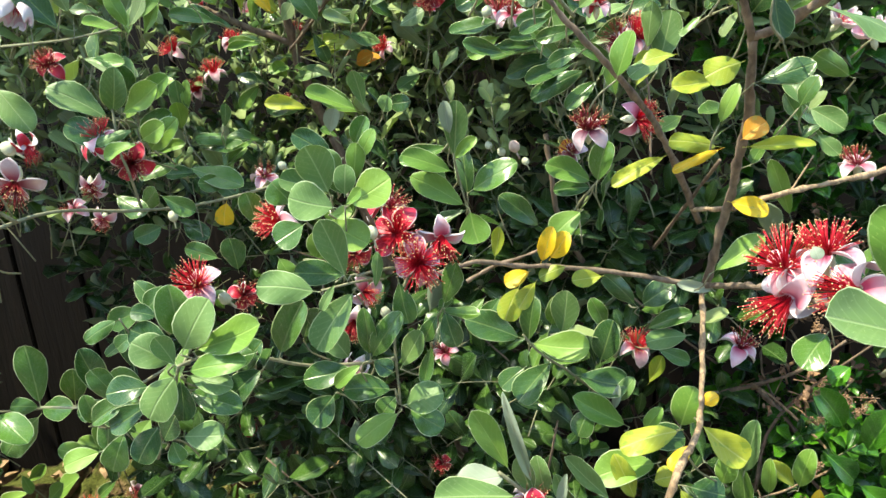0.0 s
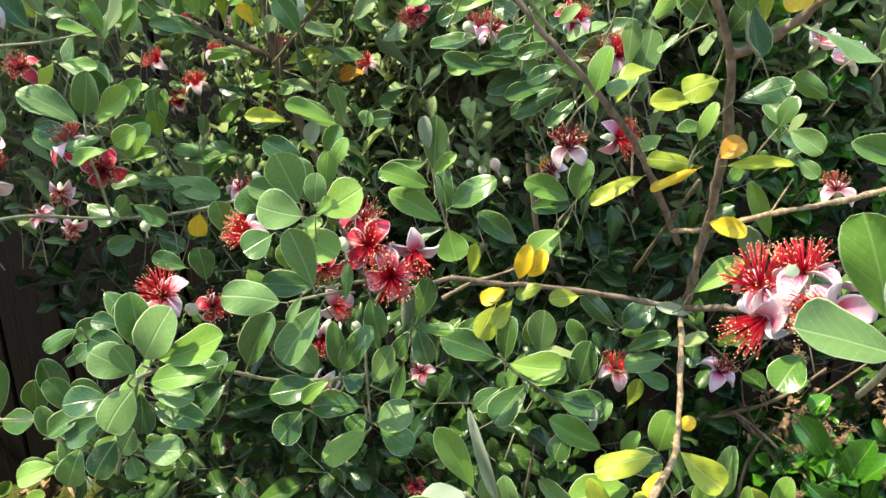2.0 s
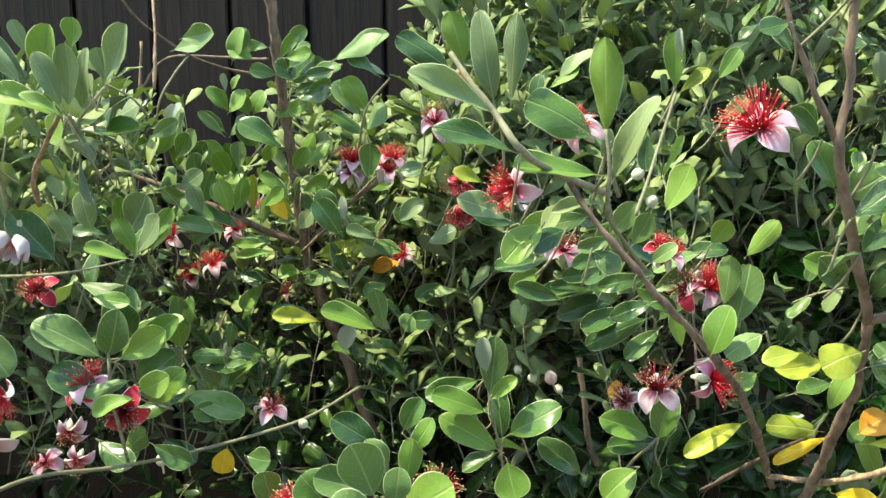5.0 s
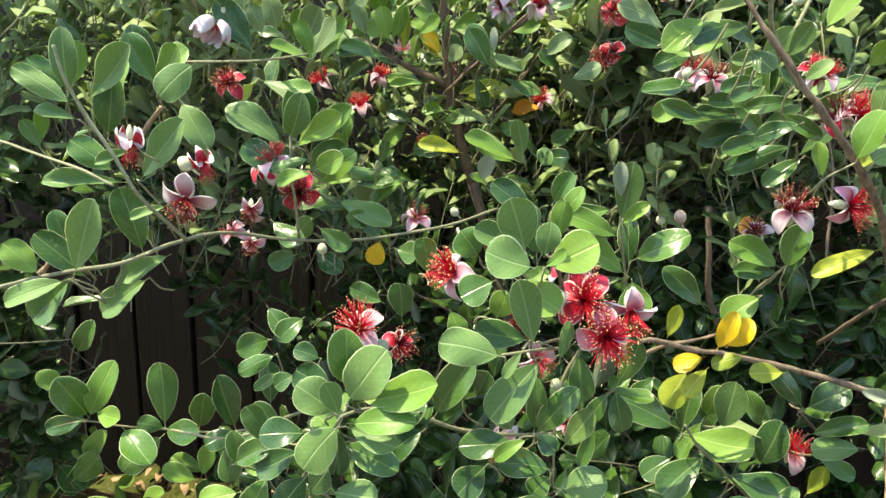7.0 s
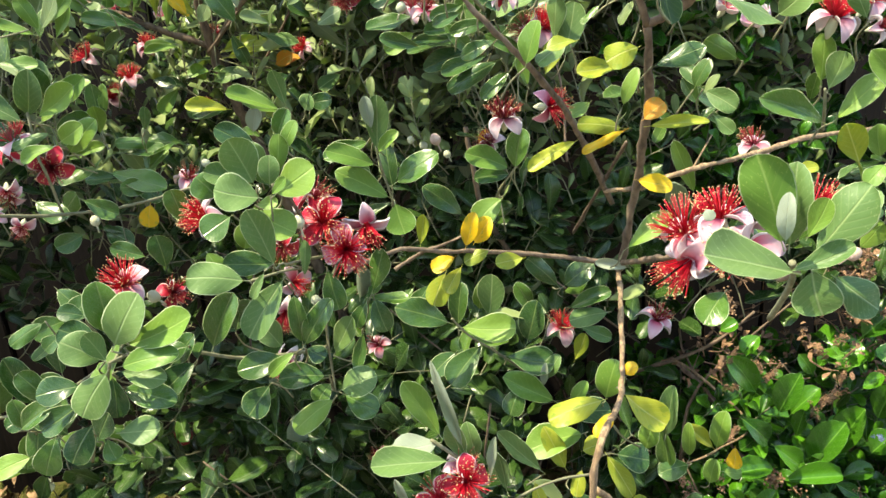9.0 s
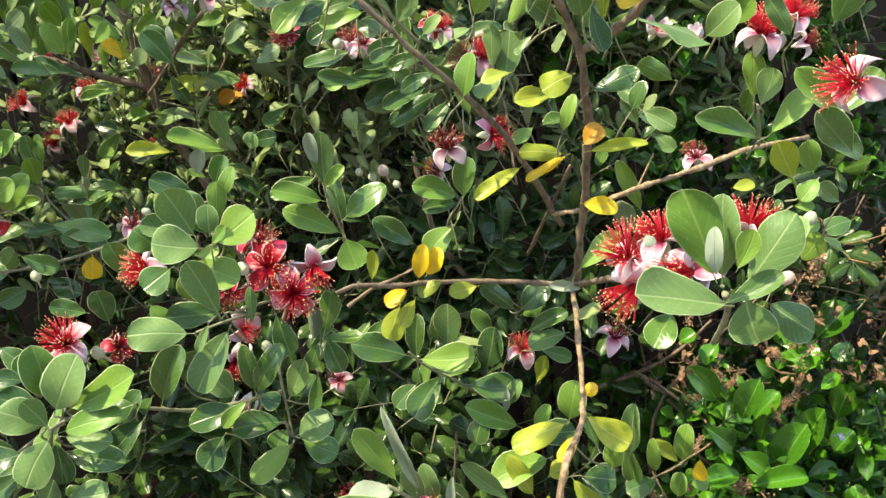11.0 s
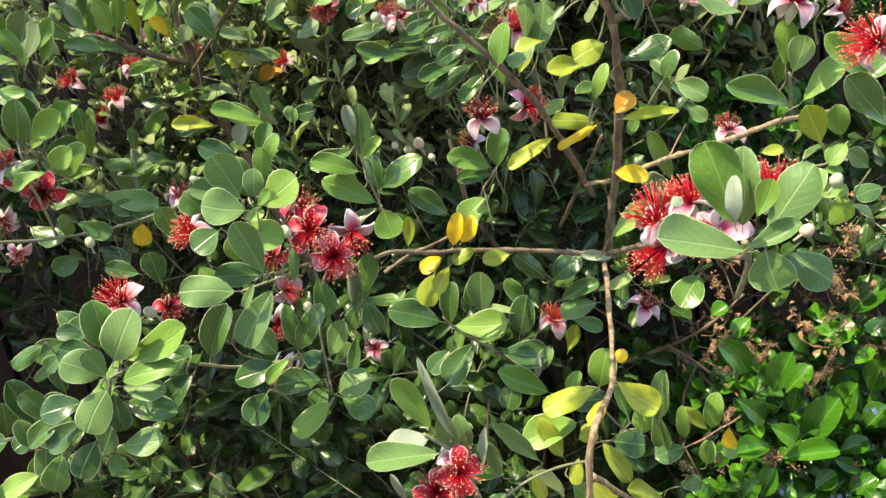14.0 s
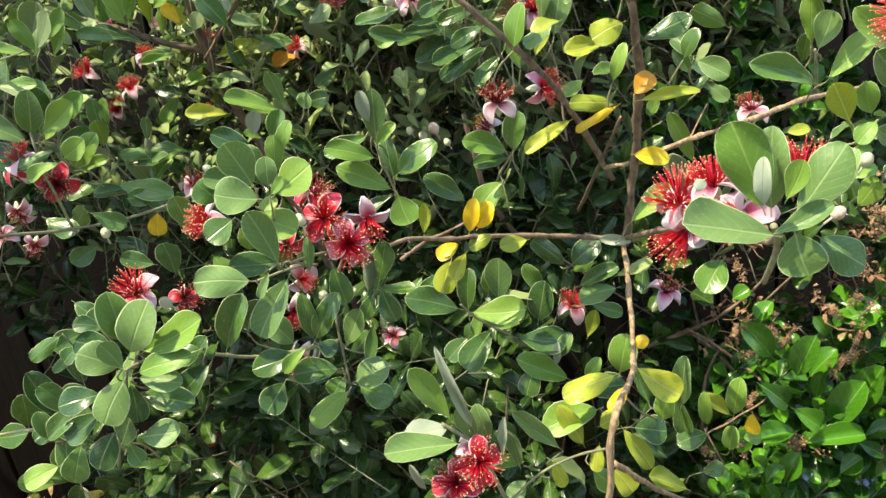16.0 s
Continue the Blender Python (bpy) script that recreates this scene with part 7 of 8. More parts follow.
stem([(0.093, 0.665, 1.306), (0.042, 0.600, 1.325), (0.017, 0.562, 1.339), (0.004, 0.570, 1.359), (-0.009, 0.575, 1.376), (-0.022, 0.585, 1.396)], 0.0026, 0.0016, 'twig')
stem([(0.125, 0.710, 1.286), (0.136, 0.720, 1.310), (0.152, 0.740, 1.345), (0.166, 0.750, 1.383)], 0.0016, 0.0011, 'twig')
stem([(-0.333, 0.700, 1.299), (-0.324, 0.680, 1.322), (-0.302, 0.660, 1.348), (-0.282, 0.640, 1.363)], 0.0024, 0.0015, 'tan')
stem([(-0.357, 0.700, 1.298), (-0.349, 0.680, 1.322), (-0.337, 0.650, 1.341)], 0.0018, 0.0012, 'twig')
stem([(-0.287, 0.700, 1.336), (-0.283, 0.670, 1.350), (-0.281, 0.650, 1.364)], 0.0016, 0.0012, 'twig')
stem([(-0.279, 0.660, 1.361), (-0.267, 0.655, 1.372), (-0.257, 0.655, 1.383)], 0.0012, 0.0010, 'twig')
stem([(-0.408, 0.700, 1.341), (-0.402, 0.680, 1.354), (-0.392, 0.655, 1.364)], 0.0014, 0.0010, 'twig')
stem([(0.431, 0.640, 1.118), (0.418, 0.620, 1.143), (0.411, 0.610, 1.161)], 0.0016, 0.0012, 'twig')
stem([(0.383, 0.500, 1.101), (0.367, 0.485, 1.123), (0.360, 0.480, 1.130)], 0.0013, 0.0010, 'green')
bush_leaf((0.535, 0.900, 0.679), (0.488, 0.887, 0.748), 0.0383, -90)
bush_leaf((0.571, 0.910, 0.633), (0.590, 0.896, 0.708), 0.0391, 70)
bush_leaf((0.598, 0.900, 0.599), (0.603, 0.891, 0.653), 0.0223, 98)
bush_leaf((0.498, 0.880, 0.661), (0.544, 0.868, 0.620), 0.0329, 55)
bush_leaf((0.550, 0.880, 0.608), (0.592, 0.869, 0.574), 0.0336, 53)
bush_leaf((0.622, 0.900, 0.540), (0.657, 0.882, 0.628), 0.0492, 54)
bush_leaf((0.660, 0.910, 0.546), (0.697, 0.891, 0.643), 0.0457, 55)
bush_leaf((0.565, 0.880, 0.542), (0.653, 0.860, 0.558), 0.0341, 34)
bush_leaf((0.674, 0.900, 0.519), (0.720, 0.889, 0.540), 0.0311, 34)
bush_leaf((0.556, 0.870, 0.574), (0.489, 0.858, 0.583), 0.0362, -31)
bush_leaf((0.530, 0.860, 0.492), (0.543, 0.851, 0.546), 0.0336, 67)
bush_leaf((0.501, 0.860, 0.497), (0.522, 0.853, 0.530), 0.0281, 43)
bush_leaf((0.652, 0.880, 0.528), (0.689, 0.871, 0.503), 0.0233, 49)
bush_leaf((0.648, 0.950, 0.671), (0.622, 0.943, 0.710), 0.0251, -95)
bush_leaf((0.713, 0.930, 0.650), (0.741, 0.922, 0.676), 0.0232, 39)
bush_leaf((0.761, 0.930, 0.727), (0.734, 0.922, 0.701), 0.0336, -21)
bush_leaf((0.672, 0.970, 0.682), (0.732, 0.956, 0.702), 0.0521, 38)
bush_leaf((0.733, 0.980, 0.707), (0.778, 0.963, 0.770), 0.0511, 46)
bush_leaf((0.752, 0.940, 0.584), (0.766, 0.928, 0.651), 0.0426, 73)
bush_leaf((0.725, 0.910, 0.545), (0.750, 0.900, 0.589), 0.0386, 45)
bush_leaf((0.621, 0.870, 0.481), (0.652, 0.861, 0.512), 0.0323, 36)
bush_leaf((0.676, 0.870, 0.463), (0.711, 0.860, 0.496), 0.0362, 36)
bush_leaf((0.601, 0.930, 0.617), (0.635, 0.918, 0.669), 0.0347, 46)
bush_leaf((0.457, 0.860, 0.560), (0.474, 0.853, 0.597), 0.0276, 52)
bush_leaf((0.565, 0.960, 0.745), (0.533, 0.952, 0.724), 0.0288, -27)
bush_leaf((0.498, 0.960, 0.756), (0.522, 0.954, 0.774), 0.0252, 43)
# -- end of the shrub's pieces --


# ---- foliage too dense to count ----
class Mass:
    """Collects many small leaves and shoots into one mesh."""

    def __init__(self, seed, shapes):
        self.rng = random.Random(seed)
        self.shapes = [tuple(np.array(a) for a in s) for s in shapes]
        self.v, self.f, self.ix, self.uv, self.n, self.face = [], [], [], [], 0, 0

    def add(self, verts, faces, index, uv):
        self.v.append(verts)
        self.f.append(faces + self.n)
        self.ix.append(index)
        self.uv.append(uv)
        self.n += len(verts)

    def leaf(self, base, way, face, length, width):
        rng = self.rng
        y = way.normalized()
        n = face - y * face.dot(y)
        n = (n if n.length > 1e-3 else Vector((1, 0, 0))).normalized()
        x = y.cross(n)
        v, f, ix, uv = self.shapes[rng.randrange(len(self.shapes))]
        m = np.array([x * width, y * length, n * length * 0.8])
        self.add(v @ m + np.array(base), f, np.where(ix == 0, self.face, ix), uv)

    def shoot(self, line, r0, r1, index):
        v, f = tube(line, r0, r1, 4, 0.0)
        f = [q for q in f if len(q) == 4]
        self.add(np.array([tuple(q) for q in v]), np.array(f), np.full(len(f), index), np.zeros((len(v), 2)))

    def sprig(self, tip, way, length, pairs, leaf_len, ratio=0.5, lift=0.9, shoot_mat=2, crown=2):
        """Opposite pairs of leaves along a bent shoot that ends at tip."""
        rng = self.rng
        way = way.normalized()
        sag = Vector((rng.uniform(-1, 1), rng.uniform(-1, 1), rng.uniform(-0.4, 0.4))) * 0.34
        line = [tip - way * length * (1 - s) + sag * length * (1 - s) ** 2 for s in (0, 0.25, 0.5, 0.75, 1.0)]
        self.shoot(line, 0.0012, 0.0006, shoot_mat)
        turn = rng.uniform(0, 6)
        for i in range(pairs):
            s = 0.1 + 0.9 * (i + 0.9) / pairs
            k = min(3, int(s * 4))
            at = line[k].lerp(line[k + 1], min(1.0, s * 4 - k))
            w = (line[k + 1] - line[k]).normalized()
            u = w.cross(Vector((0, 0, 1)) if abs(w.z) < 0.9 else Vector((1, 0, 0))).normalized()
            v = w.cross(u)
            for h in range(2 if i < pairs - 1 else 2 + crown):
                if rng.random() < 0.1:
                    continue
                a = turn + i * 1.57 + h * math.pi + rng.uniform(-0.4, 0.4)
                if i == pairs - 1 and h >= 2:
                    a = turn + h * 1.9
                out = u * math.cos(a) + v * math.sin(a)
                rise = lift * rng.uniform(0.4, 1.2) if h < 2 else 1.8
                direction = (out + w * rise + Vector((0, 0, -0.15))).normalized()
                size = leaf_len * rng.uniform(0.65, 1.15) * (1.0 if h < 2 else 0.6)
                face = w * 0.45 + to_sun * 0.80 + Vector((0, -0.40, 0)) + Vector((rng.uniform(-.5, .5), rng.uniform(-.5, .5), rng.uniform(-.2, .2)))
                self.leaf(at, direction, face, size, size * ratio * rng.uniform(0.85, 1.15))

    def finish(self, name, mats, parent, label):
        v = np.concatenate(self.v)
        f = np.concatenate(self.f)
        me = bpy.data.meshes.new(name)
        me.vertices.add(len(v))
        me.vertices.foreach_set("co", v.astype(np.float32).ravel())
        me.loops.add(f.size)
        me.loops.foreach_set("vertex_index", f.astype(np.int32).ravel())
        me.polygons.add(len(f))
        me.polygons.foreach_set("loop_start", np.arange(0, f.size, 4, dtype=np.int32))
        for m in mats:
            me.materials.append(m)
        me.polygons.foreach_set("material_index", np.concatenate(self.ix).astype(np.int32))
        me.polygons.foreach_set("use_smooth", np.ones(len(f), dtype=bool))
        layer = me.uv_layers.new(name="UVMap")
        layer.data.foreach_set("uv", np.concatenate(self.uv).astype(np.float32)[f.ravel()].ravel())
        me.update(calc_edges=True)
        me.validate()
        ob = new(name, me)
        ob.parent = parent
        return tagged(ob, label, kind="stuff")


def light_shapes(specs, rows=5, cols=2):
    """Cheap blades for the masses: quads only."""
    out = []
    for k, (bend, fold, wave, twist) in enumerate(specs):
        v, f, ix, uv = leaf_sheet(rows, cols, bend, fold, wave, twist, k, 0.016)
        keep = [(q, i) for q, i in zip(f, ix) if len(q) == 4]
        out.append((v, [q for q, _ in keep], [i for _, i in keep], uv))
    return out


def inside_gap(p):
    """Openings in the foliage, cut along the camera's view of the fence and stones."""
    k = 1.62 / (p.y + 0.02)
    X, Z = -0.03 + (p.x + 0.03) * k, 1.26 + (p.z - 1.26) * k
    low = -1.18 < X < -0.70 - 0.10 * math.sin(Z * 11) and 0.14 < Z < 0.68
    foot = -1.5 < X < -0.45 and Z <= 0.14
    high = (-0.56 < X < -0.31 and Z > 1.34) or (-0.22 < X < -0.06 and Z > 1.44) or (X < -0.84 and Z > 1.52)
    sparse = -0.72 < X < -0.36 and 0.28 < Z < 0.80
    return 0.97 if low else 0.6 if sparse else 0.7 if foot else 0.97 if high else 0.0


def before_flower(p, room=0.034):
    """Whether a leaf at p would hide an open flower from the camera or sun."""
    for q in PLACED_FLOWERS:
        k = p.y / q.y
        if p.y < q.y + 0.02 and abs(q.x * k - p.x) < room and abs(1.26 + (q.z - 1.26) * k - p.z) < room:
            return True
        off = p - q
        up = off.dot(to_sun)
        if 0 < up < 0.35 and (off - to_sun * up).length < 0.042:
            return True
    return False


CLEARED_WOOD = [(Vector(a), Vector(b)) for a, b in (((-0.215, 1.00, 1.516), (-0.215, 1.02, 1.436)), ((-0.215, 1.02, 1.436), (-0.205, 1.10, 1.215)), ((-0.205, 1.10, 1.215), (-0.165, 1.16, 1.067)), ((-0.465, 1.15, 1.31), (-0.209, 1.12, 1.195)))]


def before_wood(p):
    """Whether a shoot at p would hide the far bare stem from the camera."""
    for (a, b), p in itertools.product(CLEARED_WOOD, (p, p + Vector((0, 0, 0.08)))):
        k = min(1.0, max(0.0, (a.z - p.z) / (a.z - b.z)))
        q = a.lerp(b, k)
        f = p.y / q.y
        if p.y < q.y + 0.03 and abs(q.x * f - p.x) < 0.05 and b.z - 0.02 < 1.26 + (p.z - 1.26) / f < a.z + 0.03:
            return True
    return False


def over_stones(p):
    """Whether a shoot at p would keep the sun from the stones and the litter before them, which lie in a sunny gap."""
    foot = p - to_sun * ((p.z - 0.2) / to_sun.z)
    return p.z > 0.27 and -1.10 < foot.x < -0.40 and 1.16 < foot.y < 1.53


def build_inner_foliage():
    mass = Mass(4, light_shapes(SHAPES))
    rng = mass.rng
    made = 0
    while made < 1250:
        # widened to the left out of view, to shade what is seen
        p = Vector((rng.uniform(-1.65, 1.05), rng.uniform(0.88, 1.45), rng.uniform(0.10, 1.70)))
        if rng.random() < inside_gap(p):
            continue
        if over_stones(p) or -1.25 < p.x < -0.55 and p.z > 0.3 and (p.y > 1.30 or (p.y > 1.20 and rng.random() < 0.4)):
            continue
        if p.x > 0.42 and p.z < 0.8 and rng.random() < 0.85:
            continue
        if p.x > 0.32 and p.z > 0.95 and rng.random() < 0.8:
            continue
        if p.y < (1.16 if p.z > 0.88 and p.x < 0.05 else 1.0 if p.z > 0.88 else 0.92):
            continue
        if 0.30 < p.x < 0.64 and 0.50 < p.z < 0.84 and rng.random() < (0.95 if p.y < 1.25 else 0.3):
            continue
        if -0.32 < p.x < 0.36 and p.z < 0.76 and rng.random() < (0.52 if p.x < 0.12 else 0.7):
            continue
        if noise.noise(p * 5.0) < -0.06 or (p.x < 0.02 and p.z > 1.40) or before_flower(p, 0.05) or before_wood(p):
            continue
        # above this height some shoots take the sunlit leaf colour
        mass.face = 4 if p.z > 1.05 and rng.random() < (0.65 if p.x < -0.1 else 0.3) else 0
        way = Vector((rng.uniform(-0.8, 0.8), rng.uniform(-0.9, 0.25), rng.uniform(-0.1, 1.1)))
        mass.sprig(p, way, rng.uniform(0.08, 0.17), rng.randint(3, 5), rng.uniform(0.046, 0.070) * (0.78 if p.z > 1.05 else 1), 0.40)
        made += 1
    # upright shoots along the top of the far side, the higher ones sunlit by colour
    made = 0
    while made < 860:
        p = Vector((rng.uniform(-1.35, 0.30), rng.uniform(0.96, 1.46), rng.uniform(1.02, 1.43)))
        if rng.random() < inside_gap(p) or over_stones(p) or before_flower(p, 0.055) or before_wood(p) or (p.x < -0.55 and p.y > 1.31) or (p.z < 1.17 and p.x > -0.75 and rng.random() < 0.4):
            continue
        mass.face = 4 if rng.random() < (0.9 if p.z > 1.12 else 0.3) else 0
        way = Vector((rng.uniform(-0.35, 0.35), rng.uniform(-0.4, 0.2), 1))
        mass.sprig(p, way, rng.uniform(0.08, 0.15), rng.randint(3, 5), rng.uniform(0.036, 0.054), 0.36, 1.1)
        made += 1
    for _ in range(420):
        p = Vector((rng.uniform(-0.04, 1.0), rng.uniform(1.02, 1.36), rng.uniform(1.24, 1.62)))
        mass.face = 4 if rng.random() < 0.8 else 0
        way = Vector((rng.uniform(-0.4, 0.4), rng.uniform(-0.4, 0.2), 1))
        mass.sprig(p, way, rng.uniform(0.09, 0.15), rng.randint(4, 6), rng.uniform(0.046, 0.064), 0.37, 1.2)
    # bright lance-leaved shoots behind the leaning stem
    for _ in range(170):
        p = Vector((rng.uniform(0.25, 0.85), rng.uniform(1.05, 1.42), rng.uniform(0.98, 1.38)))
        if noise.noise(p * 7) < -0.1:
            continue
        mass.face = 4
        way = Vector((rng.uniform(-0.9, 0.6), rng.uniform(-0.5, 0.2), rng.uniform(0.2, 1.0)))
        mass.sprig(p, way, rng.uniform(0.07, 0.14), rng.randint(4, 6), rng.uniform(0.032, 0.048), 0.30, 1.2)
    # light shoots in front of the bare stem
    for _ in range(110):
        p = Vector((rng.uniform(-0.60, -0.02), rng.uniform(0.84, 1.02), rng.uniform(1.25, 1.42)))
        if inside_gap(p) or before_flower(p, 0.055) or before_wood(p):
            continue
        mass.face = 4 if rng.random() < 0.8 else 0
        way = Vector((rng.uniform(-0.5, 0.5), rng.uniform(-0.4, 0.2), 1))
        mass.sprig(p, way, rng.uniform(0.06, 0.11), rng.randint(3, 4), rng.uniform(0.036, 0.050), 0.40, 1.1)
    # sprigs added out of view on the left to shade the leaves beside them
    made = 0
    while made < 240:
        p = Vector((rng.uniform(-1.45, -0.60), rng.uniform(0.72, 1.15), rng.uniform(0.80, 1.16)))
        if inside_gap(p) or over_stones(p) or p.x > -0.50 - 0.28 * p.y:
            continue
        mass.face = 4 if rng.random() < 0.4 else 0
        way = Vector((rng.uniform(-0.6, 0.6), rng.uniform(-0.7, 0.2), rng.uniform(0.2, 1.1)))
        mass.sprig(p, way, rng.uniform(0.09, 0.16), rng.randint(4, 6), rng.uniform(0.052, 0.070), 0.42)
        made += 1
    # broad leaves low in the middle, in the leaf colour darkened for shade
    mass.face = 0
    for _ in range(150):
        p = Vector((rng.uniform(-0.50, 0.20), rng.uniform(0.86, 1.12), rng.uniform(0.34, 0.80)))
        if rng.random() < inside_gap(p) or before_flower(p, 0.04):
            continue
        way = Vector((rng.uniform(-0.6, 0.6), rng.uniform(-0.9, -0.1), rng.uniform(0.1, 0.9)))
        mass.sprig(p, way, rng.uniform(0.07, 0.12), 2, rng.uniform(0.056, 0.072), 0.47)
    # low shoots round the stones
    for _ in range(150):
        p = Vector((rng.uniform(-1.5, -0.05), rng.uniform(1.16, 1.38), rng.uniform(0.05, 0.25)))
        mass.face = 4 if rng.random() < 0.5 else 0
        way = Vector((rng.uniform(-0.8, 0.8), rng.uniform(-0.6, 0.3), rng.uniform(0.1, 0.8)))
        mass.sprig(p, way, rng.uniform(0.05, 0.10), rng.randint(2, 4), rng.uniform(0.022, 0.040), 0.42)
    mass.face = 0
    for _ in range(80):
        a = Vector((rng.uniform(-1.0, 1.0), rng.uniform(1.0, 1.4), rng.uniform(0.05, 0.9)))
        b = a + Vector((rng.uniform(-0.25, 0.25), rng.uniform(-0.3, 0.1), rng.uniform(0.25, 0.5)))
        if b.z > 0.95 or inside_gap((a + b) / 2) or inside_gap(b):
            continue
        c = (a + b) / 2 + Vector((rng.uniform(-1, 1), rng.uniform(-1, 1), rng.uniform(-0.6, 0.6))) * 0.07
        mass.shoot(smooth_line([a, c, b], 4), rng.uniform(0.002, 0.004), 0.0014, 3)
    mass.finish("inner_foliage", [GREEN_SHADE, FELT_FAR, TWIG, BARK, YOUNG_LIT_FAR], shrub, "dense small grey-green leaves deep in the shrub")


build_inner_foliage()


def build_side_shoots():
    """The short shoots that carry the outer leaves, with the opposite leaf of each pair and the pairs below it."""
    mass = Mass(19, light_shapes(SHAPES, 7, 6))
    mass.shapes = [(v, f, np.where(ix == 2, 5, ix), uv) for v, f, ix, uv in mass.shapes]
    rng = mass.rng
    for b, t, width, tone in PLACED_LEAVES:
        if tone in "yom" or b.y < 0.44 or rng.random() < 0.25:
            continue
        d, size = (t - b).normalized(), (t - b).length
        size = min(size, 0.075)
        w = -Vector((rng.uniform(-0.5, 0.5), rng.uniform(0.5, 1.1), rng.uniform(-0.9, -0.1))).normalized()
        foot = b - w * rng.uniform(0.025, 0.05) + Vector((0, 0, -0.008))
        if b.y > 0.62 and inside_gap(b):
            continue
        mass.shoot(smooth_line([foot, (foot + b) / 2 + Vector((rng.uniform(-1, 1), 0, rng.uniform(-1, 1))) * 0.006, b], 3), 0.0010, 0.0007, 2)
        side = w.cross(d).normalized()
        wanted = [(b, d * -1 + w * 2 * d.dot(w), 0.50)] + [(b - w * 0.022, side * k + w * 0.5, 0.42) for k in (1, -1)] + [(b - w * 0.045, d * k + w * 0.4, 0.35) for k in (1, -1)]
        for at, way, chance in wanted:
            size_here = size * rng.uniform(0.7, 1.0)
            way = (way + Vector((rng.uniform(-.3, .3), rng.uniform(-.3, .3), rng.uniform(-.3, .3)))).normalized()
            mid = at + way * size_here * 0.6
            if mid.z < 0.76 and -0.20 < mid.x < 0.32:
                chance *= 0.45
            if mid.x < -0.14 and mid.z < 1.06:
                chance *= 0.4
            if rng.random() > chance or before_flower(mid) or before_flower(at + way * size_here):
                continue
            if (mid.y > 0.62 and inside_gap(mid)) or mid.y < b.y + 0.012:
                continue
            face = w * 0.5 + to_sun * 0.7 + Vector((rng.uniform(-.4, .4), rng.uniform(-.4, .4), rng.uniform(-.2, .2)))
            mass.face = 4 if tone in "nsv" and rng.random() < 0.3 else 0
            mass.leaf(at, way, face, size_here, size_here * rng.uniform(0.38, 0.50))
    mass.finish("side_foliage", [GREEN_SIDE, FELT_FAR, TWIG, BARK, YOUNG_LIT_FAR, RIM], shrub, "short leafy shoots with paired grey-green leaves")


build_side_shoots()


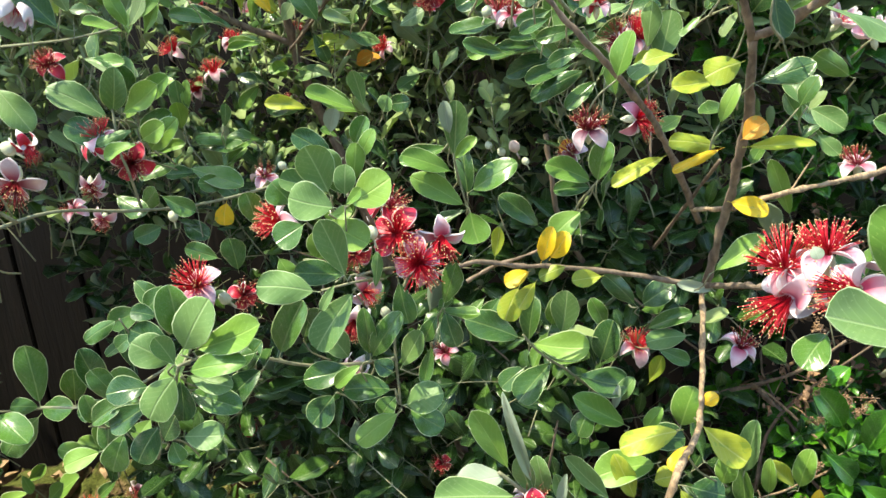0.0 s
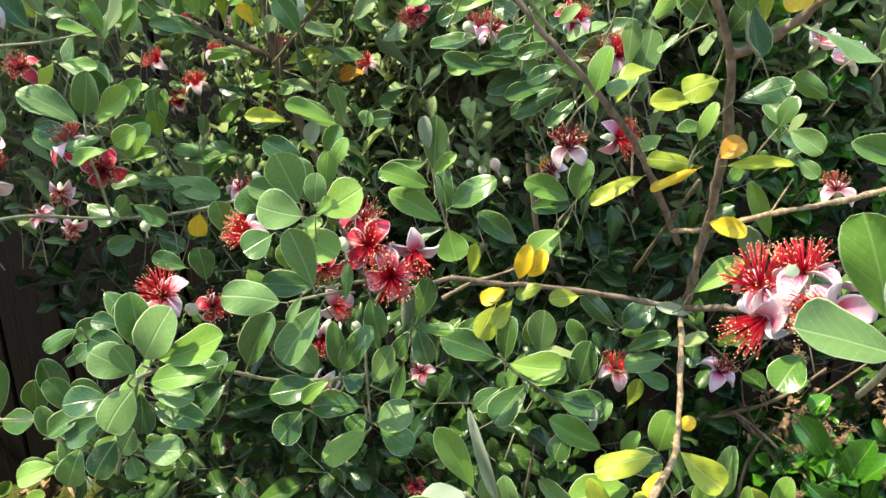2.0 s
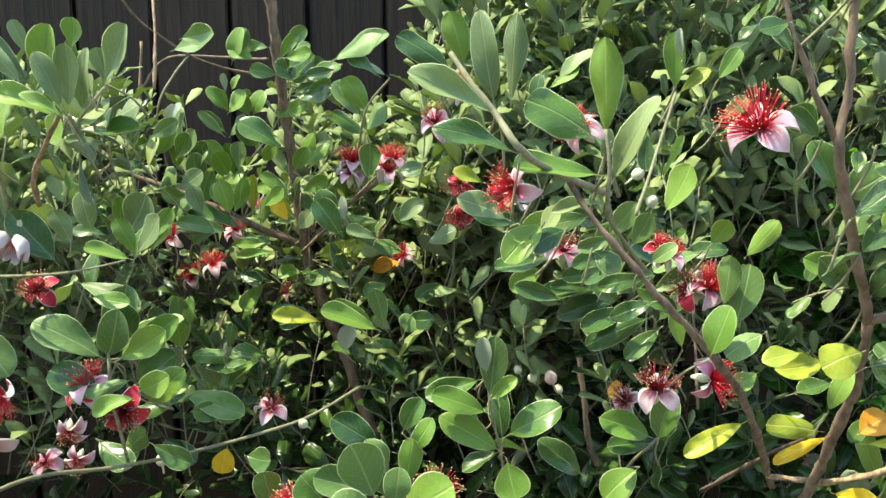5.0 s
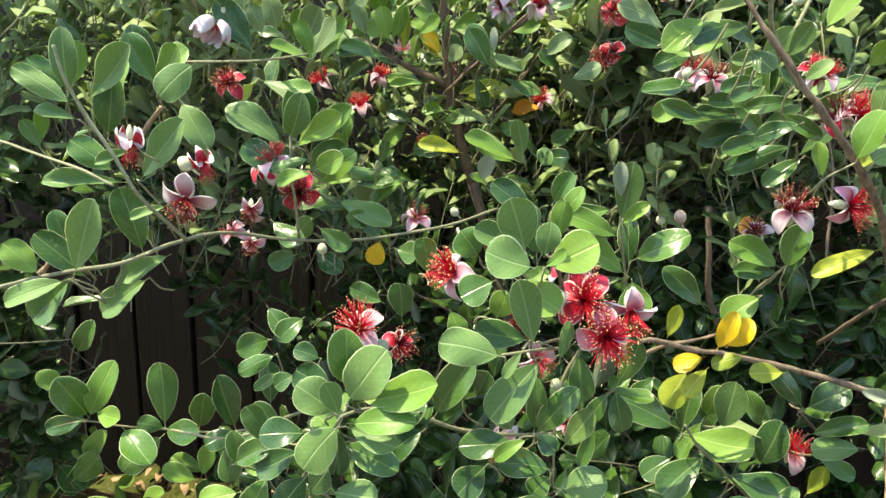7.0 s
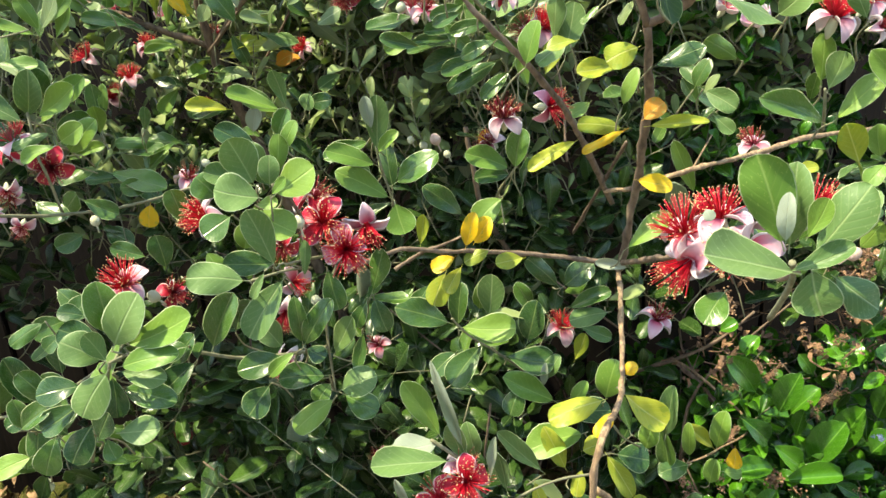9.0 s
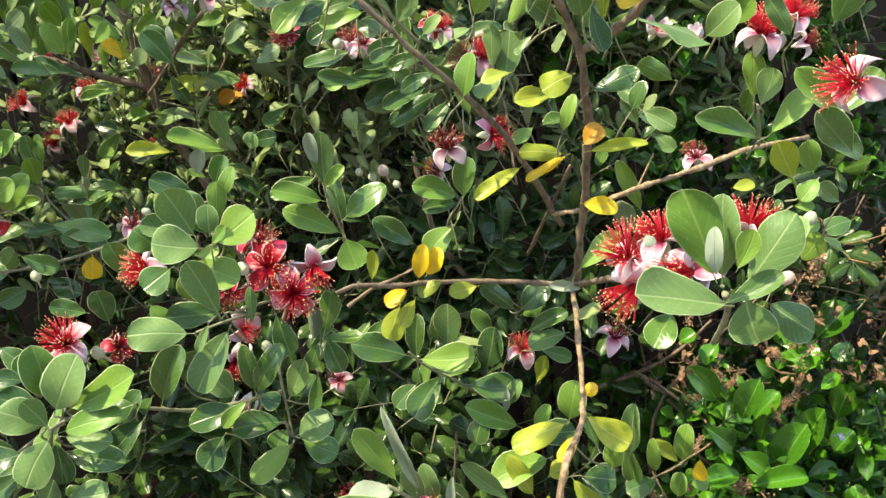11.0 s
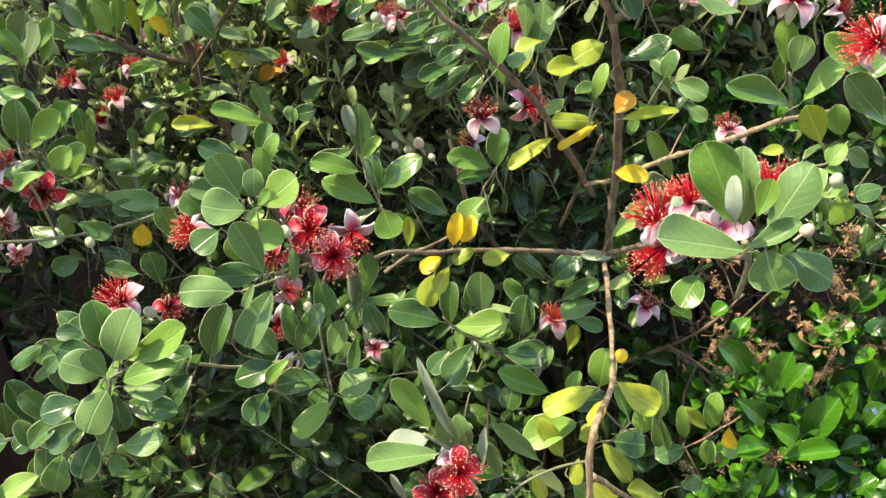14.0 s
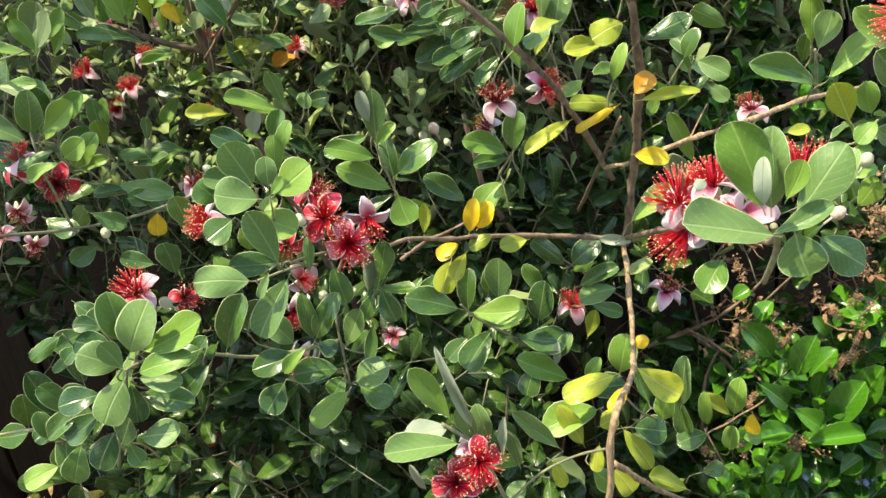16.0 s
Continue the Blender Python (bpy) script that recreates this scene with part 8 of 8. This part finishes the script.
# ---- the glossy bush at the right ----
def build_bush():
    mass = Mass(12, light_shapes([(0.5, 0.5, 0.1, 0.1), (0.2, 0.7, 0.1, -0.2), (-0.2, 0.4, 0.2, 0.2)]))
    rng = mass.rng
    for count, lo, hi in ((700, (0.50, 0.88, 0.10), (1.25, 1.35, 0.76)), (150, (0.40, 1.02, 0.90), (1.15, 1.40, 1.34)), (60, (0.60, 0.62, 0.20), (1.0, 0.85, 0.74))):
        for _ in range(count):
            p = Vector([rng.uniform(a, b) for a, b in zip(lo, hi)])
            if noise.noise(p * 6 + Vector((9, 0, 0))) < -0.22:
                continue
            if 0.57 + 0.06 * noise.noise(p * 11) < p.z < 0.86 and rng.random() < 0.80:
                continue
            way = Vector((rng.uniform(-0.7, 0.4), rng.uniform(-0.8, 0.2), rng.uniform(0.3, 1.2)))
            mass.sprig(p, way, rng.uniform(0.05, 0.11), rng.randint(3, 5), rng.uniform(0.030, 0.054), 0.48, 0.8, 2, 3)
    mass.finish("bush_foliage", [BUSH_LEAF, BUSH_LEAF, TWIG], bush, "bright green glossy leaves in whorls")
    for k in range(7):
        a = Vector((0.85 + 0.05 * k, 1.15, 0.0))
        b = Vector((rng.uniform(0.5, 1.0), rng.uniform(0.9, 1.1), rng.uniform(0.5, 0.75)))
        v, f = tube(smooth_line([a, (a + b) / 2 + Vector((0.04, 0.03, 0.02)), b], 6), 0.006, 0.002, 6, 0.3)
        mesh_object("branch", v, f, [BARK], bush)
    heads = []
    for k in range(3):
        hv, hf = [], []
        hr = random.Random(k)
        lobes = [Vector((hr.gauss(0, 0.007), hr.gauss(0, 0.006), hr.gauss(0, 0.008))) for _ in range(7)]
        for _ in range(170):
            c = lobes[hr.randrange(7)] + Vector((hr.gauss(0, 0.0028), hr.gauss(0, 0.0028), hr.gauss(0, 0.0032)))
            r, n = hr.uniform(0.0005, 0.0014), len(hv)
            fl = Vector((hr.uniform(0.4, 2.2), hr.uniform(0.4, 2.2), hr.uniform(0.4, 2.2)))
            hv += [c + Vector(q) * fl * r for q in ((1, 0, 0), (-1, 0, 0), (0, 1, 0), (0, -1, 0), (0, 0, 1), (0, 0, -1))]
            hf += [(n + i, n + j, n + m) for i, j, m in ((0, 2, 4), (2, 1, 4), (1, 3, 4), (3, 0, 4), (2, 0, 5), (1, 2, 5), (3, 1, 5), (0, 3, 5))]
        heads.append(template("dry_flower_head", hv, hf, [DRY]))
    blue_head = template("blue_flower", hv, hf, [BLUE])
    for p in ((0.565, 0.86, 0.50), (0.66, 0.86, 0.47), (0.72, 0.88, 0.60)):
        placed("blue_flower", blue_head, pose(*p) @ Matrix.Scale(0.55, 4), bush, "small pale blue flower cluster")
    for p, size in (((0.565, 0.870, 0.547), 1.9), ((0.468, 0.860, 0.572), 1.1), ((0.425, 0.860, 0.561), 1.3), ((0.534, 0.900, 0.729), 1.2), ((0.551, 0.900, 0.711), 0.9), ((0.491, 0.900, 0.743), 0.8), ((0.493, 0.900, 0.701), 0.7), ((0.646, 0.910, 0.654), 1.0), ((0.681, 0.950, 0.734), 0.9), ((0.718, 0.960, 0.757), 0.8), ((0.492, 0.920, 0.819), 1.1), ((0.680, 0.930, 0.677), 0.9), ((0.485, 0.870, 0.640), 0.9), ((0.623, 0.900, 0.640), 0.7), ((0.676, 0.900, 0.866), 1.6), ((0.695, 0.880, 0.494), 1.1)):
        placed("dry_flower_head", heads[rng.randrange(3)], pose(*p, rng.uniform(-50, 50), rng.uniform(-50, 50), 0) @ Matrix.Scale(size * 0.9, 4), bush, "dry brown flower head")
    for k in range(10):
        p = (rng.uniform(0.60, 1.0), rng.uniform(0.90, 1.0), rng.uniform(0.50, 0.84))
        placed("dry_flower_head", heads[k % 3], pose(*p, rng.uniform(-50, 50), rng.uniform(-50, 50), 0) @ Matrix.Scale(rng.uniform(0.8, 1.4), 4), bush, "dry brown flower head")


build_bush()


def build_dry_twigs():
    """Spent brown flower stalks in a tangle over the bush."""
    mass = Mass(31, light_shapes([(0.9, 0.6, 0.3, 0.5), (-0.8, 0.5, 0.3, -0.4)], 3))
    rng = mass.rng
    for _ in range(250):
        p = Vector((rng.uniform(0.46, 1.10), rng.uniform(0.90, 1.14), rng.uniform(0.58, 0.90)))
        if noise.noise(p * 8) < -0.05:
            continue
        w = Vector((rng.uniform(-1, 1), rng.uniform(-0.8, 0.4), rng.uniform(-0.3, 1.0))).normalized() * rng.uniform(0.025, 0.07)
        mass.shoot([p, p + w * 0.5 + Vector((0, 0, rng.uniform(-0.006, 0.006))), p + w], rng.uniform(0.0008, 0.0016), 0.0006, 0)
        for _ in range(rng.randint(2, 6)):
            q = p + w * rng.uniform(0.5, 1.1) + Vector((rng.gauss(0, 0.005), rng.gauss(0, 0.005), rng.gauss(0, 0.005)))
            d = Vector((rng.uniform(-1, 1), rng.uniform(-1, 1), rng.uniform(-1, 1)))
            mass.leaf(q, d, Vector((rng.uniform(-1, 1), -0.5, 1)), rng.uniform(0.006, 0.020), rng.uniform(0.004, 0.010))
    mass.finish("dry_stalk_tangle", [DRY, LITTER], bush, "tangle of dry brown spent flower stalks")


build_dry_twigs()


def build_litter():
    mass = Mass(6, light_shapes([(0.9, 0.6, 0.3, 0.5), (-0.8, 0.5, 0.3, -0.4)], 4))
    rng = mass.rng
    for _ in range(900):
        x, y = rng.uniform(-1.8, 1.8), rng.uniform(0.3, 1.58)
        z = ground_height(x, y) + 0.006
        if 1.39 < y < 1.55:
            continue
        w = Vector((rng.uniform(-1, 1), rng.uniform(-1, 1), rng.uniform(-0.1, 0.3)))
        mass.leaf((x, y, z), w, Vector((rng.uniform(-.4, .4), rng.uniform(-.4, .4), 1)), rng.uniform(0.03, 0.055), rng.uniform(0.015, 0.026))
    for _ in range(60):
        x = rng.uniform(-1.4, 0.2)
        w = Vector((rng.uniform(-1, 1), rng.uniform(-1, 1), rng.uniform(-0.1, 0.2)))
        mass.leaf((x, rng.uniform(1.42, 1.50), 0.262), w, Vector((rng.uniform(-.4, .4), rng.uniform(-.6, .2), 1)), rng.uniform(0.02, 0.05), rng.uniform(0.010, 0.022))
    mass.finish("leaf_litter", [LITTER, LITTER], None, "dry brown fallen leaves on the soil")["category"] = "leaf litter"


build_litter()
